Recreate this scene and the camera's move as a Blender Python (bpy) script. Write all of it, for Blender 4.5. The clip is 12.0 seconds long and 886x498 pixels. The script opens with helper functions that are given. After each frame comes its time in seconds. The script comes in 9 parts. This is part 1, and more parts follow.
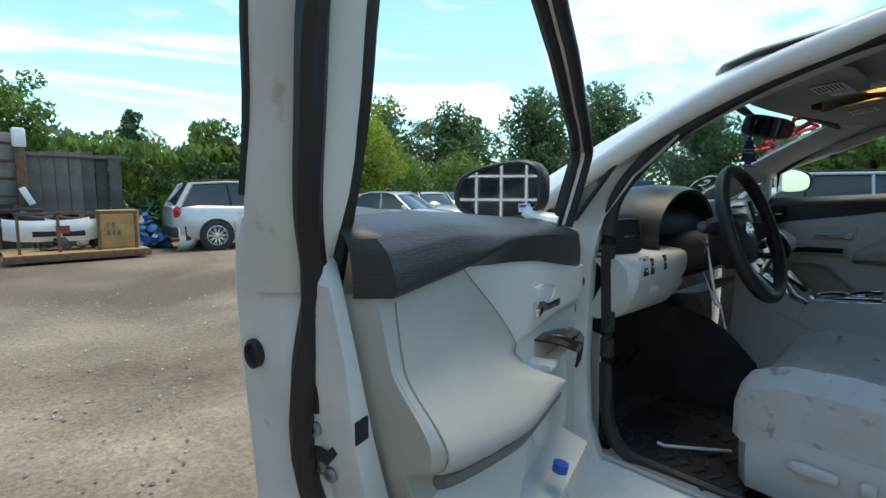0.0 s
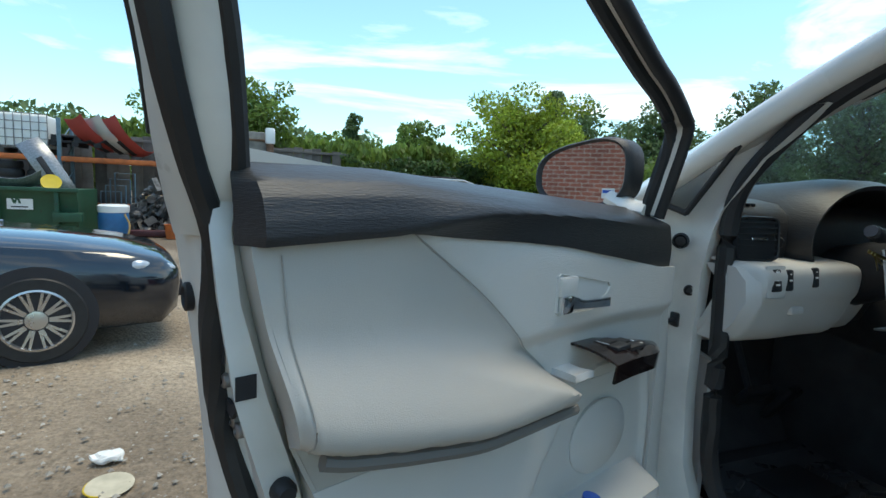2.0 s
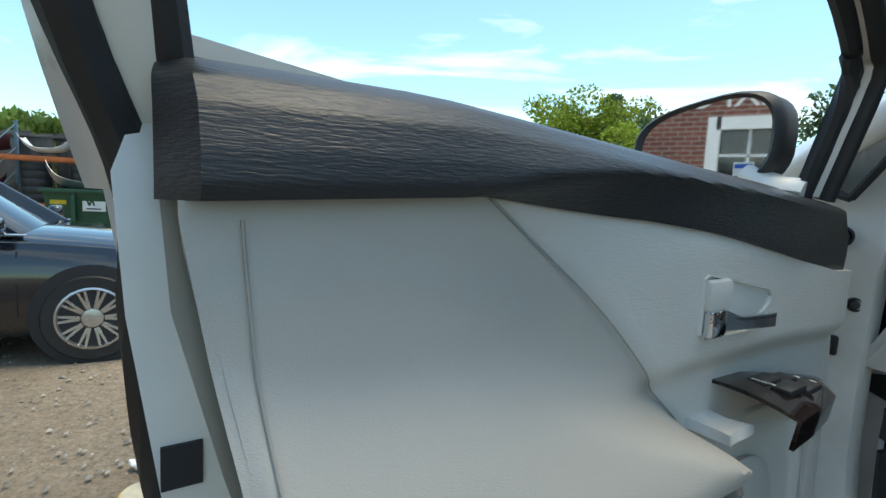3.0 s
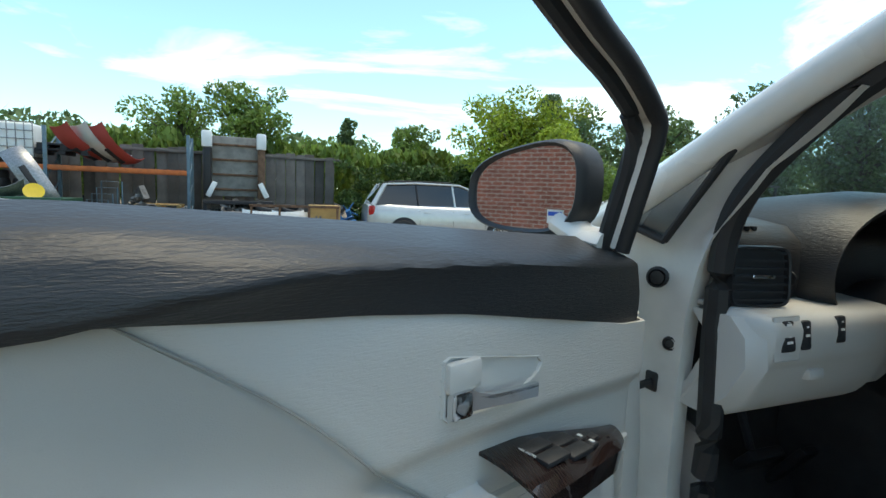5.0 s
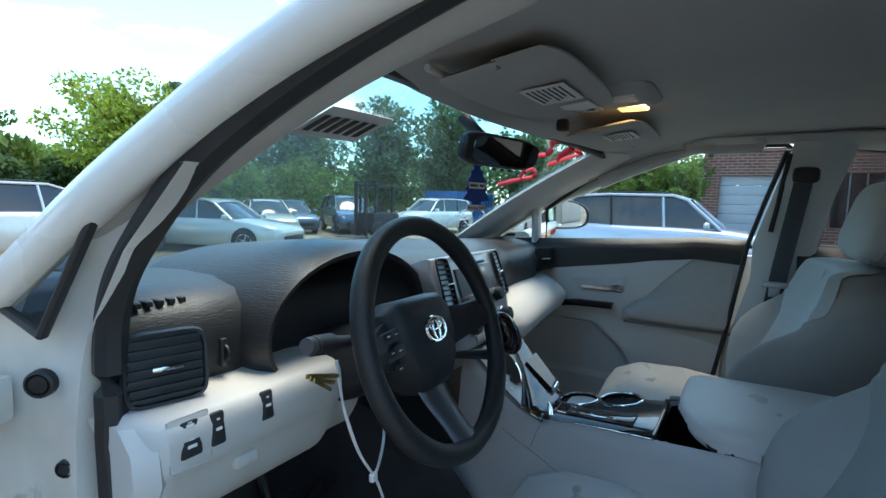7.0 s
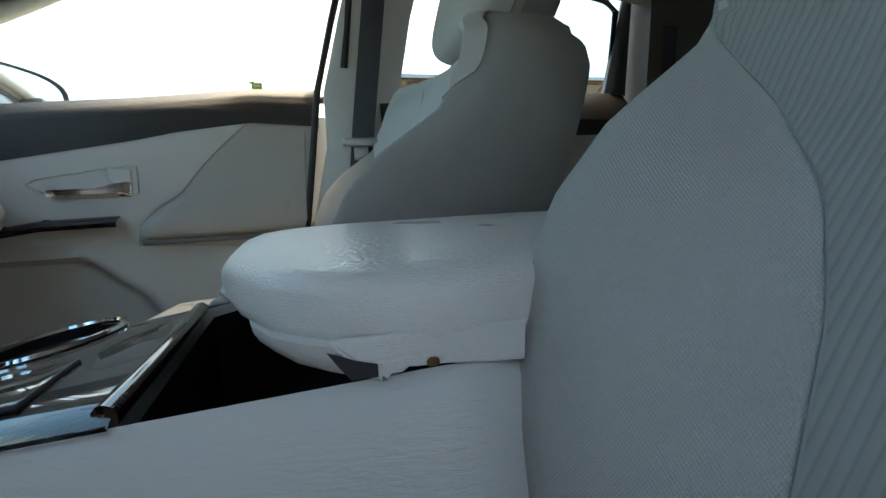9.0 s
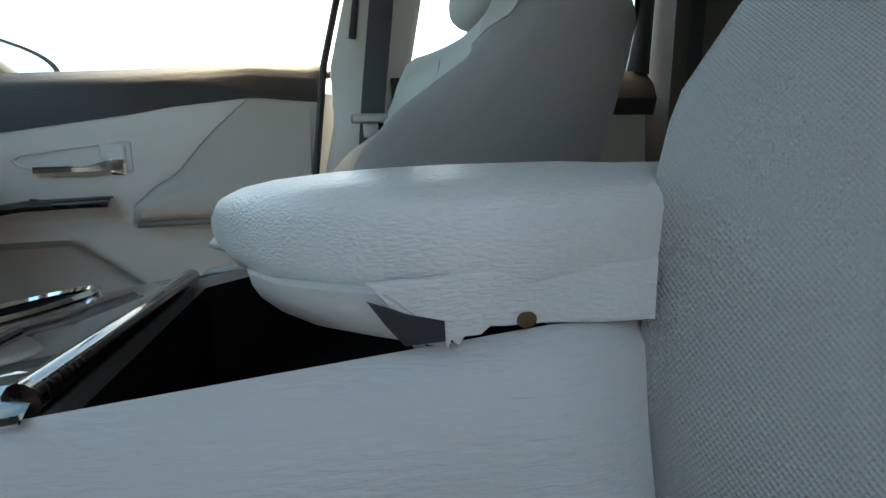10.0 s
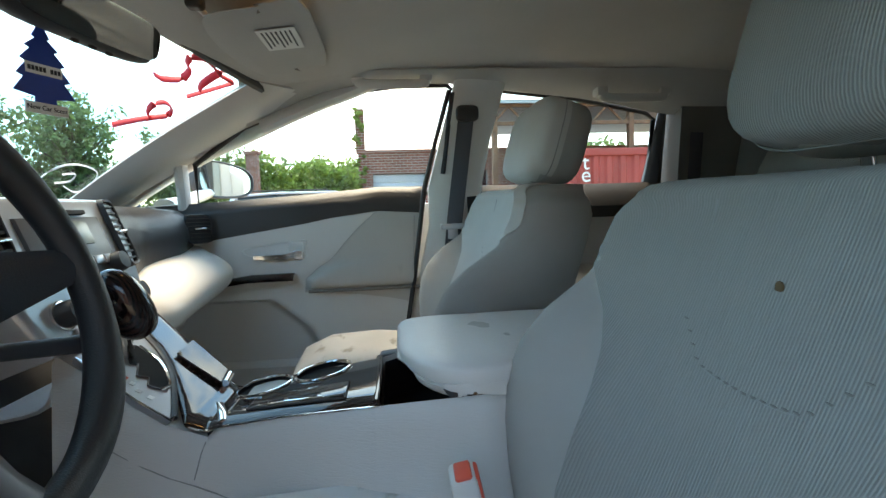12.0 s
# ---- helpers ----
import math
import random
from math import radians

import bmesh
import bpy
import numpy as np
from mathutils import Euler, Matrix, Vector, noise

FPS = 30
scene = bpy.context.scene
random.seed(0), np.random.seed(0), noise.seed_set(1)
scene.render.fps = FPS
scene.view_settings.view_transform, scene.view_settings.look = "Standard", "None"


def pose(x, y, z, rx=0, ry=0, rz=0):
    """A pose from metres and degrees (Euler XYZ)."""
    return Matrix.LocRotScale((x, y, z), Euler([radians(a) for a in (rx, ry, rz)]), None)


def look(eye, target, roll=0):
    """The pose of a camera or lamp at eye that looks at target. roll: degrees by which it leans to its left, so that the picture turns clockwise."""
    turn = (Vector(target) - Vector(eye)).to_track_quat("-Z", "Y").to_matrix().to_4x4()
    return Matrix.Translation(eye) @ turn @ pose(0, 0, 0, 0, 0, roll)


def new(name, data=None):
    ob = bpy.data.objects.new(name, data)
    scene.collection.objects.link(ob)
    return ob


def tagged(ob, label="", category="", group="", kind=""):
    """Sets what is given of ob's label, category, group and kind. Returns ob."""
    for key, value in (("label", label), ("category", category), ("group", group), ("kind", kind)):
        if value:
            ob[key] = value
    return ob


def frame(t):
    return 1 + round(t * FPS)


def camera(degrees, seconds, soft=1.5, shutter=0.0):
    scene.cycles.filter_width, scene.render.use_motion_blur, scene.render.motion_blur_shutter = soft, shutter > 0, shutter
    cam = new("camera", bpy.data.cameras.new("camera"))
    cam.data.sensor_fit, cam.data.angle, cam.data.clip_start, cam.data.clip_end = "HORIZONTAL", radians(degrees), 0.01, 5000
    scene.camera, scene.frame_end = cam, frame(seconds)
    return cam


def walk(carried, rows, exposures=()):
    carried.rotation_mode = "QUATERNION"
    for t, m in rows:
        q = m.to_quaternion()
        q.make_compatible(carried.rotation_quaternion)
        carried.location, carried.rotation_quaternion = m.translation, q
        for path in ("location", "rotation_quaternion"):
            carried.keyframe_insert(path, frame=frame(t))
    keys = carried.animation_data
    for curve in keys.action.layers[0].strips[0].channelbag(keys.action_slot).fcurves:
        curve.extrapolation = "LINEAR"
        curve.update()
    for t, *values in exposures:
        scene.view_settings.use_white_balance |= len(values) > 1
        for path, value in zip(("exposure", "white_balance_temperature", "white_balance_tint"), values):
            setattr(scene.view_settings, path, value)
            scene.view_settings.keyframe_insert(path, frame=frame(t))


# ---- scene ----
cam = camera(82.6, 12.0)
PATH = [
    (0, (-1.937, -0.435, 1.161), (-0.582, 1.017, 0.937), 0.1),
    (0.5, (-1.796, -0.438, 1.144), (-0.579, 1.133, 0.935), -0.3),
    (1, (-1.714, -0.552, 1.186), (-0.614, 1.104, 0.968), 0.5),
    (1.5, (-1.675, -0.54, 1.142), (-0.733, 1.211, 0.925), 2.2),
    (2, (-1.662, -0.521, 1.117), (-0.933, 1.327, 0.884), 2.7),
    (2.5, (-1.653, -0.451, 1.103), (-1.079, 1.451, 0.87), 3.0),
    (2.7, (-1.632, -0.382, 1.075), (-1.097, 1.532, 0.848), 3.0),
    (4.3, (-1.477, -0.197, 1.058), (-0.864, 1.697, 0.87), 2.0),
    (4.5, (-1.44, -0.2, 1.075), (-0.796, 1.682, 0.865), 2.2),
    (5, (-1.41, -0.325, 1.151), (-0.684, 1.525, 0.935), 2.2),
    (5.5, (-1.33, -0.437, 1.187), (-0.478, 1.361, 0.982), 2.6),
    (6, (-1.248, -0.531, 1.239), (-0.022, 1.038, 1.053), 2.0),
    (6.5, (-1.168, -0.52, 1.258), (0.341, 0.78, 1.076), 1.5),
    (6.7, (-1.125, -0.468, 1.266), (0.477, 0.714, 1.081), 1.8),
    (8.3, (-0.651, -0.332, 1.062), (1.34, -0.265, 0.882), -2.2),
    (8.5, (-0.556, -0.345, 1.013), (1.43, -0.504, 0.833), -2.1),
    (9, (-0.362, -0.376, 0.946), (1.553, -0.908, 0.72), -2.7),
    (9.5, (-0.284, -0.389, 0.912), (1.624, -0.943, 0.676), -2.8),
    (10, (-0.296, -0.369, 0.916), (1.62, -0.892, 0.679), -2.5),
    (10.5, (-0.458, -0.339, 0.995), (1.474, -0.812, 0.784), -2.2),
    (11, (-0.683, -0.323, 1.067), (1.269, -0.711, 0.875), -2.1),
    (11.5, (-0.737, -0.333, 1.151), (1.234, -0.631, 0.987), -2.2),
    (12, (-0.756, -0.329, 1.101), (1.228, -0.528, 0.941), -1.8),
]
walk(cam, [(t, look(eye, target, roll)) for t, eye, target, roll in PATH],
     [(0, 1.10, 7900, 6), (2.5, 1.05, 8000, 5), (4.6, 1.18, 10200, 7), (5.0, 1.17, 8500, 6), (5.5, 1.16, 7900, 6), (6.5, 1.65, 7000, 6), (8.5, 2.42, 9000, 12), (9.5, 2.58, 9900, 12), (10.5, 2.98, 9700, 12), (11.2, 2.88, 9600, 12), (12, 2.82, 9500, 12)])

# ---- sky, sun ----
SUN_AZ, SUN_EL = 79.0, 76.0
world = bpy.data.worlds.new("sky")
scene.world = world
world.use_nodes = True
wn, wl = world.node_tree.nodes, world.node_tree.links
wn.clear()
w_out = wn.new("ShaderNodeOutputWorld")
w_bg = wn.new("ShaderNodeBackground")
w_bg.inputs["Strength"].default_value = 0.15
w_sky = wn.new("ShaderNodeTexSky")
w_sky.sky_type = "NISHITA"
w_sky.sun_disc = False
w_sky.sun_elevation = radians(SUN_EL)
w_sky.sun_rotation = radians(SUN_AZ)
w_sky.air_density, w_sky.dust_density, w_sky.ozone_density = 1.0, 0.6, 3.0
w_tc = wn.new("ShaderNodeTexCoord")
w_map = wn.new("ShaderNodeMapping")
w_map.inputs["Rotation"].default_value = (0.0, radians(8), radians(25))
w_map.inputs["Scale"].default_value = (1.3, 2.6, 7.0)
w_n1 = wn.new("ShaderNodeTexNoise")
w_n1.inputs["Scale"].default_value = 1.5
w_n1.inputs["Detail"].default_value = 9
w_n1.inputs["Roughness"].default_value = 0.58
w_n1.inputs["Distortion"].default_value = 0.6
w_ramp = wn.new("ShaderNodeValToRGB")
w_ramp.color_ramp.elements[0].position = 0.535
w_ramp.color_ramp.elements[1].position = 0.90
w_mix = wn.new("ShaderNodeMix")
w_mix.data_type = "RGBA"
w_mix.inputs["B"].default_value = (6.7, 7.0, 7.3, 1)
w_tint = wn.new("ShaderNodeMix")
w_tint.data_type, w_tint.blend_type = "RGBA", "MULTIPLY"
w_tint.inputs["Factor"].default_value = 1.0
w_tint.inputs["B"].default_value = (0.68, 0.95, 1.05, 1)
wl.new(w_tc.outputs["Generated"], w_map.inputs["Vector"])
wl.new(w_map.outputs["Vector"], w_n1.inputs["Vector"])
w_sep = wn.new("ShaderNodeSeparateXYZ")
w_side = wn.new("ShaderNodeMapRange")
w_side.inputs["From Min"].default_value, w_side.inputs["From Max"].default_value, w_side.inputs["To Max"].default_value = 0.72, 1.0, 0.22
w_haze = wn.new("ShaderNodeMath")
wl.new(w_tc.outputs["Generated"], w_sep.inputs[0])
wl.new(w_sep.outputs["X"], w_side.inputs["Value"])
wl.new(w_side.outputs["Result"], w_haze.inputs[0])
wl.new(w_n1.outputs["Fac"], w_haze.inputs[1])
wl.new(w_haze.outputs[0], w_ramp.inputs["Fac"])
wl.new(w_sky.outputs["Color"], w_tint.inputs["A"])
wl.new(w_tint.outputs["Result"], w_mix.inputs["A"])
wl.new(w_ramp.outputs["Color"], w_mix.inputs["Factor"])
wl.new(w_mix.outputs["Result"], w_bg.inputs["Color"])
wl.new(w_bg.outputs["Background"], w_out.inputs["Surface"])

sun_data = bpy.data.lights.new("sun", "SUN")
sun_data.energy, sun_data.angle, sun_data.color = 1.15, radians(28), (1.0, 0.95, 0.87)
sun = new("sun", sun_data)
a, e = radians(SUN_AZ), radians(SUN_EL)
sun_way = Vector((math.sin(a) * math.cos(e), math.cos(a) * math.cos(e), math.sin(e)))
sun.matrix_world = look(sun_way * 50, (0, 0, 0))

# ---- materials ----
def mat(name, col, rough=0.5, metal=0.0, var=0.12, scale=6.0, bump=0.1, bscale=120.0, coat=0.0, rvar=0.1, second=None, patch=0.0, dist=0.002, isl=0.0, rnd=0.0):
    """A surface with large stains, fine grain and a little relief."""
    m = bpy.data.materials.new(name)
    m.use_nodes = True
    n, l = m.node_tree.nodes, m.node_tree.links
    b = n["Principled BSDF"]
    tc = n.new("ShaderNodeTexCoord")
    big = n.new("ShaderNodeTexNoise")
    big.inputs["Scale"].default_value, big.inputs["Detail"].default_value = scale, 6
    fine = n.new("ShaderNodeTexNoise")
    fine.inputs["Scale"].default_value, fine.inputs["Detail"].default_value = bscale, 3
    l.new(tc.outputs["Object"], big.inputs["Vector"])
    l.new(tc.outputs["Object"], fine.inputs["Vector"])
    ramp = n.new("ShaderNodeValToRGB")
    lo = [max(0.0, c * (1 - var)) for c in col]
    hi = [min(1.0, c * (1 + var)) for c in col]
    ramp.color_ramp.elements[0].position, ramp.color_ramp.elements[1].position = 0.3, 0.7
    ramp.color_ramp.elements[0].color, ramp.color_ramp.elements[1].color = (*lo, 1), (*hi, 1)
    l.new(big.outputs["Fac"], ramp.inputs["Fac"])
    out = ramp.outputs["Color"]
    if second:
        spot = n.new("ShaderNodeTexNoise")
        spot.inputs["Scale"].default_value, spot.inputs["Detail"].default_value = scale * 2.7, 8
        l.new(tc.outputs["Object"], spot.inputs["Vector"])
        r2 = n.new("ShaderNodeValToRGB")
        r2.color_ramp.elements[0].position, r2.color_ramp.elements[1].position = 0.62 - patch, 0.72 - patch
        l.new(spot.outputs["Fac"], r2.inputs["Fac"])
        mx = n.new("ShaderNodeMix")
        mx.data_type = "RGBA"
        mx.inputs["B"].default_value = (*second, 1)
        l.new(out, mx.inputs["A"])
        l.new(r2.outputs["Color"], mx.inputs["Factor"])
        out = mx.outputs["Result"]
    if isl or rnd:
        if isl:
            src = n.new("ShaderNodeNewGeometry").outputs["Random Per Island"]
        else:
            src = n.new("ShaderNodeObjectInfo").outputs["Random"]
        k = isl or rnd
        mr = n.new("ShaderNodeMapRange")
        mr.inputs["To Min"].default_value, mr.inputs["To Max"].default_value = 1 - k, 1 + k
        l.new(src, mr.inputs["Value"])
        mu = n.new("ShaderNodeMix")
        mu.data_type, mu.blend_type = "RGBA", "MULTIPLY"
        mu.inputs["Factor"].default_value = 1.0
        l.new(out, mu.inputs["A"])
        l.new(mr.outputs["Result"], mu.inputs["B"])
        out = mu.outputs["Result"]
    l.new(out, b.inputs["Base Color"])
    rr = n.new("ShaderNodeMapRange")
    rr.inputs["To Min"].default_value, rr.inputs["To Max"].default_value = max(0.02, rough - rvar), min(1.0, rough + rvar)
    l.new(big.outputs["Fac"], rr.inputs["Value"])
    l.new(rr.outputs["Result"], b.inputs["Roughness"])
    b.inputs["Metallic"].default_value = metal
    b.inputs["Coat Weight"].default_value = coat
    b.inputs["Coat Roughness"].default_value = 0.06
    if bump:
        bp = n.new("ShaderNodeBump")
        bp.inputs["Strength"].default_value, bp.inputs["Distance"].default_value = bump, dist
        l.new(fine.outputs["Fac"], bp.inputs["Height"])
        l.new(bp.outputs["Normal"], b.inputs["Normal"])
    return m


def grained(name, col, rough, kind, size, bump=0.4, var=0.08, dist=0.001, scale=5.0, axis="X", second=None, patch=0.0, coat=0.0):
    """Moulded plastic, leather, ribbed or woven cloth: a patterned relief over a stained colour; rib grooves are shaded
    in the colour.
    """
    m = mat(name, col, rough, var=var, scale=scale, bump=0.0, second=second, patch=patch, coat=coat)
    n, l = m.node_tree.nodes, m.node_tree.links
    b = n["Principled BSDF"]
    tc = n.new("ShaderNodeTexCoord")
    mp = n.new("ShaderNodeMapping")
    l.new(tc.outputs["Object"], mp.inputs["Vector"])
    if kind == "leather":
        t = n.new("ShaderNodeTexVoronoi")
        t.feature = "DISTANCE_TO_EDGE"
        t.inputs["Scale"].default_value = size
        src = t.outputs["Distance"]
        mp.inputs["Scale"].default_value = (1, 0.55, 2.0)
    elif kind == "wrinkle":
        t = n.new("ShaderNodeTexNoise")
        t.inputs["Scale"].default_value, t.inputs["Detail"].default_value, t.inputs["Distortion"].default_value = size, 3, 0.4
        src = t.outputs["Fac"]
        mp.inputs["Scale"].default_value = (1, 1, 6.5)
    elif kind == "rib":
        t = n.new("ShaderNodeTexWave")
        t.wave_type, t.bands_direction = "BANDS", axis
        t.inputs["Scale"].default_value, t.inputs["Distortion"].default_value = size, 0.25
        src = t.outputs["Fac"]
        # shade of the grooves, multiplied into the base colour
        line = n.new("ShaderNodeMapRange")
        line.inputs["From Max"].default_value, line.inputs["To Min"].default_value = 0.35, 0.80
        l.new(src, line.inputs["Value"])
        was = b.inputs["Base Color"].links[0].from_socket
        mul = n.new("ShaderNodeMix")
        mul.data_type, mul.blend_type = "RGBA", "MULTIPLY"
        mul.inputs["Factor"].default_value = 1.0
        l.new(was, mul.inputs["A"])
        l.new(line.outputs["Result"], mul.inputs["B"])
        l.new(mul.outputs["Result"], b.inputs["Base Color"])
    else:
        t = n.new("ShaderNodeTexVoronoi")
        t.voronoi_dimensions = "2D"
        t.inputs["Scale"].default_value, t.inputs["Randomness"].default_value = size, 0.12
        mp.inputs["Rotation"].default_value = (0, 0, 0.78)
        sp, cb, ad = n.new("ShaderNodeSeparateXYZ"), n.new("ShaderNodeCombineXYZ"), n.new("ShaderNodeMath")
        ad.operation = "MULTIPLY_ADD"
        ad.inputs[1].default_value = 0.8
        l.new(tc.outputs["Object"], sp.inputs[0])
        l.new(sp.outputs["Y"], ad.inputs[0])
        l.new(sp.outputs["X"], ad.inputs[2])
        l.new(ad.outputs[0], cb.inputs["X"])
        l.new(sp.outputs["Z"], cb.inputs["Y"])
        l.new(cb.outputs[0], mp.inputs["Vector"])
        src = t.outputs["Distance"]
    l.new(mp.outputs["Vector"], t.inputs["Vector"])
    bp = n.new("ShaderNodeBump")
    bp.inputs["Strength"].default_value, bp.inputs["Distance"].default_value = bump, dist
    l.new(src, bp.inputs["Height"])
    fine = n.new("ShaderNodeTexNoise")
    fine.inputs["Scale"].default_value, fine.inputs["Detail"].default_value = 400, 2
    l.new(tc.outputs["Object"], fine.inputs["Vector"])
    bp2 = n.new("ShaderNodeBump")
    bp2.inputs["Strength"].default_value, bp2.inputs["Distance"].default_value = 0.25, 0.0006
    l.new(fine.outputs["Fac"], bp2.inputs["Height"])
    l.new(bp.outputs["Normal"], bp2.inputs["Normal"])
    l.new(bp2.outputs["Normal"], b.inputs["Normal"])
    return m


def clear_glass(name, tint=(0.9, 0.95, 0.94), gloss=0.025, rough=0.0):
    m = bpy.data.materials.new(name)
    m.use_nodes = True
    n, l = m.node_tree.nodes, m.node_tree.links
    n.remove(n["Principled BSDF"])
    tr = n.new("ShaderNodeBsdfTransparent")
    tr.inputs["Color"].default_value = (*tint, 1)
    gl = n.new("ShaderNodeBsdfGlossy")
    gl.inputs["Roughness"].default_value = rough
    lw = n.new("ShaderNodeLayerWeight")
    lw.inputs["Blend"].default_value = 0.5
    pw = n.new("ShaderNodeMath")
    pw.operation = "POWER"
    pw.inputs[1].default_value = 4.5
    ma = n.new("ShaderNodeMath")
    ma.operation = "MULTIPLY_ADD"
    ma.inputs[1].default_value, ma.inputs[2].default_value = 0.75, gloss
    mx = n.new("ShaderNodeMixShader")
    l.new(lw.outputs["Facing"], pw.inputs[0])
    l.new(pw.outputs["Value"], ma.inputs[0])
    l.new(ma.outputs["Value"], mx.inputs["Fac"])
    l.new(tr.outputs["BSDF"], mx.inputs[1])
    l.new(gl.outputs["BSDF"], mx.inputs[2])
    l.new(mx.outputs["Shader"], n["Material Output"].inputs["Surface"])
    return m


def glow(name, col, power):
    m = bpy.data.materials.new(name)
    m.use_nodes = True
    b = m.node_tree.nodes["Principled BSDF"]
    b.inputs["Base Color"].default_value = (*col, 1)
    b.inputs["Emission Color"].default_value = (*col, 1)
    b.inputs["Emission Strength"].default_value = power
    return m


def wood_gloss(name):
    m = mat(name, (0.030, 0.018, 0.016), 0.45, var=0.3, scale=10, bump=0.0, coat=0.38, rvar=0.04)
    n, l = m.node_tree.nodes, m.node_tree.links
    tc = n.new("ShaderNodeTexCoord")
    w = n.new("ShaderNodeTexWave")
    w.inputs["Scale"].default_value, w.inputs["Distortion"].default_value, w.inputs["Detail"].default_value = 30, 7, 4
    w.bands_direction = "X"
    mp = n.new("ShaderNodeMapping")
    mp.inputs["Scale"].default_value = (3, 0.6, 1)
    l.new(tc.outputs["Object"], mp.inputs["Vector"])
    l.new(mp.outputs["Vector"], w.inputs["Vector"])
    r = n.new("ShaderNodeValToRGB")
    r.color_ramp.elements[0].color, r.color_ramp.elements[1].color = (0.006, 0.004, 0.004, 1), (0.028, 0.014, 0.012, 1)
    l.new(w.outputs["Fac"], r.inputs["Fac"])
    l.new(r.outputs["Color"], n["Principled BSDF"].inputs["Base Color"])
    n["Principled BSDF"].inputs["Specular IOR Level"].default_value = 0.05
    n["Principled BSDF"].inputs["Coat Weight"].default_value = 0.95
    n["Principled BSDF"].inputs["Coat Roughness"].default_value = 0.02
    return m


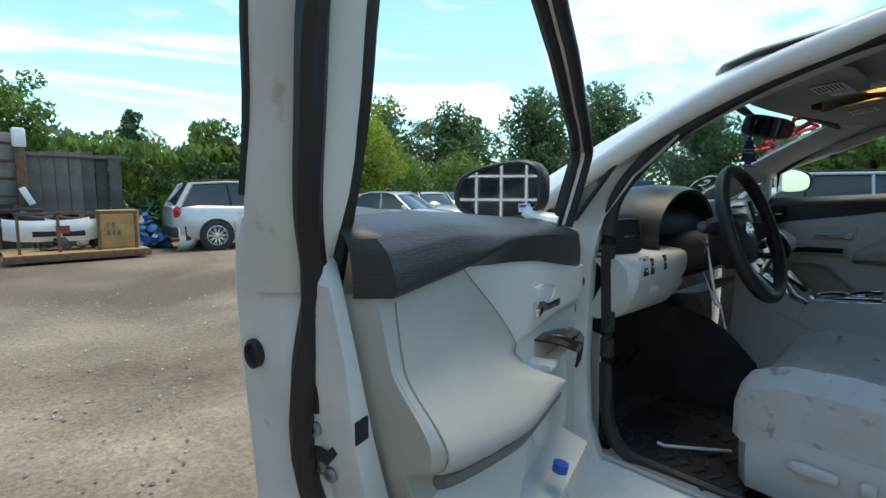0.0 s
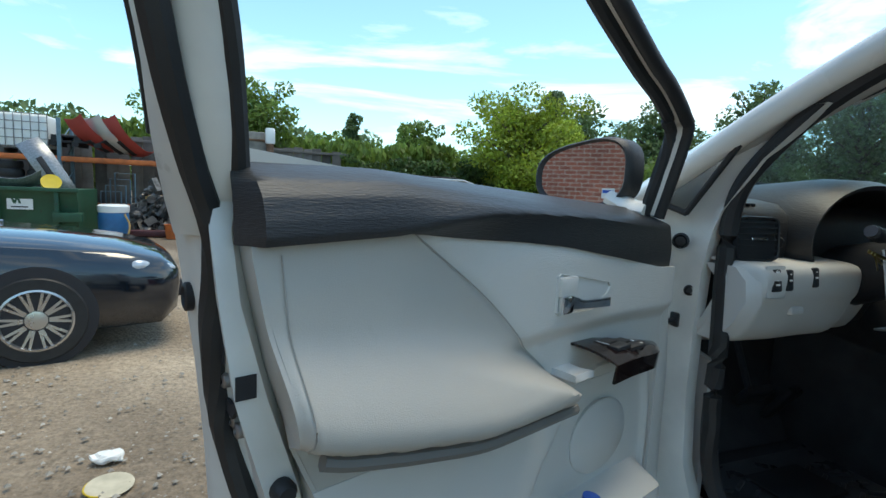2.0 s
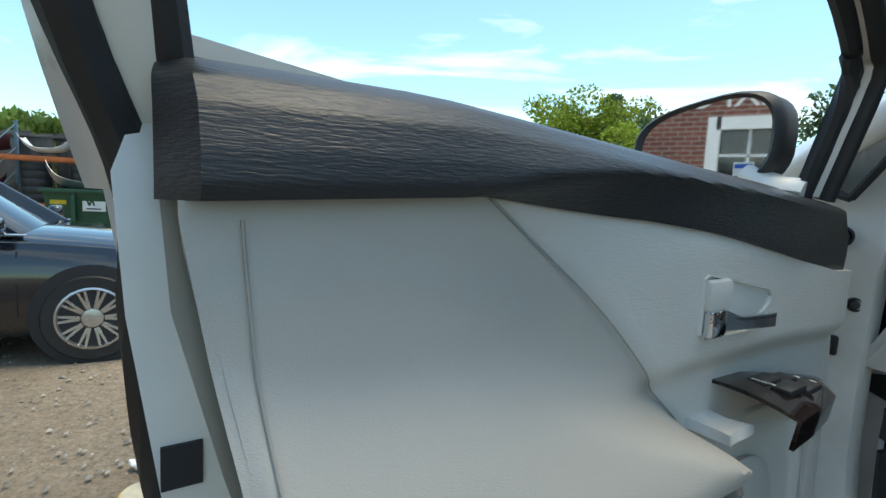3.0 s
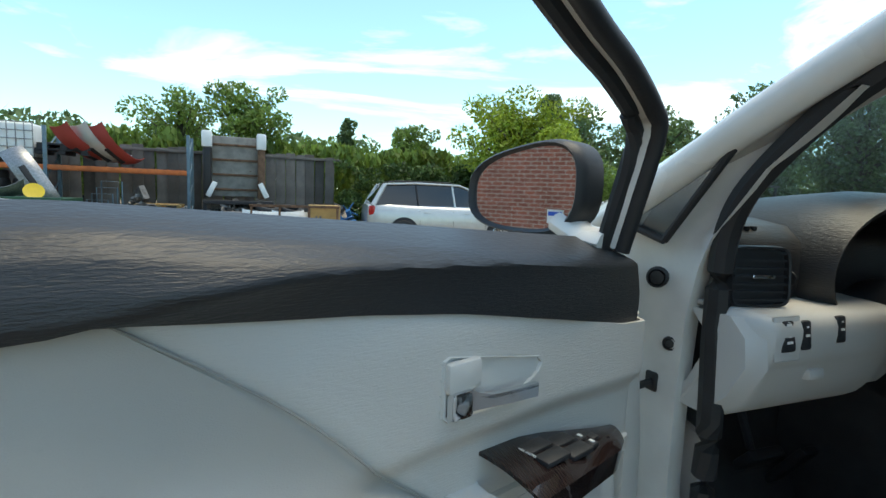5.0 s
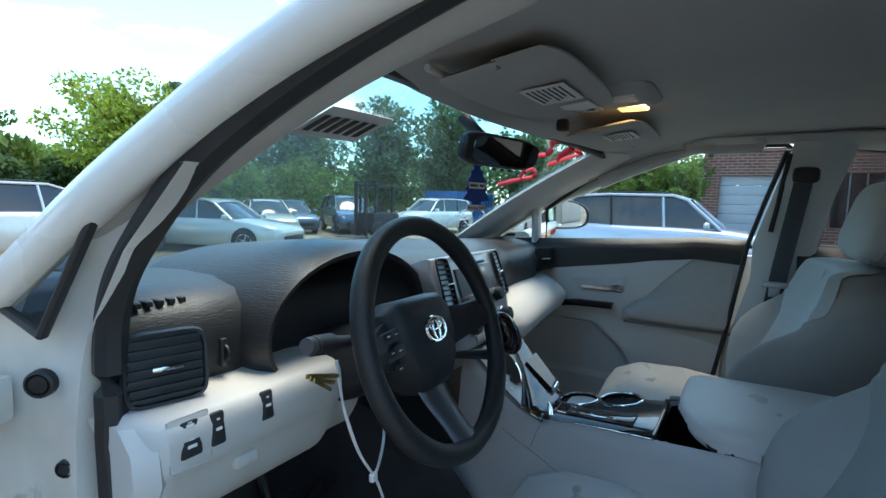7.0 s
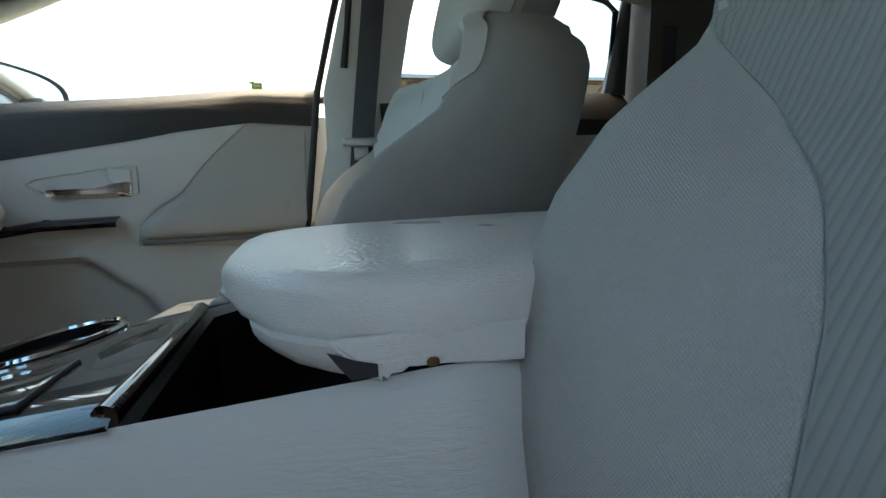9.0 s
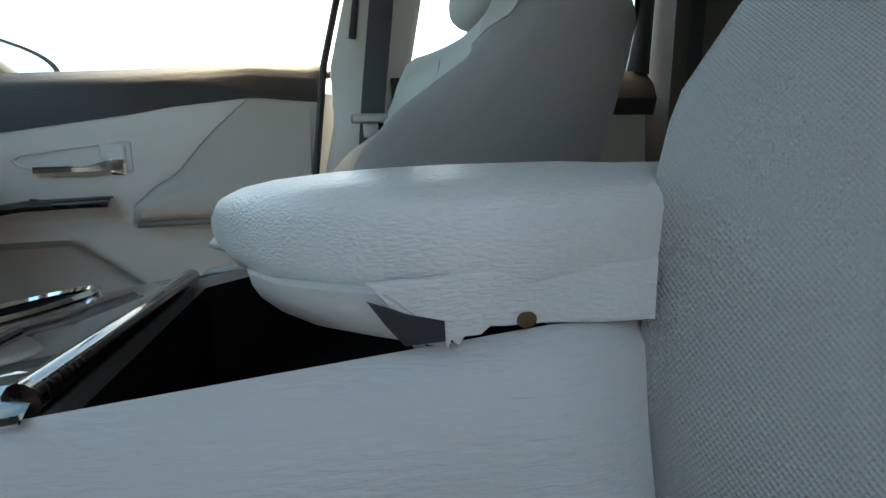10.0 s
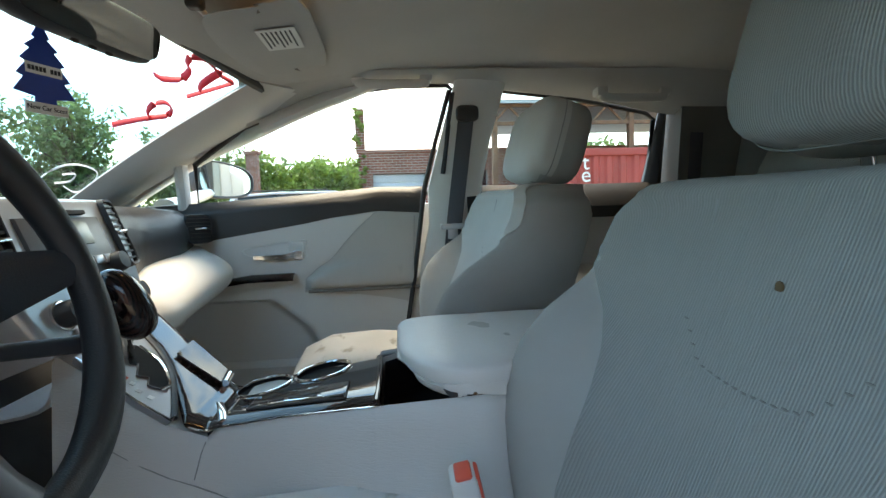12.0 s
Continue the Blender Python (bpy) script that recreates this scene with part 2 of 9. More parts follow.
GREY = (0.60, 0.585, 0.55)
M = dict(
    paint=mat("white_paint", (0.78, 0.76, 0.71), 0.28, var=0.05, scale=3, bump=0.02, bscale=40, coat=0.6),
    dusty=mat("dusty_white_paint", (0.68, 0.655, 0.605), 0.45, var=0.12, scale=9, bump=0.05, bscale=60, coat=0.15, second=(0.42, 0.38, 0.32), patch=-0.06),
    rubber=mat("black_rubber", (0.018, 0.018, 0.019), 0.55, var=0.3, scale=20, bump=0.15, bscale=200),
    black=grained("black_plastic", (0.022, 0.024, 0.027), 0.5, "leather", 420, 0.35, scale=7),
    dark=grained("charcoal_soft_plastic", (0.027, 0.027, 0.028), 0.42, "wrinkle", 95, 0.75, var=0.12, dist=0.0012, scale=4),
    grey=grained("light_grey_plastic", GREY, 0.5, "leather", 330, 0.35, var=0.05, scale=3),
    wrinkled=grained("light_grey_wrinkled_plastic", (0.60, 0.57, 0.525), 0.5, "wrinkle", 95, 0.5, var=0.05, dist=0.001, scale=3, second=(0.40, 0.37, 0.32), patch=-0.12),
    greypad=grained("light_grey_vinyl", (0.53, 0.515, 0.485), 0.45, "wrinkle", 95, 0.6, var=0.05, scale=4, second=(0.36, 0.31, 0.26), patch=-0.09),
    doorpad=grained("grubby_grey_vinyl", (0.455, 0.425, 0.38), 0.42, "leather", 420, 0.3, var=0.06, scale=4, second=(0.36, 0.32, 0.27), patch=-0.07),
    # driver's seat cloth, darkened in its base colour to stand for shade
    cloth=grained("shaded_grey_ribbed_cloth", (0.255, 0.253, 0.238), 0.95, "rib", 92, 0.35, var=0.10, dist=0.002, scale=4),
    # passenger's copy of the seat cloth, lightened in place of missing light
    plaincloth=grained("lit_grey_plain_cloth", (0.50, 0.49, 0.46), 0.95, "weave", 520, 0.4, var=0.08, dist=0.0015, scale=5),
    weave=grained("grey_woven_cloth", (0.38, 0.372, 0.345), 0.95, "weave", 760, 0.6, var=0.10, dist=0.002, scale=4),
    suede=mat("stained_grey_cloth", (0.56, 0.545, 0.51), 0.95, var=0.10, scale=9, bump=0.3, bscale=500, second=(0.34, 0.31, 0.26), patch=0.02),
    liner=mat("grey_headliner_felt", (0.43, 0.415, 0.39), 0.98, var=0.05, scale=5, bump=0.4, bscale=600),
    carpet=mat("black_carpet", (0.040, 0.040, 0.040), 0.98, var=0.3, scale=12, bump=0.6, bscale=500, second=(0.05, 0.045, 0.04), patch=-0.05),
    matrub=mat("rubber_mat_black", (0.050, 0.050, 0.050), 0.30, var=0.3, scale=15, bump=0.3, bscale=150, second=(0.05, 0.045, 0.04), patch=-0.02),
    strip=mat("brown_grey_plastic", (0.16, 0.15, 0.135), 0.5, var=0.1, bump=0.1),
    wheelskin=grained("black_leather", (0.016, 0.017, 0.018), 0.45, "leather", 520, 0.5, scale=8),
    silverdark=mat("dark_silver_plastic", (0.10, 0.10, 0.105), 0.4, 0.4, var=0.06, bump=0.05),
    lcd=mat("grey_lcd", (0.20, 0.23, 0.21), 0.25, var=0.05, bump=0.0),
    armvinyl=grained("worn_grey_vinyl", (0.64, 0.62, 0.585), 0.30, "leather", 420, 0.3, var=0.07, dist=0.002, scale=6),
    rust=mat("brown_stain", (0.10, 0.05, 0.015), 0.8, var=0.3, scale=60, bump=0.2),
    seam=mat("grey_thread", (0.26, 0.26, 0.25), 0.9, var=0.1, bump=0.2),
    doorseam=mat("grey_vinyl_fold", (0.36, 0.335, 0.30), 0.7, var=0.1, bump=0.1),
    brass=mat("brass", (0.55, 0.40, 0.14), 0.3, 1.0, var=0.1, bump=0.05),
    bluecap=mat("blue_plastic", (0.02, 0.10, 0.45), 0.35, var=0.05, bump=0.0),
    wood=wood_gloss("dark_gloss_wood"),
    chrome=mat("chrome", (0.75, 0.75, 0.75), 0.08, 1.0, var=0.03, bump=0.0, rvar=0.03),
    silver=mat("silver_plastic", (0.48, 0.49, 0.50), 0.32, 0.6, var=0.04, bump=0.03),
    steel=mat("worn_steel", (0.30, 0.30, 0.30), 0.45, 0.9, var=0.25, scale=30, bump=0.1),
    glass=clear_glass("clear_glass"),
    screen=clear_glass("windscreen_glass", (0.80, 0.92, 0.92), 0.05),
    quarter=clear_glass("quarter_glass", (0.45, 0.52, 0.56), 0.16),
    tint=clear_glass("dark_glass", (0.10, 0.13, 0.15)),
    mirror=mat("mirror_glass", (0.85, 0.86, 0.86), 0.02, 1.0, var=0.01, bump=0.0, rvar=0.01),
    red=mat("red_marker", (0.75, 0.02, 0.035), 0.6, var=0.1, bump=0.1),
    white=mat("white_plastic", (0.78, 0.78, 0.76), 0.4, var=0.05, bump=0.05),
    paper=mat("white_paper", (0.75, 0.75, 0.72), 0.8, var=0.06, bump=0.1),
    # black bin plastic, also painted shade for the cups and shift gate
    pit=mat("black_bin_and_recess_shade", (0.008, 0.008, 0.009), 0.6, var=0.2, bump=0.1),
    dimglass=mat("dim_mirror_glass", (0.10, 0.10, 0.105), 0.03, 1.0, var=0.02, bump=0.0, rvar=0.01),
    # print and black parts, also flat plates that stand for shaded hollows
    ink=mat("dark_ink_and_hollow_shade", (0.02, 0.02, 0.023), 0.7, var=0.1, bump=0.0),
    blue=mat("blue_card", (0.012, 0.05, 0.28), 0.6, var=0.1, bump=0.05),
    orange=mat("orange_red_plastic", (0.75, 0.10, 0.06), 0.45, var=0.1, bump=0.1),
    lamp=glow("warm_lamp", (1.0, 0.62, 0.25), 2.2),
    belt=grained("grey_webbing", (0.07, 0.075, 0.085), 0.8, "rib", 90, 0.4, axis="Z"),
)


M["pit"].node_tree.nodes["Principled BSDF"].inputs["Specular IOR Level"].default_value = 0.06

# ---- mesh helpers ----
def thing(name, label, category, at=(0, 0, 0), group="", kind=""):
    ob = new(name)
    ob.location = at
    ob.empty_display_size = 0.1
    return tagged(ob, label, category, group, kind)


def part(name, bm, material, parent=None, label="", smooth=True, angle=40):
    me = bpy.data.meshes.new(name)
    bmesh.ops.recalc_face_normals(bm, faces=bm.faces[:])
    if smooth:
        lim = radians(angle)
        for f in bm.faces:
            f.smooth = True
        for ed in bm.edges:
            if len(ed.link_faces) == 2 and ed.calc_face_angle(0) > lim:
                ed.smooth = False
    bm.to_mesh(me)
    bm.free()
    me.materials.append(material)
    ob = new(name, me)
    if parent is not None:
        ob.parent = parent
        off = Vector((0, 0, 0))
        p = parent
        while p is not None:
            off += p.location
            p = p.parent
        ob.location = -off
    if label:
        ob["label"] = label
    return ob


def B():
    return bmesh.new()


def box(bm, x0, x1, y0, y1, z0, z1, bevel=0.0, m=None, seg=2):
    r = bmesh.ops.create_cube(bm, size=1.0)
    vs = r["verts"]
    for v in vs:
        v.co = Vector(((x0 + x1) / 2 + v.co.x * (x1 - x0), (y0 + y1) / 2 + v.co.y * (y1 - y0), (z0 + z1) / 2 + v.co.z * (z1 - z0)))
    if bevel:
        es = list({ed for v in vs for ed in v.link_edges})
        rr = bmesh.ops.bevel(bm, geom=es, offset=bevel, segments=seg, profile=0.5, affect="EDGES")
        vs = list({v for f in rr["faces"] for v in f.verts} | {v for v in vs if v.is_valid})
    if m is not None:
        for v in vs:
            v.co = m @ v.co
    return bm


def loft(bm, rings, closed=True, caps=True, m=None):
    """Skins rings of equal length; closed: each ring is a loop."""
    vs = [[bm.verts.new(m @ Vector(p) if m is not None else Vector(p)) for p in r] for r in rings]
    n = len(rings[0])
    for a, b in zip(vs, vs[1:]):
        for i in range(n if closed else n - 1):
            j = (i + 1) % n
            try:
                bm.faces.new((a[i], a[j], b[j], b[i]))
            except ValueError:
                pass
    if closed and caps:
        bm.faces.new(vs[0][::-1])
        bm.faces.new(vs[-1])
    return bm


def solid_sheet(bm, rows, thick, m=None):
    """A sheet given as rows of points, made solid along its own normals."""
    rows = [[Vector(p) for p in r] for r in rows]
    R, C = len(rows), len(rows[0])
    back = []
    for i in range(R):
        out = []
        for j in range(C):
            du = rows[i][min(j + 1, C - 1)] - rows[i][max(j - 1, 0)]
            dv = rows[min(i + 1, R - 1)][j] - rows[max(i - 1, 0)][j]
            nn = du.cross(dv)
            out.append(rows[i][j] + (nn.normalized() * thick if nn.length > 1e-9 else Vector((0, 0, 0))))
        back.append(out)
    T = (lambda p: m @ p) if m is not None else (lambda p: p)
    fv = [[bm.verts.new(T(p)) for p in r] for r in rows]
    bv = [[bm.verts.new(T(p)) for p in r] for r in back]
    for i in range(R - 1):
        for j in range(C - 1):
            bm.faces.new((fv[i][j], fv[i][j + 1], fv[i + 1][j + 1], fv[i + 1][j]))
            bm.faces.new((bv[i][j], bv[i + 1][j], bv[i + 1][j + 1], bv[i][j + 1]))
    for j in range(C - 1):
        bm.faces.new((fv[0][j], bv[0][j], bv[0][j + 1], fv[0][j + 1]))
        bm.faces.new((fv[-1][j], fv[-1][j + 1], bv[-1][j + 1], bv[-1][j]))
    for i in range(R - 1):
        bm.faces.new((fv[i][0], fv[i + 1][0], bv[i + 1][0], bv[i][0]))
        bm.faces.new((fv[i][-1], bv[i][-1], bv[i + 1][-1], fv[i + 1][-1]))
    return bm


def smooth_line(pts, n):
    """A Catmull-Rom curve through pts, n steps a span."""
    P = [Vector(p) for p in pts]
    P = [2 * P[0] - P[1]] + P + [2 * P[-1] - P[-2]]
    out = []
    for i in range(1, len(P) - 2):
        for k in range(n):
            t = k / n
            a, b, c, d = P[i - 1], P[i], P[i + 1], P[i + 2]
            out.append(0.5 * ((2 * b) + (c - a) * t + (2 * a - 5 * b + 4 * c - d) * t * t + (3 * b - a - 3 * c + d) * t ** 3))
    out.append(P[-2])
    return out


def tube(bm, pts, r, seg=10, closed=False, flat=None, up=(0, 0, 1)):
    """A round or flattened rod along pts; r a number or one for each point; flat: (width, height) of an oval."""
    P = [Vector(p) for p in pts]
    rings = []
    n = len(P)
    for i in range(n):
        if closed:
            t = P[(i + 1) % n] - P[i - 1]
        else:
            t = P[min(i + 1, n - 1)] - P[max(i - 1, 0)]
        t.normalize()
        u = Vector(up)
        s = t.cross(u)
        if s.length < 1e-4:
            s = t.cross(Vector((1, 0, 0)))
        s.normalize()
        w = s.cross(t)
        ri = r[i] if isinstance(r, (list, tuple)) else r
        fx, fy = flat if flat else (1, 1)
        rings.append([P[i] + s * (math.cos(2 * math.pi * k / seg) * ri * fx) + w * (math.sin(2 * math.pi * k / seg) * ri * fy) for k in range(seg)])
    if closed:
        rings.append(rings[0])
        vs = [[bm.verts.new(p) for p in rr] for rr in rings[:-1]]
        for i in range(n):
            a, b = vs[i], vs[(i + 1) % n]
            for k in range(seg):
                j = (k + 1) % seg
                bm.faces.new((a[k], a[j], b[j], b[k]))
        return bm
    return loft(bm, rings)


def lump(bm, c, r, e=(0.5, 0.5), nu=20, nv=12, m=None):
    """A rounded block (superellipsoid): e near 1 is an egg, near 0.2 a box with soft corners."""
    def f(w, k):
        return math.copysign(abs(w) ** k, w)
    rings = []
    for j in range(nv + 1):
        v = -math.pi / 2 + math.pi * j / nv
        cv, sv = f(math.cos(v), e[1]), f(math.sin(v), e[1])
        cv = max(cv, 0.002)
        rings.append([Vector(c) + Vector((r[0] * cv * f(math.cos(2 * math.pi * i / nu), e[0]), r[1] * cv * f(math.sin(2 * math.pi * i / nu), e[0]), r[2] * sv)) if m is None
                      else m @ Vector((r[0] * cv * f(math.cos(2 * math.pi * i / nu), e[0]), r[1] * cv * f(math.sin(2 * math.pi * i / nu), e[0]), r[2] * sv)) for i in range(nu)])
    return loft(bm, rings)


def prism(bm, poly, depth, m=None, bevel=0.0, seg=2):
    """A plate: the outline poly (x, y) raised by depth along z, then moved by m."""
    vs = [bm.verts.new((p[0], p[1], 0)) for p in poly]
    f = bm.faces.new(vs)
    r = bmesh.ops.extrude_face_region(bm, geom=[f])
    up = [v for v in r["geom"] if isinstance(v, bmesh.types.BMVert)]
    for v in up:
        v.co.z += depth
    allv = vs + up
    if bevel:
        es = [ed for ed in {ed for v in up for ed in v.link_edges} if ed.verts[0] in up and ed.verts[1] in up]
        rr = bmesh.ops.bevel(bm, geom=es, offset=bevel, segments=seg, profile=0.5, affect="EDGES")
        allv = list({v for ff in rr["faces"] for v in ff.verts} | {v for v in allv if v.is_valid})
    if m is not None:
        for v in allv:
            v.co = m @ v.co
    return bm


def lathe(bm, prof, seg=24, m=None):
    """Turns a profile of (radius, height) round z."""
    rings = [[Vector((max(r, 1e-4) * math.cos(2 * math.pi * k / seg), max(r, 1e-4) * math.sin(2 * math.pi * k / seg), h)) for k in range(seg)] for r, h in prof]
    return loft(bm, rings, m=m)


def axes(o, x, y, z):
    """The matrix with origin o and the given axes."""
    m = Matrix.Identity(4)
    for i, v in enumerate((Vector(x), Vector(y), Vector(z), Vector(o))):
        for k in range(3):
            m[k][i] = v[k]
    return m


def facing(p0, p1):
    """A pose at p0 whose z points to p1."""
    d = Vector(p1) - Vector(p0)
    return Matrix.Translation(p0) @ d.to_track_quat("Z", "Y").to_matrix().to_4x4()


def rod(bm, p0, p1, r, seg=10, r1=None):
    d = (Vector(p1) - Vector(p0)).length
    return lathe(bm, [(r, 0), (r1 if r1 is not None else r, d)], seg, facing(p0, p1))


def ease(a, b, x):
    t = min(1.0, max(0.0, (x - a) / (b - a)))
    return t * t * (3 - 2 * t)


def interp(xs, ys, x):
    return float(np.interp(x, xs, ys))

# ---- the car: shell ----
GROUND = -0.30
car = thing("car", "white crossover car with its driver's door open and a grey interior", "car")


def ring_yz(x, prof):
    return [(x, y, z) for y, z in prof]


# outline of the window opening seen from the side (y, z); passenger's front raised to fit the camera's view
def rail(s):
    """The roof rail and windscreen pillar on side s (-1 driver, 1 passenger)."""
    return smooth_line([(s * 0.70, -2.1, 1.40), (s * 0.70, -1.3, 1.485), (s * 0.705, -0.75, 1.515), (s * 0.715, -0.35, 1.493), (s * 0.735, -0.19, 1.452), (s * 0.75, -0.05, 1.402),
                        (s * 0.765, 0.08, 1.337 + 0.01 * (s > 0)), (s * 0.785, 0.19, 1.270 + 0.035 * (s > 0)), (s * 0.805, 0.36, 1.162 + 0.055 * (s > 0)), (s * 0.82, 0.52, 1.065 + 0.05 * (s > 0)), (s * 0.825, 0.62, 1.0 + 0.04 * (s > 0))], 5)


for s in (-1, 1):
    bm = B()
    tube(bm, [(p[0], p[1] - 0.008, p[2] - 0.017) for p in rail(s)], 0.021, 12, flat=(1.1, 1.25), up=(s * 0.8, 0, 0.6))
    part("roof_rail", bm, M["paint"], car)
    bm = B()
    inner = [(p[0] - s * 0.035, p[1] - 0.012, p[2] - 0.018) for p in rail(s)]
    tube(bm, inner[:-2] if s < 0 else inner[:-22], 0.030, 10, flat=(0.8, 1.5), up=(s * 0.8, 0, 0.6))
    part("pillar_trim", bm, M["liner"] if s < 0 else M["grey"], car, "grey pillar trim")
    # quarter light at the pillar's foot
    bm = B()
    ql = [(-0.80, 0.283, 1.092), (-0.785, 0.170, 1.252), (-0.81, 0.398, 1.124)] if s < 0 else [(0.775, 0.275, 1.13), (0.762, 0.275, 1.228), (0.785, 0.44, 1.125)]
    v = [bm.verts.new(p) for p in ql] + [bm.verts.new((p[0] - s * 0.004, p[1], p[2])) for p in ql]
    bm.faces.new(v[:3]); bm.faces.new(v[3:][::-1])
    qg = part("quarter_glass", bm, M["quarter"] if s < 0 else M["glass"], car)
    bm = B()
    for p, q in zip(ql, ql[1:] + ql[:1]):
        tube(bm, [p, q], 0.0065, 8)
    part("quarter_frame", bm, M["rubber"] if s < 0 else M["grey"], car)
    # rear quarter: window bars and C-pillar
    bm = B()
    tube(bm, [(s * 0.74, -1.13, 1.16), (s * 0.72, -1.16, 1.40)], [0.022, 0.008], 8, flat=(1, 1.3))
    part("rear_door_frame", bm, M["black"], car)

# roof skin and headliner
def roof_rows(dz, x1, half):
    rows = []
    for i in range(15):
        f = i / 14
        row = []
        for j in range(13):
            k = -1 + j / 6
            y = (0.13 * (1 - k * k) + (0.02 if dz > 0 else -0.012) - 0.10 * abs(k) ** 6) * (1 - f) - 2.2 * f
            zc = interp([-2.3, -1.6, -0.8, -0.3, 0.0, 0.13], [1.40, 1.50, 1.535, 1.525, 1.495, 1.482], y) + dz
            row.append((k * half, y, zc - 0.045 * abs(k) ** 2.6 - 0.010 * (1 - f) ** 6))
        rows.append(row)
    return rows


bm = B(); solid_sheet(bm, roof_rows(0.015, 0, 0.70), 0.004)
part("roof_skin", bm, M["paint"], car)
bm = B(); solid_sheet(bm, roof_rows(-0.025, 0, 0.675), -0.006)
part("headliner", bm, M["liner"], car, "grey felt headliner")

# windscreen
def ws(k, t):
    """k across -1..1, t from the foot 0 to the header 1."""
    top = Vector((k * 0.605, 0.0 + 0.13 * (1 - k * k), 1.438 + 0.05 * (1 - k * k)))
    low = Vector((k * 0.72, 0.60 + 0.30 * (1 - k * k), 1.095))
    p = low.lerp(top, t)
    p.z += (0.035 - 0.02 * abs(k) ** 3) * math.sin(math.pi * t)
    return p


bm = B(); solid_sheet(bm, [[ws(-1 + j / 8, i / 8) for j in range(17)] for i in range(9)], 0.004)
wsg = part("windscreen", bm, M["screen"], car, "windscreen with red marker writing")
wsg.visible_shadow = False
bm = B()
tube(bm, [ws(-1 + j / 8, 1.0) + Vector((0, -0.012, -0.016)) for j in range(17)], 0.012, 8)
part("header_trim", bm, M["black"], car)

# painted outside of both windscreen pillars
for s in (-1, 1):
    rows = []
    for i in range(15):
        t = i / 14
        a = ws(s * 0.985, t) + Vector((0, 0.004, 0.006))
        b = Vector((s * interp([0, 0.5, 1], [0.812, 0.776, 0.728], t), interp([0, 0.5, 1], [0.47, 0.15, -0.19], t), interp([0, 0.5, 1], [1.085, 1.282, 1.438] if s < 0 else [1.14, 1.30, 1.438], t)))
        rows.append([a.lerp(b, q / 4) + Vector((s * 0.004, 0, 0.010)) * math.sin(math.pi * q / 4) for q in range(5)])
    bm = B(); solid_sheet(bm, rows, 0.004)
    part("windscreen_pillar", bm, M["paint"], car)
# lining between the headliner and the passenger's windows
rows = []
for y, zw in ((0.06, 1.345), (-0.05, 1.392), (-0.14, 1.428), (-0.26, 1.447), (-0.37, 1.457), (-0.50, 1.458), (-0.60, 1.446), (-0.66, 1.438), (-0.88, 1.416), (-1.0, 1.397), (-1.10, 1.375), (-1.2, 1.362), (-1.5, 1.335), (-1.8, 1.30)):
    a, b = Vector((0.585, y - 0.02, 1.468 if y < -0.3 else interp([-0.3, 0.06], [1.468, 1.452], y))), Vector((0.765 - 0.17 * (zw - 1.12) - 0.016, y, zw))
    rows.append([a.lerp(b, q / 4) + Vector((-0.006, 0, -0.006)) * math.sin(math.pi * q / 4) for q in range(5)])
bm = B(); solid_sheet(bm, rows, 0.006)
part("roof_side_lining", bm, M["liner"], car)

# cover of the passenger's windscreen pillar, down to the quarter light
rows = []
for i in range(17):
    t = i / 16
    a = ws(0.965, t) + Vector((-0.004, -0.008, -0.004))
    b = Vector((interp([0, 0.5, 0.75, 1], [0.775, 0.757, 0.728, 0.690], t), interp([0, 0.5, 0.75, 1], [0.47, 0.262, 0.06, -0.14], t), interp([0, 0.5, 0.75, 1], [1.125, 1.240, 1.350, 1.436], t)))
    row = []
    for j in range(7):
        q = j / 6
        p = a.lerp(b, q)
        row.append(p + Vector((-0.014, -0.010, -0.008)) * math.sin(math.pi * q))
    rows.append(row)
bm = B(); solid_sheet(bm, rows, 0.006)
part("pillar_cover", bm, M["grey"], car, "grey windscreen pillar cover")
bm = B(); tube(bm, [(0.765, 0.258, 1.12), (0.752, 0.258, 1.262)], 0.027, 8, flat=(0.6, 1.1), up=(1, 0, 0))
part("quarter_divider", bm, M["grey"], car)

# bonnet and front wings
rows = []
for i in range(9):
    t = i / 8
    y = 0.66 + 0.95 * t
    rows.append([((-1 + j / 6) * (0.84 - 0.06 * t), y + 0.26 * (1 - (-1 + j / 6) ** 2) * (1 - t), 1.055 - 0.20 * t ** 1.6 - 0.07 * abs(-1 + j / 6) ** 3) for j in range(13)])
bm = B(); solid_sheet(bm, rows, 0.02)
part("bonnet", bm, M["paint"], car)
for s in (-1, 1):
    bm = B()
    loft(bm, [[(s * 0.80, y, 1.03 - 0.12 * t), (s * 0.87, y, 0.96 - 0.10 * t), (s * 0.91, y, 0.80 - 0.05 * t), (s * 0.90, y, 0.45), (s * 0.84, y, 0.40), (s * 0.80, y, 0.6)]
              for y, t in ((0.48, 0), (0.75, 0.15), (1.1, 0.45), (1.45, 0.8), (1.65, 1.0))])
    part("front_wing", bm, M["paint"], car)
bm = B(); box(bm, -0.86, 0.86, 1.6, 1.85, 0.15, 0.86, 0.10, seg=4)
part("front_bumper", bm, M["paint"], car)
bm = B(); box(bm, -0.80, 0.80, -2.55, -2.40, 0.1, 1.1, 0.08, seg=4)
part("tailgate", bm, M["paint"], car)
bm = B(); solid_sheet(bm, [[(-0.62 + 0.155 * j, -2.42 + 0.12 * i, 1.08 + 0.15 * i) for j in range(9)] for i in range(3)], 0.004)
part("rear_screen", bm, M["tint"], car)

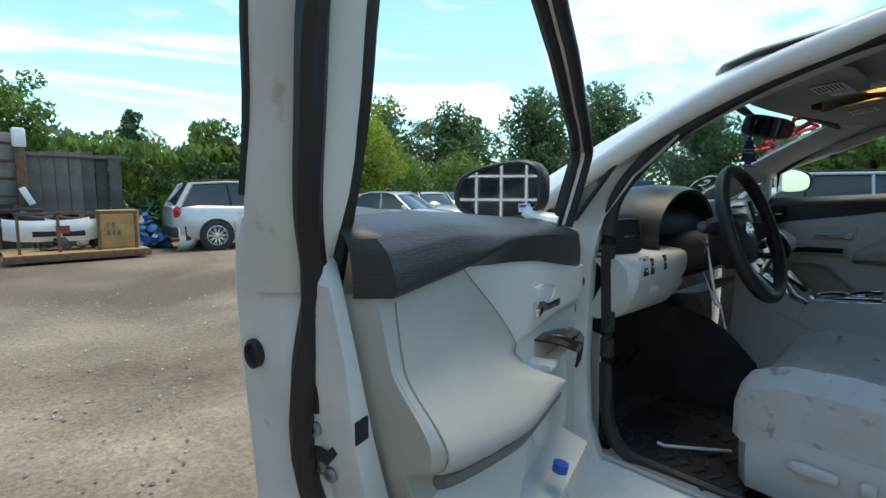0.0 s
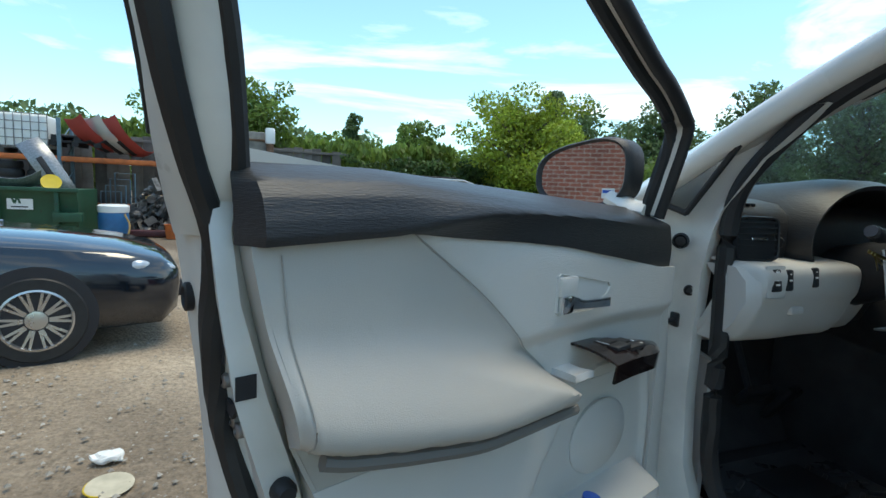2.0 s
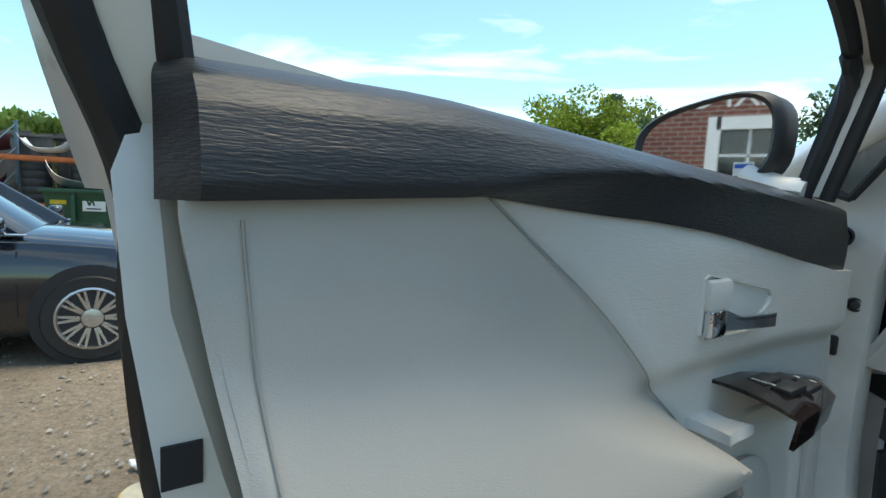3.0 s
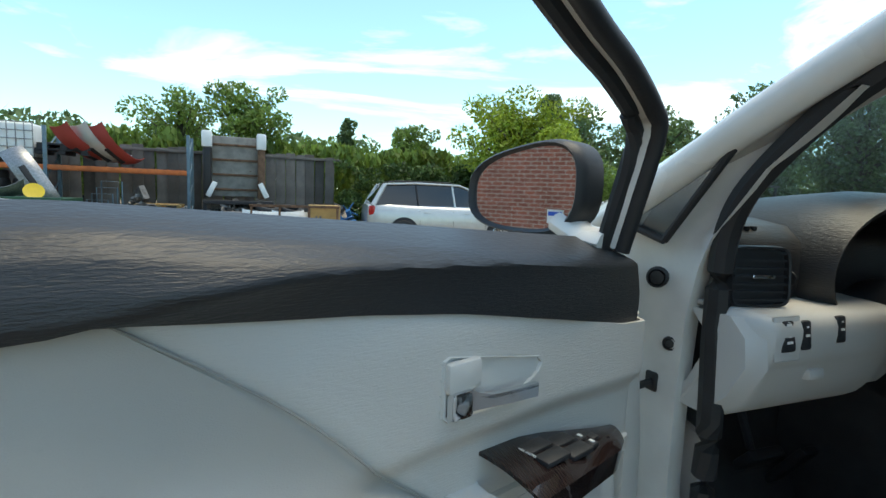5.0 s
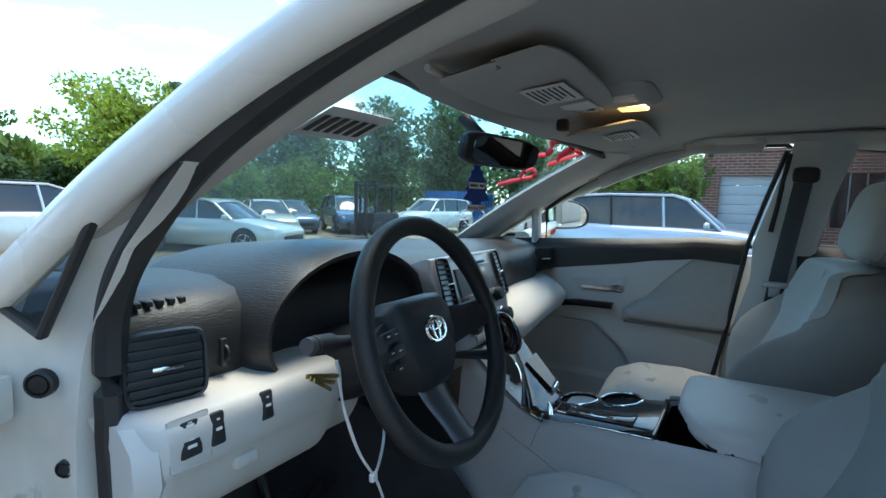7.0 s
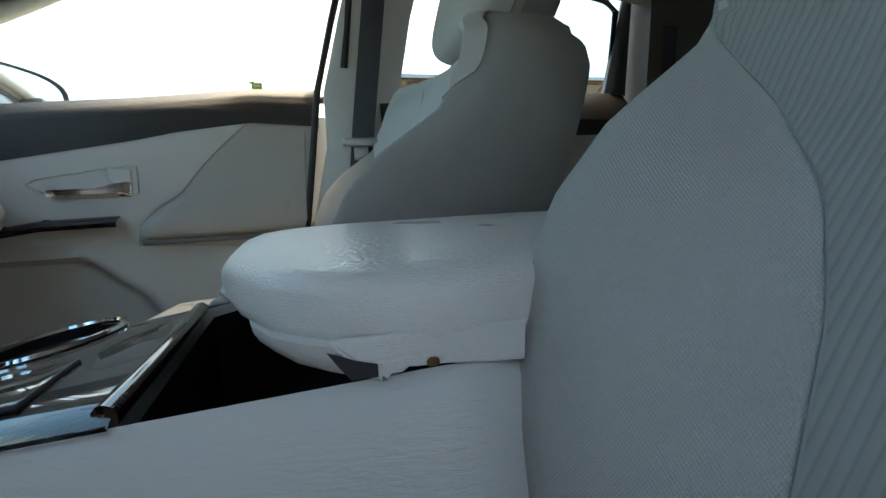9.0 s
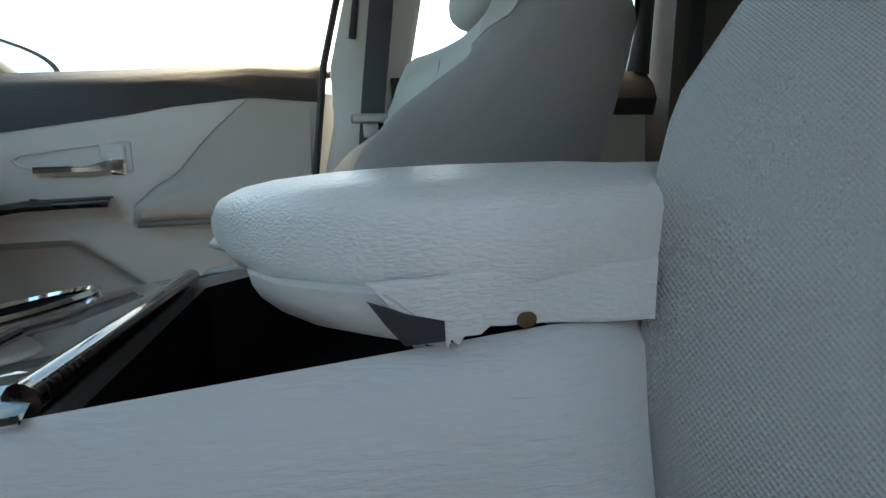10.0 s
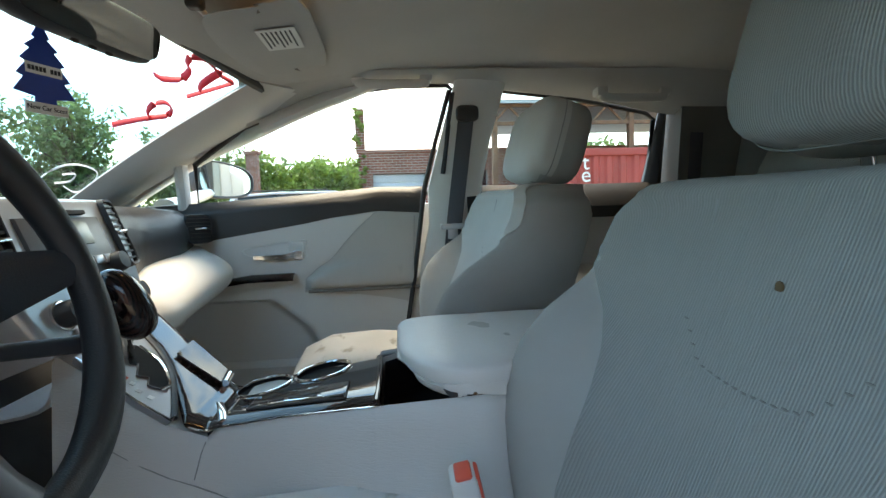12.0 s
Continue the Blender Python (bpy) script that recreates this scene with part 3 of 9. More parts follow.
# floor, tunnel, bulkhead
bm = B(); box(bm, -0.74, 0.74, -2.4, 0.72, 0.30, 0.425, 0.02)
part("floor_pan", bm, M["carpet"], car, "black carpeted floor")
bm = B(); solid_sheet(bm, [[(-0.74 + 0.185 * j, 0.42 + 0.10 * i + (0.02 if i == 0 else 0), 0.42 + 0.16 * i) for j in range(9)] for i in range(4)], 0.02)
part("bulkhead", bm, M["carpet"], car)
bm = B(); box(bm, -0.74, 0.74, -2.42, -1.75, 0.42, 0.95, 0.05)
part("boot_floor", bm, M["carpet"], car)

# sills
for s in (-1, 1):
    bm = B()
    prof = [(0.70, 0.42), (0.70, 0.455), (0.74, 0.47), (0.79, 0.462), (0.83, 0.44), (0.87, 0.39), (0.885, 0.30), (0.86, 0.16), (0.78, 0.14), (0.72, 0.2)]
    loft(bm, [[(s * x, y, z) for x, z in prof] for y in (-1.75, -1.0, -0.4, 0.1, 0.34)])
    part("sill", bm, M["paint"], car)
    bm = B()
    loft(bm, [[(s * x, y, z - 0.2) for x, z in [(0.80, 0.30), (0.90, 0.34), (0.915, 0.28), (0.88, 0.16), (0.80, 0.14)]] for y in (-1.75, -1.0, -0.4, 0.1, 0.42)])
    part("rocker_cladding", bm, M["black"], car)
bm = B(); box(bm, -0.775, -0.715, -0.62, 0.20, 0.466, 0.480, 0.006)
sill_plate = part("scuff_plate", bm, M["grey"], car, "grey plastic scuff plate")
bm = B(); box(bm, -0.772, -0.738, -0.50, 0.12, 0.478, 0.4835, 0.002)
part("badge_strip", bm, M["silver"], sill_plate)
for i in range(5):
    bm = B(); prism(bm, [(-0.010, -0.011), (0.010, -0.011), (0.010, -0.004), (-0.003, 0.011), (-0.010, 0.011)], 0.002, pose(-0.755, -0.40 + i * 0.09, 0.4832, 0, 0, 90))
    part("embossed_letter", bm, M["ink"], sill_plate)

# driver's front pillar with hinges, plugs, seal
bm = B()
cols = []
for z, yf, yr, xo, xi in ((0.36, 0.46, 0.18, -0.86, -0.757), (0.46, 0.46, 0.185, -0.855, -0.758), (0.56, 0.455, 0.225, -0.85, -0.758), (0.70, 0.45, 0.235, -0.845, -0.758), (0.85, 0.45, 0.235, -0.84, -0.758),
                          (0.98, 0.46, 0.23, -0.835, -0.757), (1.06, 0.48, 0.215, -0.825, -0.756), (1.10, 0.36, 0.20, -0.81, -0.755), (1.20, 0.215, 0.13, -0.785, -0.75), (1.29, 0.10, 0.035, -0.765, -0.742)):
    mid = (yf + yr) / 2
    yf, yr, mid = yf + 0.025, yr + 0.025, mid + 0.025
    cols.append([(xi, yr - 0.012, z), (xi - 0.03, yr - 0.014, z), (xo + 0.045, yr + 0.02, z), (xo + 0.035, mid - 0.02, z), (xo + 0.01, mid + 0.03, z), (xo, yf, z), (xi, yf, z)])
loft(bm, cols)
pillar = part("hinge_pillar", bm, M["dusty"], car, "dusty white painted hinge pillar")
for yy, zz, r in ((0.290, 1.033, 0.0165), (0.266, 0.931, 0.011), (0.32, 0.62, 0.012)):
    bm = B(); lathe(bm, [(0.2 * r, 0.008), (0.62 * r, 0.007), (0.7 * r, 0.003), (0.82 * r, 0.008), (r, 0.006), (r * 1.04, -0.004)], 18, facing((-0.800 if zz > 1 else -0.787, yy, zz), (-1.5, yy - 0.55, zz)))
    part("rubber_plug", bm, M["rubber"], pillar)
for zz in (1.005, 0.60):
    bm = B()
    box(bm, -0.03, 0.03, -0.035, 0.035, -0.03, 0.03, 0.008, pose(-0.845, 0.37, zz, 0, 0, 20))
    rod(bm, (-0.872, 0.385, zz - 0.035), (-0.872, 0.385, zz + 0.035), 0.011)
    box(bm, -0.05, 0.05, -0.008, 0.008, -0.022, 0.022, 0.005, pose(-0.905, 0.378, zz, 0, 0, 15))
    rod(bm, (-0.84, 0.31, zz + 0.012), (-0.84, 0.345, zz + 0.012), 0.009, 6)
    part("hinge", bm, M["dusty"], pillar)
bm = B(); rod(bm, (-0.785, 0.290, 0.862), (-0.85, 0.279, 0.858), 0.006, 8); box(bm, -0.80, -0.775, 0.277, 0.300, 0.846, 0.878, 0.004)
part("check_strap", bm, M["rubber"], pillar)
bm = B()
tube(bm, smooth_line([(-0.70, -1.2, 1.44), (-0.705, -0.7, 1.465), (-0.71, -0.35, 1.455), (-0.72, -0.15, 1.405), (-0.742, 0.04, 1.31), (-0.757, 0.150, 1.21), (-0.764, 0.200, 1.12), (-0.765, 0.206, 0.98),
                      (-0.765, 0.200, 0.83), (-0.765, 0.200, 0.70), (-0.762, 0.19, 0.57), (-0.755, 0.14, 0.495), (-0.742, 0.0, 0.478), (-0.74, -0.6, 0.476), (-0.74, -1.2, 0.48)], 6), 0.018, 8)
part("door_seal", bm, M["rubber"], car, "black rubber door seal")
bm = B()
prism(bm, [(-0.10, -0.20), (0.06, -0.20), (0.055, 0.12), (-0.06, 0.17), (-0.10, 0.16)], 0.02, axes((-0.735, 0.34, 0.62), (0, 1, 0), (0, 0, 1), (1, 0, 0)), 0.008)
part("kick_panel", bm, M["grey"], car)

# ---- doors ----
DD, DN = Vector((-0.9455, -0.3256, 0)), Vector((0.3256, -0.9455, 0))
DOOR_U = ([0.0, 0.06, 0.12, 0.235, 0.36, 0.508, 0.786, 0.955, 1.0, 1.05], [0.085, 0.135, 0.178, 0.280, 0.386, 0.500, 0.756, 0.932, 0.958, 0.990])


def driver_frame(u, v, z):
    """The open driver's door: u back from the hinge, v into the car, z up."""
    w = interp(*DOOR_U, u) - 0.022 * ease(0.0, -0.05, v) * ease(0.85, 0.95, u)
    return Vector((-0.786, 0.289, z + 0.014 * ease(0.75, 0.45, u) * ease(1.10, 1.0, z))) + DD * w + DN * v


def pass_frame(u, v, z):
    return Vector((0.745 - v, 0.43 - u, z + 0.025))


BELT = ([0.0, 0.10, 0.54, 0.80, 1.0], [1.085, 1.098, 1.122, 1.138, 1.135])
LINE = ([0.0, 0.05, 0.16, 0.40, 0.60, 0.785, 1.0], [0.985, 0.980, 0.984, 1.020, 1.050, 1.067, 1.056])


def seam(z):
    """Where the slanting seam runs that parts the front panel from the padded one."""
    return interp([0.80, 0.845, 0.90, 0.998, 1.07], [0.50, 0.505, 0.575, 0.695, 0.786], z) - 0.016 * math.sin(math.pi * min(1.0, max(0.0, (z - 0.90) / 0.17)))


def rear_end(z):
    return interp([0.34, 0.70, 0.79, 0.87, 0.93, 1.05, 1.14], [0.84, 0.865, 0.885, 0.908, 0.930, 0.955, 0.957], z)


def pad_end(z):
    """Rear end of the trim, where the pad overhangs the shell a little."""
    return interp([0.34, 0.70, 0.79, 0.87, 0.93, 1.05, 1.14], [0.84, 0.865, 0.892, 0.925, 0.935, 0.955, 0.957], z)


def pad_rim(z):
    return interp([0.85, 0.90, 1.05], [0.003, 0.012, 0.026], z)


def pad_low(u):
    return interp([0.50, 0.70, 0.82, 0.88, 0.92, 0.97], [0.822, 0.834, 0.848, 0.858, 0.872, 0.905], u)


def trim_v(u, z):
    """How far the lower trim stands in from the door's plane."""
    sm = seam(z)
    a = ease(sm, sm + interp([0.84, 0.87, 1.0], [0.025, 0.07, 0.30], z), u) * (1 - 0.34 * ease(0.70, 0.95, u)) * (1 - 0.22 * ease(pad_end(z) - 0.014, pad_end(z), u))
    zl, zp = interp(*LINE, u), pad_low(u)
    zt = zp + 0.03
    k = (zl - z) / max(zl - zt, 1e-3)
    if k < 1:
        return 0.032 + 0.082 * a * (0.28 * k ** 1.2 + 0.72 * ease(0.50, 1.06, k))
    if z > zp:
        q = (zt - z) / 0.03
        return 0.032 + 0.082 * a * (0.99 + 0.03 * math.sin(math.pi * q) - 0.10 * q ** 4)
    k = (zp - z) / 0.012
    return 0.036 + 0.066 * a * max(0.0, 1 - k) + 0.012 * ease(1, 12, k)


CUP = [(0.508, 0.988), (0.500, 0.991), (0.342, 0.969), (0.333, 0.962), (0.339, 0.953), (0.392, 0.929), (0.500, 0.931), (0.508, 0.937)]


def in_outline(u, z):
    """Whether a spot of the front panel lies in the handle's recess."""
    inside = False
    for (a, b), (c, d) in zip(CUP, CUP[1:] + CUP[:1]):
        if (b > z) != (d > z) and u < a + (c - a) * (z - b) / (d - b):
            inside = not inside
    return inside


def door_trim(F0, parent, driver):
    def F(u, v, z):
        if driver:
            # the front half stands a little further into the car
            return F0(u, v + 0.015 * ease(0.75, 0.50, u) * ease(-0.004, 0.02, v) * ease(0.885, 0.915, z) * ease(1.10, 1.0, z), z)
        return F0(u if u < 0.52 else 0.52 + (u - 0.52) * 0.75, v * 0.36, z + 0.008 + (0.020 - (pad_low(u) - 0.834)) * ease(0.95, 0.87, z))

    us = [0.095 + 0.873 * i / 44 for i in range(45)]
    # dark upper rail
    rows = []
    prof = ([0.0, 0.10, 0.22, 0.42, 0.70, 0.90, 1.0], [-0.031, -0.001, 0.022, 0.038, 0.046, 0.048, 0.044])
    for i in range(23):
        k = i / 22
        row = []
        for u in us:
            zb, zl = interp(*BELT, u), interp(*LINE, u)
            edge = ease(0.095, 0.112, u) * (1 - ease(0.955, 0.968, u) * 0.6)
            # a fold that runs back and down, with the lower wedge tucked under it
            kc = interp([0.10, 0.415, 0.565, 0.66, 0.73, 0.79, 1.0], [0.28, 0.33, 0.42, 0.54, 0.71, 1.0, 1.0], u)
            vc = interp(*prof, kc) + 0.016 * ease(0.82, 0.70, u)
            v = interp(*prof, k) + 0.016 * ease(0.82, 0.70, u) * ease(0.05, kc, k) if k <= kc else vc + (0.036 - vc) * ((k - kc) / (1 - kc)) ** 0.8
            row.append(F(u, v * edge - 0.02 * (1 - edge), zb + (zl - zb) * k))
        rows.append(row)
    bm = B(); solid_sheet(bm, rows, -0.006 if driver else 0.006)
    part("upper_trim", bm, M["dark"], parent, "charcoal soft upper door trim")
    # light panel, in two pieces that meet at the slanting seam
    for name, front in (("front_panel", True), ("rear_panel", False)):
        rows = []
        n = 48
        for i in range(n + 1):
            row = []
            for j in range(45):
                t = j / 44
                k = i / n
                u = 0
                ztop = 1.0
                for _ in range(3):
                    z = ztop + (0.80 - ztop) * k
                    sm = seam(z)
                    pe, rim = pad_end(z), pad_end(z) - pad_rim(z) - 0.016
                    u = 0.06 + (sm - 0.06) * t if front else (sm + (rim - sm) * t / 0.8 if t < 0.8 else rim + (pe - rim) * (t - 0.8) / 0.2)
                    ztop = interp(*LINE, u)
                z = ztop + (0.80 - ztop) * k
                v = trim_v(u, z)
                if front:
                    v += 0.010 * ease(0.30, 0.12, u) - 0.03 * ease(0.10, 0.06, u)
                    if t > 0.985:
                        v -= 0.003
                elif t < 0.01:
                    v -= 0.003
                row.append(F(u, v - 0.001 * i / n, z))
            if not front:
                row.append(F(rear_end(z) + 0.004, -0.02, z))
            rows.append(row)
        bm = B(); solid_sheet(bm, rows, -0.005 if driver else 0.005)
        if front:
            o = F(0, 0, 0.96)
            ud = (F0(1, 0, 0) - F0(0, 0, 0)).normalized()

            def along(d):
                return interp([q - DOOR_U[1][0] for q in DOOR_U[1]], DOOR_U[0], d) if driver else d
            bmesh.ops.delete(bm, geom=[f for f in bm.faces if in_outline(along((f.calc_center_median() - o).dot(ud)), f.calc_center_median().z - o.z + 0.96)], context="FACES")
        part(name, bm, M["wrinkled"] if front else M["doorpad"], parent, "" if front else "grubby light grey vinyl door pad")
    # lower panel
    rows = []
    for i in range(65):
        z = 0.805 - 0.47 * i / 64
        row = []
        for j in range(73):
            u = 0.06 + (pad_end(z) - 0.06) * j / 72
            hollow = (-0.032 if driver else -0.125) * ease(0.07, 0.10, u) * ease(interp([0.55, 0.70, 0.80], [0.62, 0.52, 0.40], z), interp([0.55, 0.70, 0.80], [0.58, 0.48, 0.36], z), u) * ease(0.79, 0.775, z)
            pocket = 0.075 * ease(0.10, 0.16, u) * ease(0.66, 0.56, u) * ease(0.60, 0.585, z)
            row.append(F(u, trim_v(u, z) + hollow + pocket - 0.03 * ease(0.10, 0.06, u), z))
        row.append(F(rear_end(z) + 0.004, -0.02, z))
        rows.append(row)
    bm = B(); solid_sheet(bm, rows, -0.005 if driver else 0.005)
    part("lower_panel", bm, M["grey"], parent)
    bm = B()
    us2 = [0.515 + (0.388 if driver else 0.43) * i / 22 for i in range(23)]
    tube(bm, [F(u, 0.094 - 0.028 * ease(0.70, 0.95, u), pad_low(u) - 0.012) for u in us2], 0.009 if driver else 0.005, 8, flat=(1.0, 1.0))
    part("pad_strip", bm, M["strip"], parent, "brown-grey strip under the armrest pad")
    bm = B(); tube(bm, [F(seam(z), trim_v(seam(z), z) + 0.0008, z) for z in [1.066 - 0.225 * i / 24 for i in range(25)]], 0.0010, 6)
    part("seam", bm, M["doorseam"], parent)
    bm = B(); tube(bm, [F(pad_end(z) - pad_rim(z), trim_v(pad_end(z) - pad_rim(z), z) + 0.0012, z) for z in [1.050 - 0.18 * i / 20 for i in range(21)]], 0.0010, 6)
    part("seam", bm, M["doorseam"], parent)
    if driver:
        # the panel's front end turns away to the hinge
        rows = []
        for i in range(33):
            z = 0.995 - 0.64 * i / 32
            w0, w1 = interp([0.34, 0.80, 0.93, 1.0], [0.142, 0.140, 0.150, 0.160], z), interp([0.36, 0.775, 1.0], [0.046, 0.056, 0.100], z)
            rows.append([Vector((-0.786, 0.289, z)) + DD * (w0 + (w1 - w0) * j / 6) + DN * (0.030 + 0.004 * math.sin(math.pi * j / 6) - 0.020 * (j / 6) ** 2) for j in range(7)])
        bm = B(); solid_sheet(bm, rows, 0.005)
        part("panel_return", bm, M["grey"], parent)
    # recessed speaker grille
    bm = B()
    c = F(0.27, trim_v(0.27, 0.68) - 0.030, 0.68)
    nrm = (F(0.3, 1, 0.69) - F(0.3, 0, 0.69))
    ax = (F(1, 0, 0.69) - F(0, 0, 0.69)).normalized()
    fm = axes(c, ax, nrm.cross(ax), nrm)
    lathe(bm, [(0.072, -0.01), (0.075, 0.0), (0.070, 0.004), (0.0, 0.006)], 28, fm @ Matrix.Diagonal((1.15, 0.9, 1, 1)))
    if driver:
        part("speaker_grille", bm, M["grey"], parent)
    else:
        bm.free()
    # armrest end: grab pocket, wood switch plate
    bm = B()
    rear, lift = (0.425, 0.012) if driver else (0.475, 0.0)
    rows = []
    for k in range(6):
        row = []
        for i in range(19):
            u = 0.15 + (rear - 0.15) * i / 18
            out = interp([0.115, 0.20, 0.35, 0.50, 0.56], [0.045, 0.080, 0.106, 0.116, 0.118], u)
            inn = interp([0.115, 0.20, 0.35, 0.455, 0.46, 0.56], [0.040, 0.045, 0.025, 0.030, 0.035, 0.035], u)
            z0 = interp([0.115, 0.20, 0.35, 0.46, 0.56], [0.822, 0.838, 0.858, 0.860, 0.857], u) + lift
            q = k / 5
            v = inn + (out - inn) * q
            row.append(F(u, v, z0 + 0.004 * math.sin(math.pi * q) - 0.010 * q))
        rows.append(row)
    for dz in (0.028 if driver else 0.004,):
        row = []
        for i in range(19):
            u = 0.15 + (rear - 0.15) * i / 18
            out = interp([0.115, 0.20, 0.35, 0.50, 0.56], [0.045, 0.080, 0.106, 0.116, 0.118], u)
            z0 = interp([0.115, 0.20, 0.35, 0.46, 0.56], [0.822, 0.838, 0.858, 0.860, 0.857], u) + lift
            row.append(F(u, out - 0.004, z0 - dz - 0.010))
        rows.append(row)
    solid_sheet(bm, rows, 0.004 if driver else -0.004)
    plate = part("switch_plate", bm, M["wood"], parent, "glossy dark wood switch plate")
    if driver:
        bm = B()
        solid_sheet(bm, [[F(0.424 + 0.060 * i / 4, 0.026 + 0.050 * j / 4, 0.834 - 0.010 * math.sin(math.pi * i / 4) * math.sin(math.pi * j / 4)) for i in range(5)] for j in range(5)], 0.010)
        part("pull_cup", bm, M["grey"], parent)
    cells = ((0.350, 0.056), (0.350, 0.080), (0.300, 0.056), (0.300, 0.080), (0.255, 0.058), (0.255, 0.074), (0.232, 0.062)) if driver else ((0.36, 0.065), (0.29, 0.06))
    for i, (u, v) in enumerate(cells):
        z0 = interp([0.115, 0.20, 0.35, 0.46, 0.56], [0.822, 0.838, 0.858, 0.860, 0.857], u) + lift
        bm = B()
        big = i < 4 and driver
        w, h = (0.019, 0.010) if big else (0.007, 0.006)
        fm = axes(F(u, v, z0 + 0.003), ax, nrm, (0, 0, 1))
        box(bm, -w, w, -h, h, -0.004, 0.003 if big else 0.0025, 0.002, fm)
        part("window_switch", bm, M["black"], plate)
    if driver:
        bm = B()
        for u, v in ((0.255, 0.058), (0.255, 0.074)):
            box(bm, -0.002, 0.002, -0.003, 0.003, 0.0, 0.001, 0, axes(F(u, v, interp([0.20, 0.35], [0.838, 0.858], u) + lift + 0.0055), ax, nrm, (0, 0, 1)))
        part("switch_marks", bm, M["white"], plate)
    # handle: cup, chrome lever
    bm = B()
    outl = CUP
    cu = sum(p[0] for p in outl) / 8; cz = sum(p[1] for p in outl) / 8
    rings = []
    for sc, dv in ((1.06, -0.0005), (1.03, 0.0030), (0.99, 0.0025), (0.95, -0.010), (0.86, -0.034), (0.4, -0.036)):
        rings.append([F(cu + (u - cu) * sc, 0.031 + (dv if driver else dv * 2.5), cz + (z - cz) * sc) for u, z in outl])
    loft(bm, rings)
    cup = part("handle_cup", bm, M["grey"], parent)
    bm = B()
    hz = 0.939
    rows = [[F(0.498 - 0.0068 * j, 0.034 + 0.010 * math.sin(1.4 * j / 20) , hz + 0.0040 * i - 0.004 * j / 20 * (1 if i < 4 else 0.2) - (0.009 * ease(2, 9, j) if i >= 4 else 0)) for j in range(21)] for i in range(6)]
    solid_sheet(bm, rows, 0.006 if driver else -0.006)
    box(bm, -0.014, 0.014, -0.007, 0.007, -0.015, 0.013, 0.005, axes(F(0.488, 0.036, 0.947), ax, nrm, (0, 0, 1)))
    part("handle_lever", bm, M["chrome"], cup, "chrome inside door handle")
    bm = B()
    fm = axes(F(0.482, 0.034, 0.972), ax, nrm, (0, 0, 1))
    box(bm, -0.021, 0.021, -0.006, 0.006, -0.015, 0.015, 0.005, fm)
    part("lock_button", bm, M["grey"], cup)


driver_door = part("driver_door", box(B(), -0.85, -0.83, 0.34, 0.36, 0.55, 0.56), M["dusty"], car, "open driver's door, white with grey trim")
pass_door = part("passenger_door", box(B(), 0.80, 0.82, 0.34, 0.36, 0.55, 0.56), M["paint"], car)
door_trim(driver_frame, driver_door, True)
door_trim(pass_frame, pass_door, False)

# driver's door shell: rear edge face, outer skin, window frame
F = driver_frame
def zc(u, z):
    """Keeps the shell below the window's lower edge."""
    return min(z, interp(*BELT, u) - 0.034)


bm = B()
secs = []
for z, v0, u1 in ((0.34, -0.13, 0.965), (0.50, -0.145, 0.97), (0.70, -0.15, 0.972), (0.80, -0.15, 0.982), (0.90, -0.148, 0.998), (1.00, -0.142, 1.02), (1.07, -0.13, 1.038), (1.11, -0.12, 1.048), (1.135, -0.11, 1.050), (1.146, -0.100, 1.044), (1.150, -0.088, 1.032)):
    d = rear_end(z) - 0.955
    secs.append([F(0.03, -0.05, zc(0.03, z)), F(0.04, -0.045, zc(0.04, z)), F(0.95 + d, -0.045, z), F(0.966 + d, interp([1.05, 1.12], [0.004, -0.040], z), z), F(1.0 + d, interp([1.05, 1.12], [0.004, -0.040], z), z), F(1.008 + d, -0.025, z), F(1.014 + d, -0.055, z), F(min(1.03 + d, u1 - 0.006), -0.07, z), F(u1 - 0.006, v0 + 0.02, z), F(u1, v0, z), F(u1 - 0.012, v0 - 0.012, z),
                 F(0.8, v0 - 0.016, zc(0.8, z)), F(0.4, v0 - 0.02, zc(0.4, z)), F(0.03, v0 - 0.01, zc(0.03, z))])
loft(bm, secs)
part("door_shell", bm, M["dusty"], driver_door, "dusty white painted door shell")
# window frame: rear upright, sloping top rail, front upright
post = [F(0.985, -0.078, 1.06) + DD * 0.022, F(1.022, -0.045, 1.22) + DD * 0.028 + DN * 0.026, F(1.030, -0.012, 1.34) + DD * 0.030 + DN * 0.030, F(1.005, 0.025, 1.44) + DD * 0.030 + DN * 0.030]
bm = B()
rings = []
for p, w in zip(smooth_line(post, 5), [0.72, 0.85, 0.95, 1.0, 1.0] + [0.97] * 5 + [0.9] * 9):
    rings.append([p + DD * x * w + DN * y * w for x, y in ((0.022, -0.040), (0.026, -0.016), (0.014, 0.012), (0.004, 0.030), (-0.016, 0.046), (-0.030, 0.046), (-0.034, 0.030), (-0.030, -0.032), (-0.010, -0.043))])
loft(bm, rings)
top = smooth_line([F(1.050, 0.052, 1.43), F(1.0, 0.066, 1.470), F(0.88, 0.078, 1.487), F(0.72, 0.098, 1.460), F(0.56, 0.092, 1.402), F(0.48, 0.087, 1.370), F(0.33, 0.072, 1.327), F(0.235, 0.062, 1.303), F(0.15, 0.052, 1.270), F(0.120, 0.047, 1.243), F(0.114, 0.025, 1.16), F(0.112, 0.006, 1.09)], 6)
tube(bm, top[4:], 0.015, 10, flat=(1.0, 1.15), up=DN)
part("window_frame", bm, M["dusty"], driver_door)
bm = B()
tube(bm, [p + DN * 0.014 - Vector((0, 0, 0.006)) for p in top[5:]], 0.0115, 10)
part("frame_seal", bm, M["rubber"], driver_door)
bm = B()
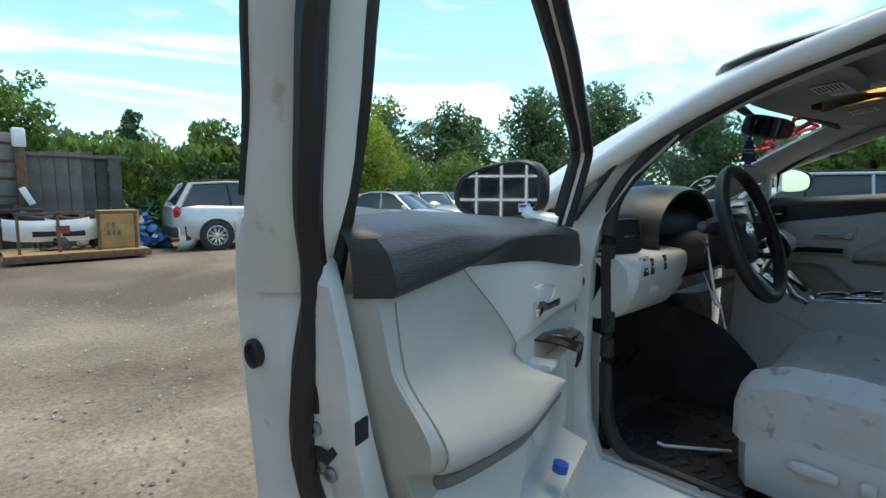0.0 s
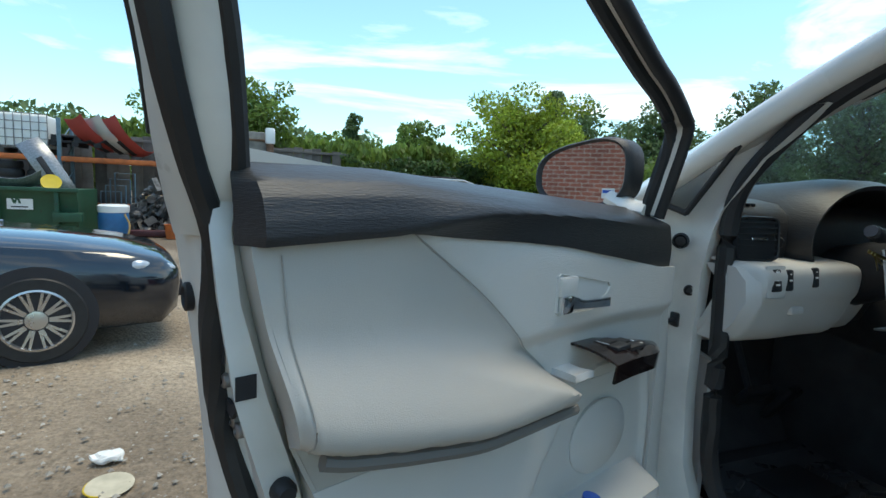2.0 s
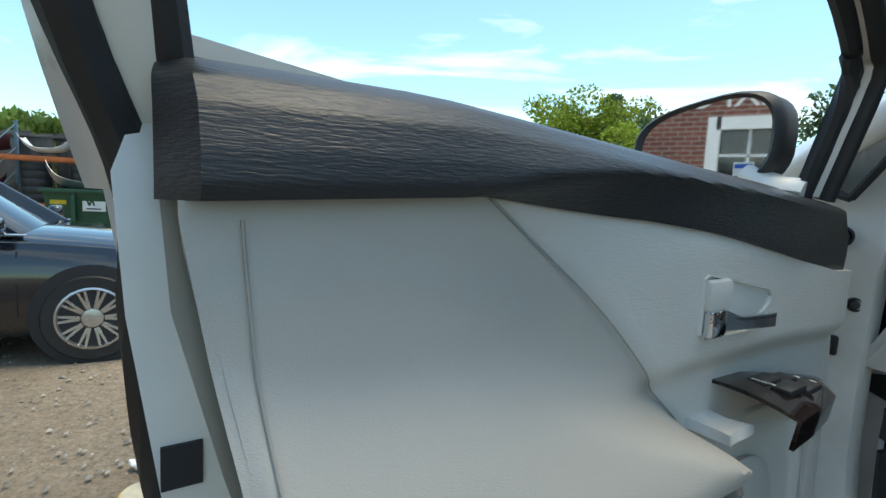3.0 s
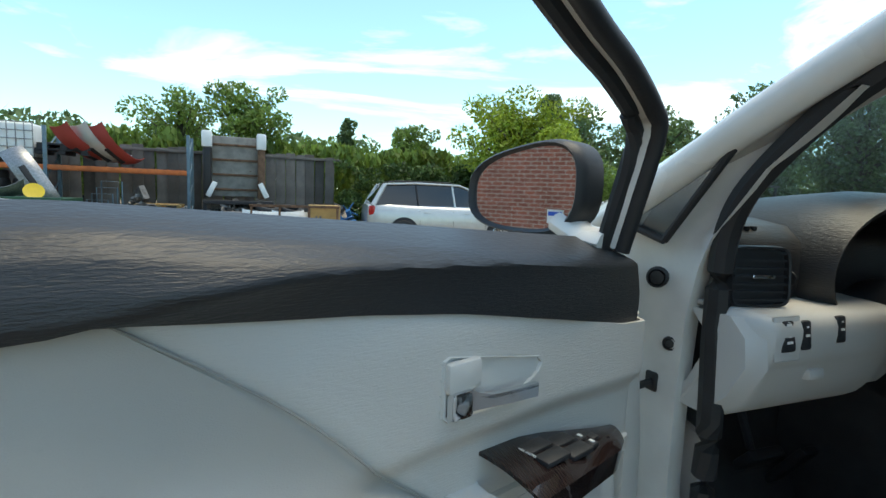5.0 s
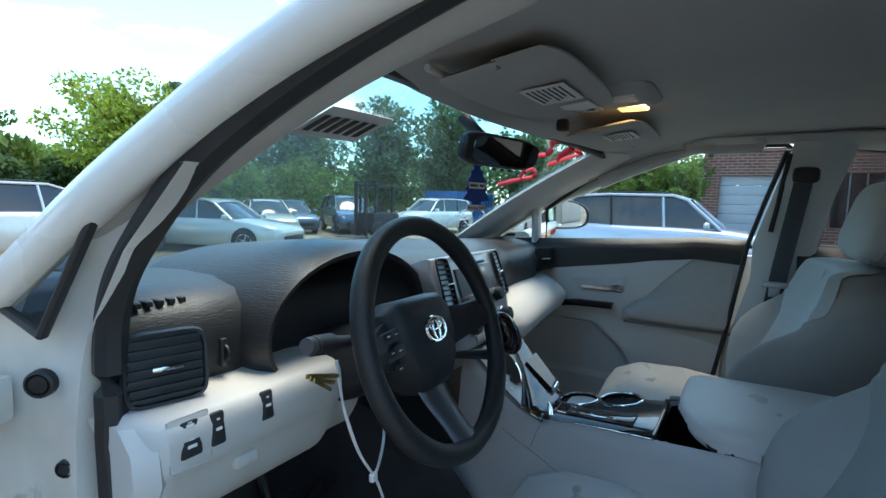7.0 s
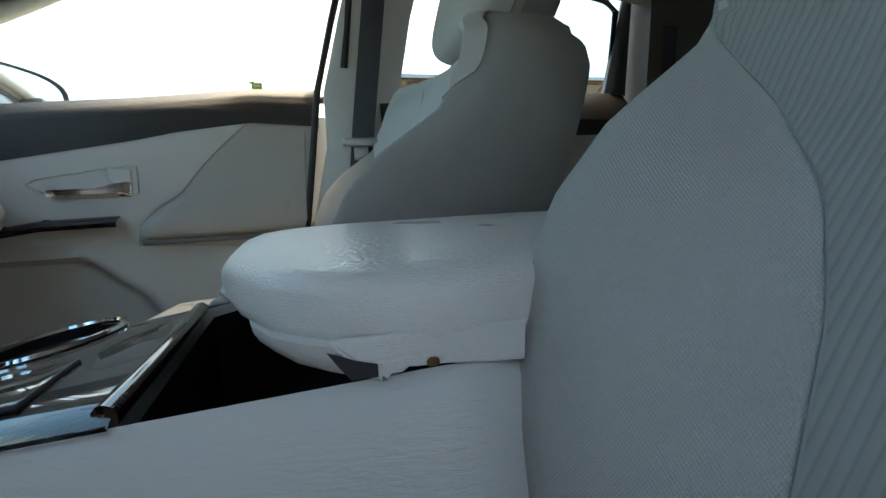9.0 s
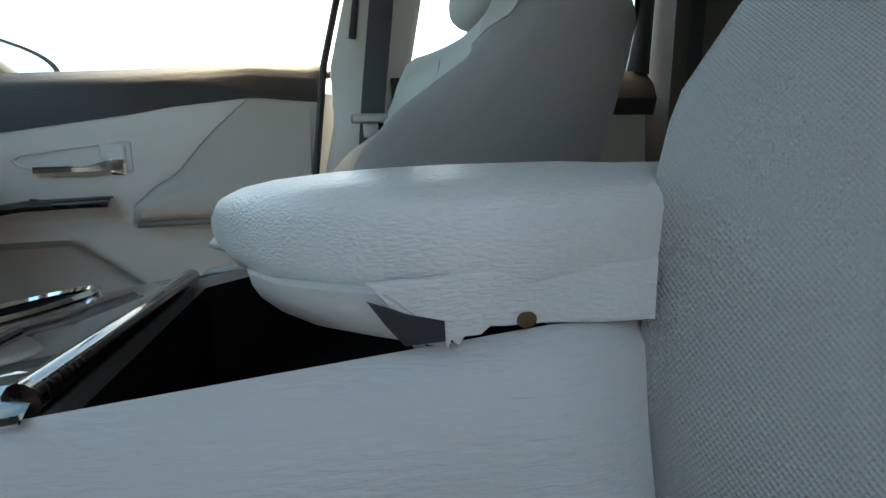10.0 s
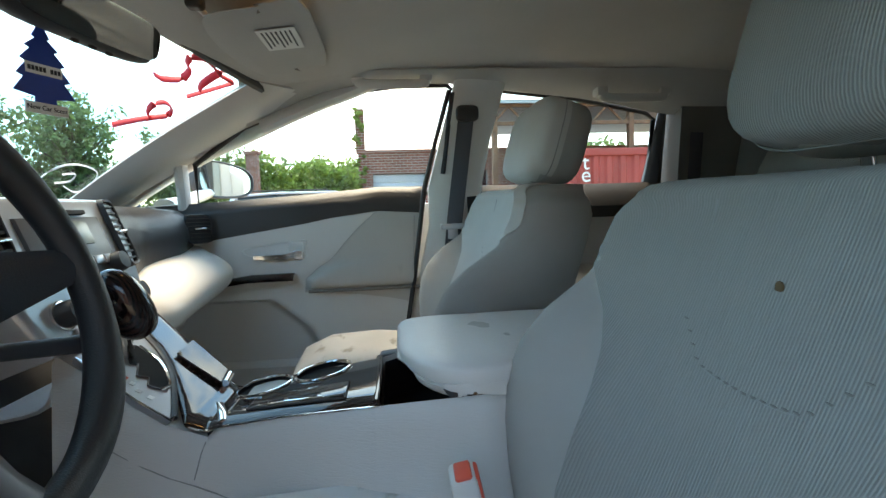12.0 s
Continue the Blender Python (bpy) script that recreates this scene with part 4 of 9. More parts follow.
tube(bm, [p - DD * 0.034 + DN * 0.040 for p in smooth_line(post, 5)], 0.0095, 8)
tube(bm, [p - Vector((0, 0, 0.016)) - DN * 0.010 + DD * (0.012 if p.z < 1.27 else 0) for p in top[7:]], 0.011, 8)
part("glass_run", bm, M["rubber"], driver_door)
bm = B()
tube(bm, [p + DD * 0.020 - DN * 0.043 for p in smooth_line(post, 5)[3:]], 0.005, 6)
tube(bm, [p - DN * 0.016 + Vector((0, 0, 0.004)) for p in top[5:]], 0.008, 8)
part("outer_trim", bm, M["rubber"], driver_door)
# weather strip down the rear edge of the door
bm = B()
tube(bm, smooth_line([p + DD * 0.017 + DN * 0.028 for p in post[:0:-1]] + [F(1.030, -0.020, 1.14), F(1.006, -0.040, 1.06), F(1.006, -0.060, 0.97), F(0.988, -0.074, 0.87), F(0.956, -0.064, 0.78), F(0.915, -0.035, 0.66), F(0.885, -0.01, 0.52), F(0.86, 0.0, 0.42), F(0.8, 0.0, 0.36)], 5), 0.0135, 8)
part("edge_seal", bm, M["rubber"], driver_door, "black rubber door edge seal")
bm = B()
tube(bm, [F(u, -0.026, interp(*BELT, u) - 0.013) for u in [0.09 + 0.91 * i / 12 for i in range(13)]], 0.008, 8)
part("belt_seal", bm, M["rubber"], driver_door)
# latch, bolts, grommet, label on the rear edge
def edge_pose(v, z):
    """On the door's rear edge face, z out of it."""
    d = rear_end(z) - 0.955
    return axes(F(1.010 + d + (0.020 if v < -0.06 else 0), v, z), DN, (0, 0, 1), DD)


bm = B(); prism(bm, [(-0.030, 0.006), (-0.012, -0.010), (0.008, -0.014), (0.026, 0.006), (0.026, 0.018), (0.006, 0.0), (-0.012, 0.004), (-0.030, 0.018)], 0.004, edge_pose(-0.052, 0.880) @ pose(0, 0, 0.005))
part("latch_slot", bm, M["ink"], driver_door)
for v, z in ((-0.058, 0.905), (-0.059, 0.858), (-0.046, 0.850)):
    bm = B(); lathe(bm, [(0.0085, -0.004), (0.0085, 0.003), (0.006, 0.005), (0.0035, 0.005), (0.003, 0.002), (0.0, 0.002)], 14, edge_pose(v, z) @ pose(0, 0, 0.005))
    part("latch_bolt", bm, M["steel"], driver_door)
bm = B(); lathe(bm, [(0.015, -0.004), (0.015, 0.004), (0.011, 0.006), (0.009, 0.001), (0.0, 0.001)], 18, edge_pose(-0.125, 0.985) @ Matrix.Diagonal((0.8, 1.1, 1, 1)))
part("grommet", bm, M["rubber"], driver_door)
bm = B(); box(bm, -0.010, 0.010, -0.042, 0.042, -0.001, 0.0015, 0, edge_pose(-0.058, 0.968))
lab = part("maker_label", bm, M["ink"], driver_door)
bm = B()
for i in range(8):
    box(bm, -0.004, 0.004, -0.0022, 0.0022, 0.0014, 0.0022, 0, edge_pose(-0.058, 0.968) @ pose(0, 0.012 - 0.0062 * i, 0))
lathe(bm, [(0.006, 0.0014), (0.006, 0.0022)], 12, edge_pose(-0.058, 1.000))
part("label_print", bm, M["paper"], lab)
# flat near-black plate in place of the shaded striker hole
bm = B(); prism(bm, [(-0.010, -0.012), (0.010, -0.012), (0.010, 0.012), (-0.010, 0.012)], 0.002, axes(F(0.951, 0.0045, 0.918), DD, (0, 0, 1), DN))
part("striker_slot", bm, M["ink"], driver_door)
bm = B(); lathe(bm, [(0.013, 0), (0.013, 0.012), (0.009, 0.018), (0, 0.018)], 14, axes(F(0.916, 0.0045, 0.80), DD, (0, 0, 1), DN))
part("bump_stop", bm, M["rubber"], driver_door)


def door_mirror(F, s, parent):
    """A door mirror: painted shell, black surround, glass, foot; the end towards the car is the taller one."""
    c = F(0.115, -0.125, 1.163) if s == 0 else Vector((1.072, 0.262, 1.222))
    g = 1.0 if s == 0 else 0.93
    ax = (F(1, 0, 0) - F(0, 0, 0)).normalized() if s == 0 else Vector((-0.66, -0.75, -0.05))
    nr = (F(0, 1, 0) - F(0, 0, 0)).normalized() if s == 0 else Vector((-0.75, 0.66, 0))
    z = Vector((0, 0, 1))
    fm = axes(c, nr, ax, z)

    def outline(k, rx, rz, n=36):
        pts = []
        for i in range(n):
            a = 2 * math.pi * i / n
            x = math.copysign(abs(math.cos(a)) ** 0.70, math.cos(a))
            y = math.copysign(abs(math.sin(a)) ** 0.70, math.sin(a))
            pts.append((-0.02 + k * rx * g * x, k * rz * g * y * (1 + 0.16 * x) + 0.008 * g * x))
        return pts

    def shell(rows):
        bm = B()
        loft(bm, [[fm @ Vector((x, yy, h)) for x, h in outline(k, 0.112, 0.066)] for yy, k in rows])
        return bm
    ho = part("mirror_housing", shell(((-0.085, 0.35), (-0.078, 0.62), (-0.060, 0.82), (-0.030, 0.96), (0.0, 1.0), (0.010, 1.0))), M["paint"] if s == 0 else M["black"], parent)
    part("mirror_surround", shell(((-0.03, 1.02), (0.008, 1.04), (0.022, 1.01), (0.027, 0.96), (0.020, 0.91), (0.010, 0.89), (0.008, 0.2))), M["black"], ho)
    bm = B()
    prism(bm, outline(0.895, 0.112, 0.066), 0.004, fm @ pose(0, 0.013, 0) @ axes((0, 0, 0), (1, 0, 0), (0, 0, 1), (0, 1, 0)))
    mg = part("mirror_glass", bm, M["mirror"], ho)
    if s == 0:
        bm = B(); box(bm, -0.014, 0.014, 0.0172, 0.0180, -0.010, 0.010, 0, fm @ pose(0.048, 0, -0.038))
        part("warning_sticker", bm, M["paper"], mg)
        bm = B(); box(bm, -0.012, 0.012, 0.0180, 0.0184, 0.001, 0.007, 0, fm @ pose(0.048, 0, -0.038))
        part("sticker_bar", bm, M["bluecap"], mg)
    bm = B()
    foot = c + nr * 0.13 - z * 0.07 if s == 0 else Vector((0.80, 0.33, 1.135))
    tube(bm, [c + nr * 0.05 - z * 0.045, (c + nr * 0.05 - z * 0.06).lerp(foot, 0.5), foot], [0.028, 0.026, 0.028], 10, flat=(1.2, 0.7))
    part("mirror_foot", bm, M["paint"], ho)


door_mirror(driver_frame, 0, driver_door)
door_mirror(pass_frame, 1, pass_door)
# passenger door: skin, window surround, glass
PW = [(0.22, 1.125), (0.215, 1.245), (0.07, 1.345), (-0.14, 1.425), (-0.37, 1.452), (-0.50, 1.452), (-0.535, 1.43), (-0.45, 1.15)]
RW = [(-0.60, 1.16), (-0.65, 1.435), (-0.88, 1.412), (-1.10, 1.372), (-1.13, 1.35), (-1.12, 1.15)]
def win_x(z):
    return 0.765 - 0.17 * (z - 1.12)


def window(poly, name, parent, frame_mat):
    bm = B()
    pts = [Vector((win_x(z), y, z)) for y, z in poly]
    vs = [bm.verts.new(p) for p in pts] + [bm.verts.new(p + Vector((0.004, 0, 0))) for p in pts]
    k = len(pts)
    bm.faces.new(vs[:k]); bm.faces.new(vs[k:][::-1])
    g = part(name, bm, M["glass"], parent)
    g.visible_shadow = False
    bm = B()
    tube(bm, pts, 0.008, 8, closed=True)
    part(name + "_seal", bm, frame_mat, parent)


window(PW, "door_glass", pass_door, M["rubber"])
bm = B(); solid_sheet(bm, [[(0.83 + 0.06 * math.sin(math.pi * i / 6) - 0.04 * i / 6, 0.46 - 0.93 * j / 8, 0.30 + 0.82 * i / 6) for j in range(9)] for i in range(7)], 0.01)
part("door_skin", bm, M["paint"], pass_door)

# passenger B-pillar trim, rear door, C-pillar
bm = B()
secs = []
for z, y0, y1, x in ((0.45, -0.36, -0.66, 0.735), (0.72, -0.37, -0.66, 0.735), (0.87, -0.38, -0.63, 0.725), (0.90, -0.40, -0.615, 0.715), (1.05, -0.435, -0.60, 0.71), (1.16, -0.435, -0.60, 0.70), (1.30, -0.472, -0.625, 0.67), (1.43, -0.508, -0.66, 0.64), (1.47, -0.515, -0.67, 0.62)):
    secs.append([(x + 0.05, y0 - 0.005, z), (x + 0.012, y0 - 0.005, z), (x, y0 - 0.02, z), (x - 0.004, (y0 + y1) / 2, z), (x, y1 + 0.02, z), (x + 0.012, y1 + 0.005, z), (x + 0.05, y1 + 0.005, z)])
loft(bm, secs)
bp = part("b_pillar_trim", bm, M["grey"], car, "grey centre pillar trim")
bm = B(); tube(bm, [(0.668, -0.503, 1.43), (0.700, -0.462, 1.29), (0.714, -0.427, 1.16), (0.720, -0.390, 0.90), (0.728, -0.362, 0.74), (0.735, -0.352, 0.48)], 0.007, 8)
part("pillar_seal", bm, M["rubber"], car)
bm = B(); tube(bm, [(0.655, -0.51, 1.42), (0.69, -0.48, 1.20)], 0.006, 8, flat=(1, 1.4))
part("belt_slot", bm, M["ink"], bp)
rear_door = part("rear_passenger_door", box(B(), 0.76, 0.80, -1.2, -0.50, 0.45, 1.13, 0.01), M["paint"], car)
bm = B()
solid_sheet(bm, [[(0.735 - 0.04 * math.sin(math.pi * min(1, i / 4)) + (0.02 if i > 4 else 0), -0.55 - 0.085 * j, 1.155 - 0.03 * i) for j in range(8)] for i in range(4)], -0.01)
part("upper_trim", bm, M["dark"], rear_door)
bm = B()
solid_sheet(bm, [[(0.735 - (0.05 if 0.80 < 1.065 - 0.05 * i < 0.90 else 0.0), -0.55 - 0.085 * j, 1.065 - 0.05 * i) for j in range(8)] for i in range(11)], -0.01)
part("rear_door_panel", bm, M["grey"], rear_door)
bm = B(); box(bm, 0.665, 0.70, -1.1, -0.65, 0.845, 0.865, 0.006)
part("arm_strip", bm, M["dark"], rear_door)
window(RW, "rear_door_glass", rear_door, M["rubber"])
bm = B()
loft(bm, [[(0.76, -1.17, z), (0.70 - 0.1 * (z - 1.1), -1.19, z), (0.69 - 0.1 * (z - 1.1), -1.36 - 0.1 * (z - 1.1), z), (0.76, -1.40, z)] for z in (0.5, 0.9, 1.12, 1.20, 1.30, 1.40, 1.46)])
# darker than the centre pillar, to stand for the dim rear cabin
part("c_pillar_trim", bm, M["strip"], car, "grey-brown rear pillar trim")
# third box is added in the quarter window's place to close a bright gap
for y0, y1, z0, z1 in ((-2.4, -1.38, 0.5, 1.15), (-2.4, -1.74, 1.10, 1.42), (-1.8, -1.36, 1.10, 1.47)):
    bm = B(); box(bm, 0.70, 0.76, y0, y1, z0, z1, 0.02)
    part("rear_side_trim", bm, M["liner"], car)
# driver's side behind the door opening: centre pillar, closed rear door
bm = B()
loft(bm, [[(-0.705 - dx, y0, z), (-0.79 - dx, y0, z), (-0.80 - dx, -0.76, z), (-0.705 - dx, -0.78, z)] for z, dx, y0 in ((0.45, 0.05, -0.60), (0.9, 0.05, -0.60), (1.15, 0.02, -0.61), (1.30, -0.015, -0.62), (1.47, -0.055, -0.62))])
part("b_pillar", bm, M["paint"], car)
bm = B(); box(bm, -0.84, -0.74, -2.4, -0.76, 0.3, 1.13, 0.03)
part("rear_side_panel", bm, M["paint"], car)
bm = B(); solid_sheet(bm, [[(-0.76 + 0.1 * i, -0.77 - 0.40 * j, 1.14 + 0.32 * i) for j in range(5)] for i in range(2)], 0.004)
rsg = part("rear_side_glass", bm, M["tint"], car)
# tyres
for s in (-1, 1):
    for y in (1.15, -1.62):
        bm = B(); lathe(bm, [(0.20, -0.10), (0.33, -0.11), (0.36, -0.08), (0.36, 0.08), (0.33, 0.11), (0.20, 0.10)], 28, pose(s * 0.80, y, GROUND + 0.36, 0, 90, 0))
        part("tyre", bm, M["rubber"], car)
bm = B(); box(bm, -0.72, 0.72, -2.3, 1.6, 0.05, 0.32, 0.03)
part("underbody", bm, M["rubber"], car)

# ---- dashboard ----
def dash_top(x):
    return 1.128 - 0.012 * abs(x) ** 2


DX = [-0.745 + 1.49 * i / 40 for i in range(41)]
def up_prof(x):
    """Dark upper dash from the windscreen foot to the joint above the light lower half."""
    zt = dash_top(x)
    yb = 0.62 + 0.28 * (1 - (x / 0.74) ** 2)
    g = math.exp(-((x + 0.02) / 0.20) ** 4)
    yf = interp([-0.75, -0.6, -0.5, -0.2, 0.0, 0.2, 0.45, 0.62, 0.75], [0.235, 0.215, 0.24, 0.20, 0.165, 0.18, 0.235, 0.215, 0.235], x)
    zj = interp([-0.75, -0.5, -0.3, 0.0, 0.18, 0.32, 0.50, 0.75], [1.0, 0.998, 0.99, 0.98, 0.956, 0.966, 0.992, 1.013], x)
    return [(yb, 1.095), (yb - 0.12, zt - 0.012), (0.42, zt), (yf + 0.10, zt), (yf + 0.035, zt - 0.010), (yf + 0.008, zt - 0.03), (yf, zt - 0.055), (yf - 0.002, (zt + zj) / 2 - 0.02), (yf + 0.004, zj), (yf + 0.05, zj - 0.01)]


bm = B(); solid_sheet(bm, [[(x, y, z) for y, z in up_prof(x)] for x in DX], 0.006)
part("dash_top", bm, M["dark"], car, "charcoal soft dashboard top")


def low_panel(x0, x1, name, mt, prof_of, label=""):
    xs = [x0 + (x1 - x0) * i / 40 for i in range(41)]
    bm = B(); solid_sheet(bm, [[(x, y, z) for y, z in prof_of(x)] for x in xs], 0.006)
    return part(name, bm, mt, car, label)


def knee(x):
    e = ease(-0.772, -0.745, x)
    r = ease(-0.42, -0.47, x)
    y0 = 0.20 - 0.065 * e * (0.6 + 0.4 * r)
    zj = 0.998 + 0.004 * r
    zb = interp([-0.75, -0.70, -0.6, -0.47, -0.36], [0.835, 0.825, 0.82, 0.835, 0.86], x)
    return [(p.y, p.z) for p in smooth_line([(0, y, z) for y, z in knee_line(y0, zj, zb)], 3)]


def knee_line(y0, zj, zb):
    return [(0.235, zj), (0.21, zj - 0.002), (y0 + 0.015, zj - 0.006), (y0, zj - 0.02), (y0 + 0.002, 0.945), (y0 + 0.012, 0.925), (y0 + 0.03, 0.88), (y0 + 0.06, 0.845), (y0 + 0.12, zb), (y0 + 0.24, zb - 0.03)]


kp = low_panel(-0.772, -0.36, "knee_panel", M["grey"], knee, "light grey lower dash with switches")
bm = B(); solid_sheet(bm, [[(x, 0.30 - 0.02 * i, 0.83 + 0.045 * i) for x in (-0.45, -0.37, -0.29, -0.21, -0.15)] for i in range(5)], 0.01)
part("column_surround", bm, M["black"], car)


def glove(x):
    e = ease(0.745, 0.66, x) * ease(0.16, 0.30, x)
    lo = interp([0.17, 0.32, 0.50, 0.75], [0.075, 0.064, 0.038, 0.017], x)
    return [(y, z - lo * ease(0.80, 0.95, z)) for y, z in ((0.235, 1.03), (0.215, 1.028), (0.20 - 0.040 * e, 1.015), (0.18 - 0.062 * e, 0.985), (0.18 - 0.066 * e, 0.955), (0.195 - 0.058 * e, 0.925), (0.235 - 0.04 * e, 0.87), (0.27 - 0.02 * e, 0.82), (0.30, 0.77), (0.42, 0.75))]


def glove_round(x):
    return [(p.y, p.z) for p in smooth_line([(0, y, z) for y, z in glove(x)], 4)]


gp = low_panel(0.17, 0.742, "glovebox", M["grey"], glove_round, "light grey glovebox")
bm = B(); tube(bm, [(x, glove(x)[4][0] - 0.003, glove(x)[4][1] + 0.002) for x in [0.24 + 0.47 * i / 12 for i in range(13)]] + [(0.716, glove(0.716)[q][0] - 0.002, glove(0.716)[q][1]) for q in (5, 6, 7)], 0.0022, 6)
part("glovebox_gap", bm, M["ink"], gp)
# knee panel details
def on_knee(x, z):
    pr = knee(x)
    zs = [p[1] for p in pr][::-1]; ys = [p[0] for p in pr][::-1]
    y = float(np.interp(z, zs, ys))
    return axes((x, y - 0.001, z), (1, 0, 0), (0, 0.12, 0.993), (0, -0.993, 0.12))


bm = B(); box(bm, -0.026, 0.026, -0.036, 0.026, -0.002, 0.0015, 0.003, on_knee(-0.717, 0.976))
sp = part("switch_panel", bm, M["grey"], kp)
for x, z, w, h in ((-0.717, 0.990, 0.012, 0.006), (-0.717, 0.966, 0.014, 0.014), (-0.682, 0.974, 0.010, 0.021), (-0.607, 0.978, 0.010, 0.020)):
    bm = B(); box(bm, -w, w, -h, h, -0.002, 0.006, 0.004, on_knee(x, z))
    part("dash_switch", bm, M["black"], sp)
    bm = B(); box(bm, -w * 0.4, w * 0.4, -0.0018, 0.0018, 0.0055, 0.0068, 0, on_knee(x, z)); box(bm, -w * 0.2, w * 0.2, h * 0.5, h * 0.62, 0.0055, 0.0066, 0, on_knee(x, z))
    part("switch_mark", bm, M["white"], sp)
for x in (-0.658, -0.632):
    bm = B(); box(bm, -0.012, 0.012, -0.019, 0.019, -0.002, 0.0015, 0.003, on_knee(x, 0.975))
    part("blank_cover", bm, M["grey"], sp)
bm = B(); box(bm, -0.018, 0.018, -0.009, 0.009, -0.004, 0.014, 0.005, on_knee(-0.632, 0.908))
part("bonnet_release", bm, M["grey"], kp)
bm = B(); tube(bm, [on_knee(x, z).translation for x, z in ((-0.69, 0.85), (-0.69, 0.915), (-0.52, 0.928), (-0.48, 0.928))], 0.0016, 6)
part("panel_gap", bm, M["ink"], kp)
bm = B()
loft(bm, [[(-0.775, y - 0.04, z), (-0.752, y - 0.055, z), (-0.741, y - 0.045, z), (-0.745, y + 0.03, z), (-0.775, y + 0.03, z)] for z, y in ((0.84, 0.25), (0.88, 0.21), (0.93, 0.185), (0.97, 0.19), (0.995, 0.215))])
part("side_bolster", bm, M["grey"], kp)


def vent(name, c, w, h, parent, yaw=0, pitch=0, n=7, mt=None):
    """An air outlet: bevelled frame, dark box, slats, a chrome tab."""
    m = Matrix.Translation(c) @ pose(0, 0, 0, pitch, 0, yaw)
    bm = B()
    rings = []
    for k, d in ((1.12, 0.004), (1.07, -0.005), (1.0, -0.004), (0.97, 0.035), (0.5, 0.036)):
        rings.append([m @ Vector((w * k * math.copysign(abs(math.cos(a)) ** 0.35, math.cos(a)), d, h * k * math.copysign(abs(math.sin(a)) ** 0.35, math.sin(a)))) for a in [2 * math.pi * (i + 0.5) / 24 for i in range(24)]])
    loft(bm, rings)
    fr = part(name, bm, mt or M["black"], parent)
    for i in range(n):
        z = -h * 0.84 + 2 * h * 0.84 * i / (n - 1)
        bm = B(); box(bm, -w * 0.95, w * 0.95, -0.003, 0.014, z - 0.0018, z + 0.0018, 0, m)
        part("vent_slat", bm, M["black"], fr)
    bm = B(); box(bm, -0.018, 0.018, -0.010, 0.0, -0.003, 0.003, 0.002, m)
    part("vent_tab", bm, M["chrome"], fr)
    return fr


vent("side_vent", (-0.712, 0.185, 1.049), 0.044, 0.041, car, yaw=-14, pitch=-6)
vent("side_vent", (0.688, 0.196, 1.066), 0.036, 0.036, car, yaw=-38, pitch=-6)
bm = B()
for i in range(6):
    box(bm, -0.730 + 0.015 * i, -0.722 + 0.015 * i, 0.245, 0.285, 1.112, 1.119, 0.001)
part("demist_grille", bm, M["ink"], car)
bm = B(); box(bm, -0.622, -0.612, 0.204, 0.214, 1.02, 1.06, 0.002); lathe(bm, [(0.012, -0.002), (0.012, 0.002)], 14, pose(-0.617, 0.206, 1.04, 0, 90, 0))
part("vent_wheel", bm, M["black"], car)

# instrument hood and dials
bm = B()
rings = []
for y, rx, rz, cz in ((0.52, 0.20, 0.07, 1.09), (0.38, 0.225, 0.115, 1.06), (0.27, 0.225, 0.135, 1.05), (0.19, 0.215, 0.135, 1.045), (0.165, 0.205, 0.125, 1.045), (0.17, 0.195, 0.115, 1.045), (0.24, 0.185, 0.105, 1.045), (0.30, 0.175, 0.095, 1.04)):
    rings.append([(-0.37 + rx * math.cos(a), y, cz + rz * math.sin(a)) for a in [math.radians(-25 + 230 * i / 30) for i in range(31)]])
loft(bm, rings, closed=False)
part("instrument_hood", bm, M["dark"], car, "charcoal instrument hood")
bm = B(); solid_sheet(bm, [[(-0.56 + 0.095 * j, 0.275 + 0.05 * i, 0.94 + 0.045 * i) for j in range(5)] for i in range(5)], 0.01)
ic = part("instrument_cluster", bm, M["ink"], car)
for x, r in ((-0.46, 0.05), (-0.36, 0.060), (-0.26, 0.045)):
    mm = axes((x, 0.365, 1.045), (1, 0, 0), (0, 0.66, 0.75), (0, -0.75, 0.66))
    bm = B(); lathe(bm, [(r, 0.004), (r, 0.012), (r * 0.93, 0.012), (r * 0.92, 0.004)], 32, mm)
    dl = part("dial_ring", bm, M["silver"], ic)
    for k in range(9):
        a = math.radians(215 - 31 * k)
        bm = B(); box(bm, -0.005, 0.005, -0.0008, 0.0008, 0.005, 0.0062, 0, mm @ pose(r * 0.8 * math.cos(a), r * 0.8 * math.sin(a), 0, 0, 0, math.degrees(a)))
        part("dial_mark", bm, M["white"], dl)
bm = B(); solid_sheet(bm, [[(-0.55 + 0.09 * j, 0.20 + 0.03 * i + 0.03 * math.sin(math.pi * j / 4), 0.945 + 0.04 * i) for j in range(5)] for i in range(5)], 0.003)
cv = part("cluster_cover", bm, M["glass"], ic); cv.visible_shadow = False

# ---- steering wheel ----
TILT_W = math.atan2(0.062, 0.174)
WX, WZ = Vector((1, 0, 0)), Vector((0, math.sin(TILT_W), math.cos(TILT_W)))
WN = Vector((0, -math.cos(TILT_W), math.sin(TILT_W)))
WM = axes((-0.388, -0.010, 1.052), WX, WZ, WN)
WH = WM @ pose(0, 0, -0.038)
bm = B()
n = 64
pts, rr = [], []
for i in range(n):
    a = 2 * math.pi * i / n
    pts.append(WM @ Vector((0.178 * math.cos(a), 0.178 * math.sin(a), 0)))
    rr.append(0.0158 + 0.002 * (abs(math.sin(2 * a)) ** 3))
tube(bm, pts, rr, 14, closed=True, up=WN)
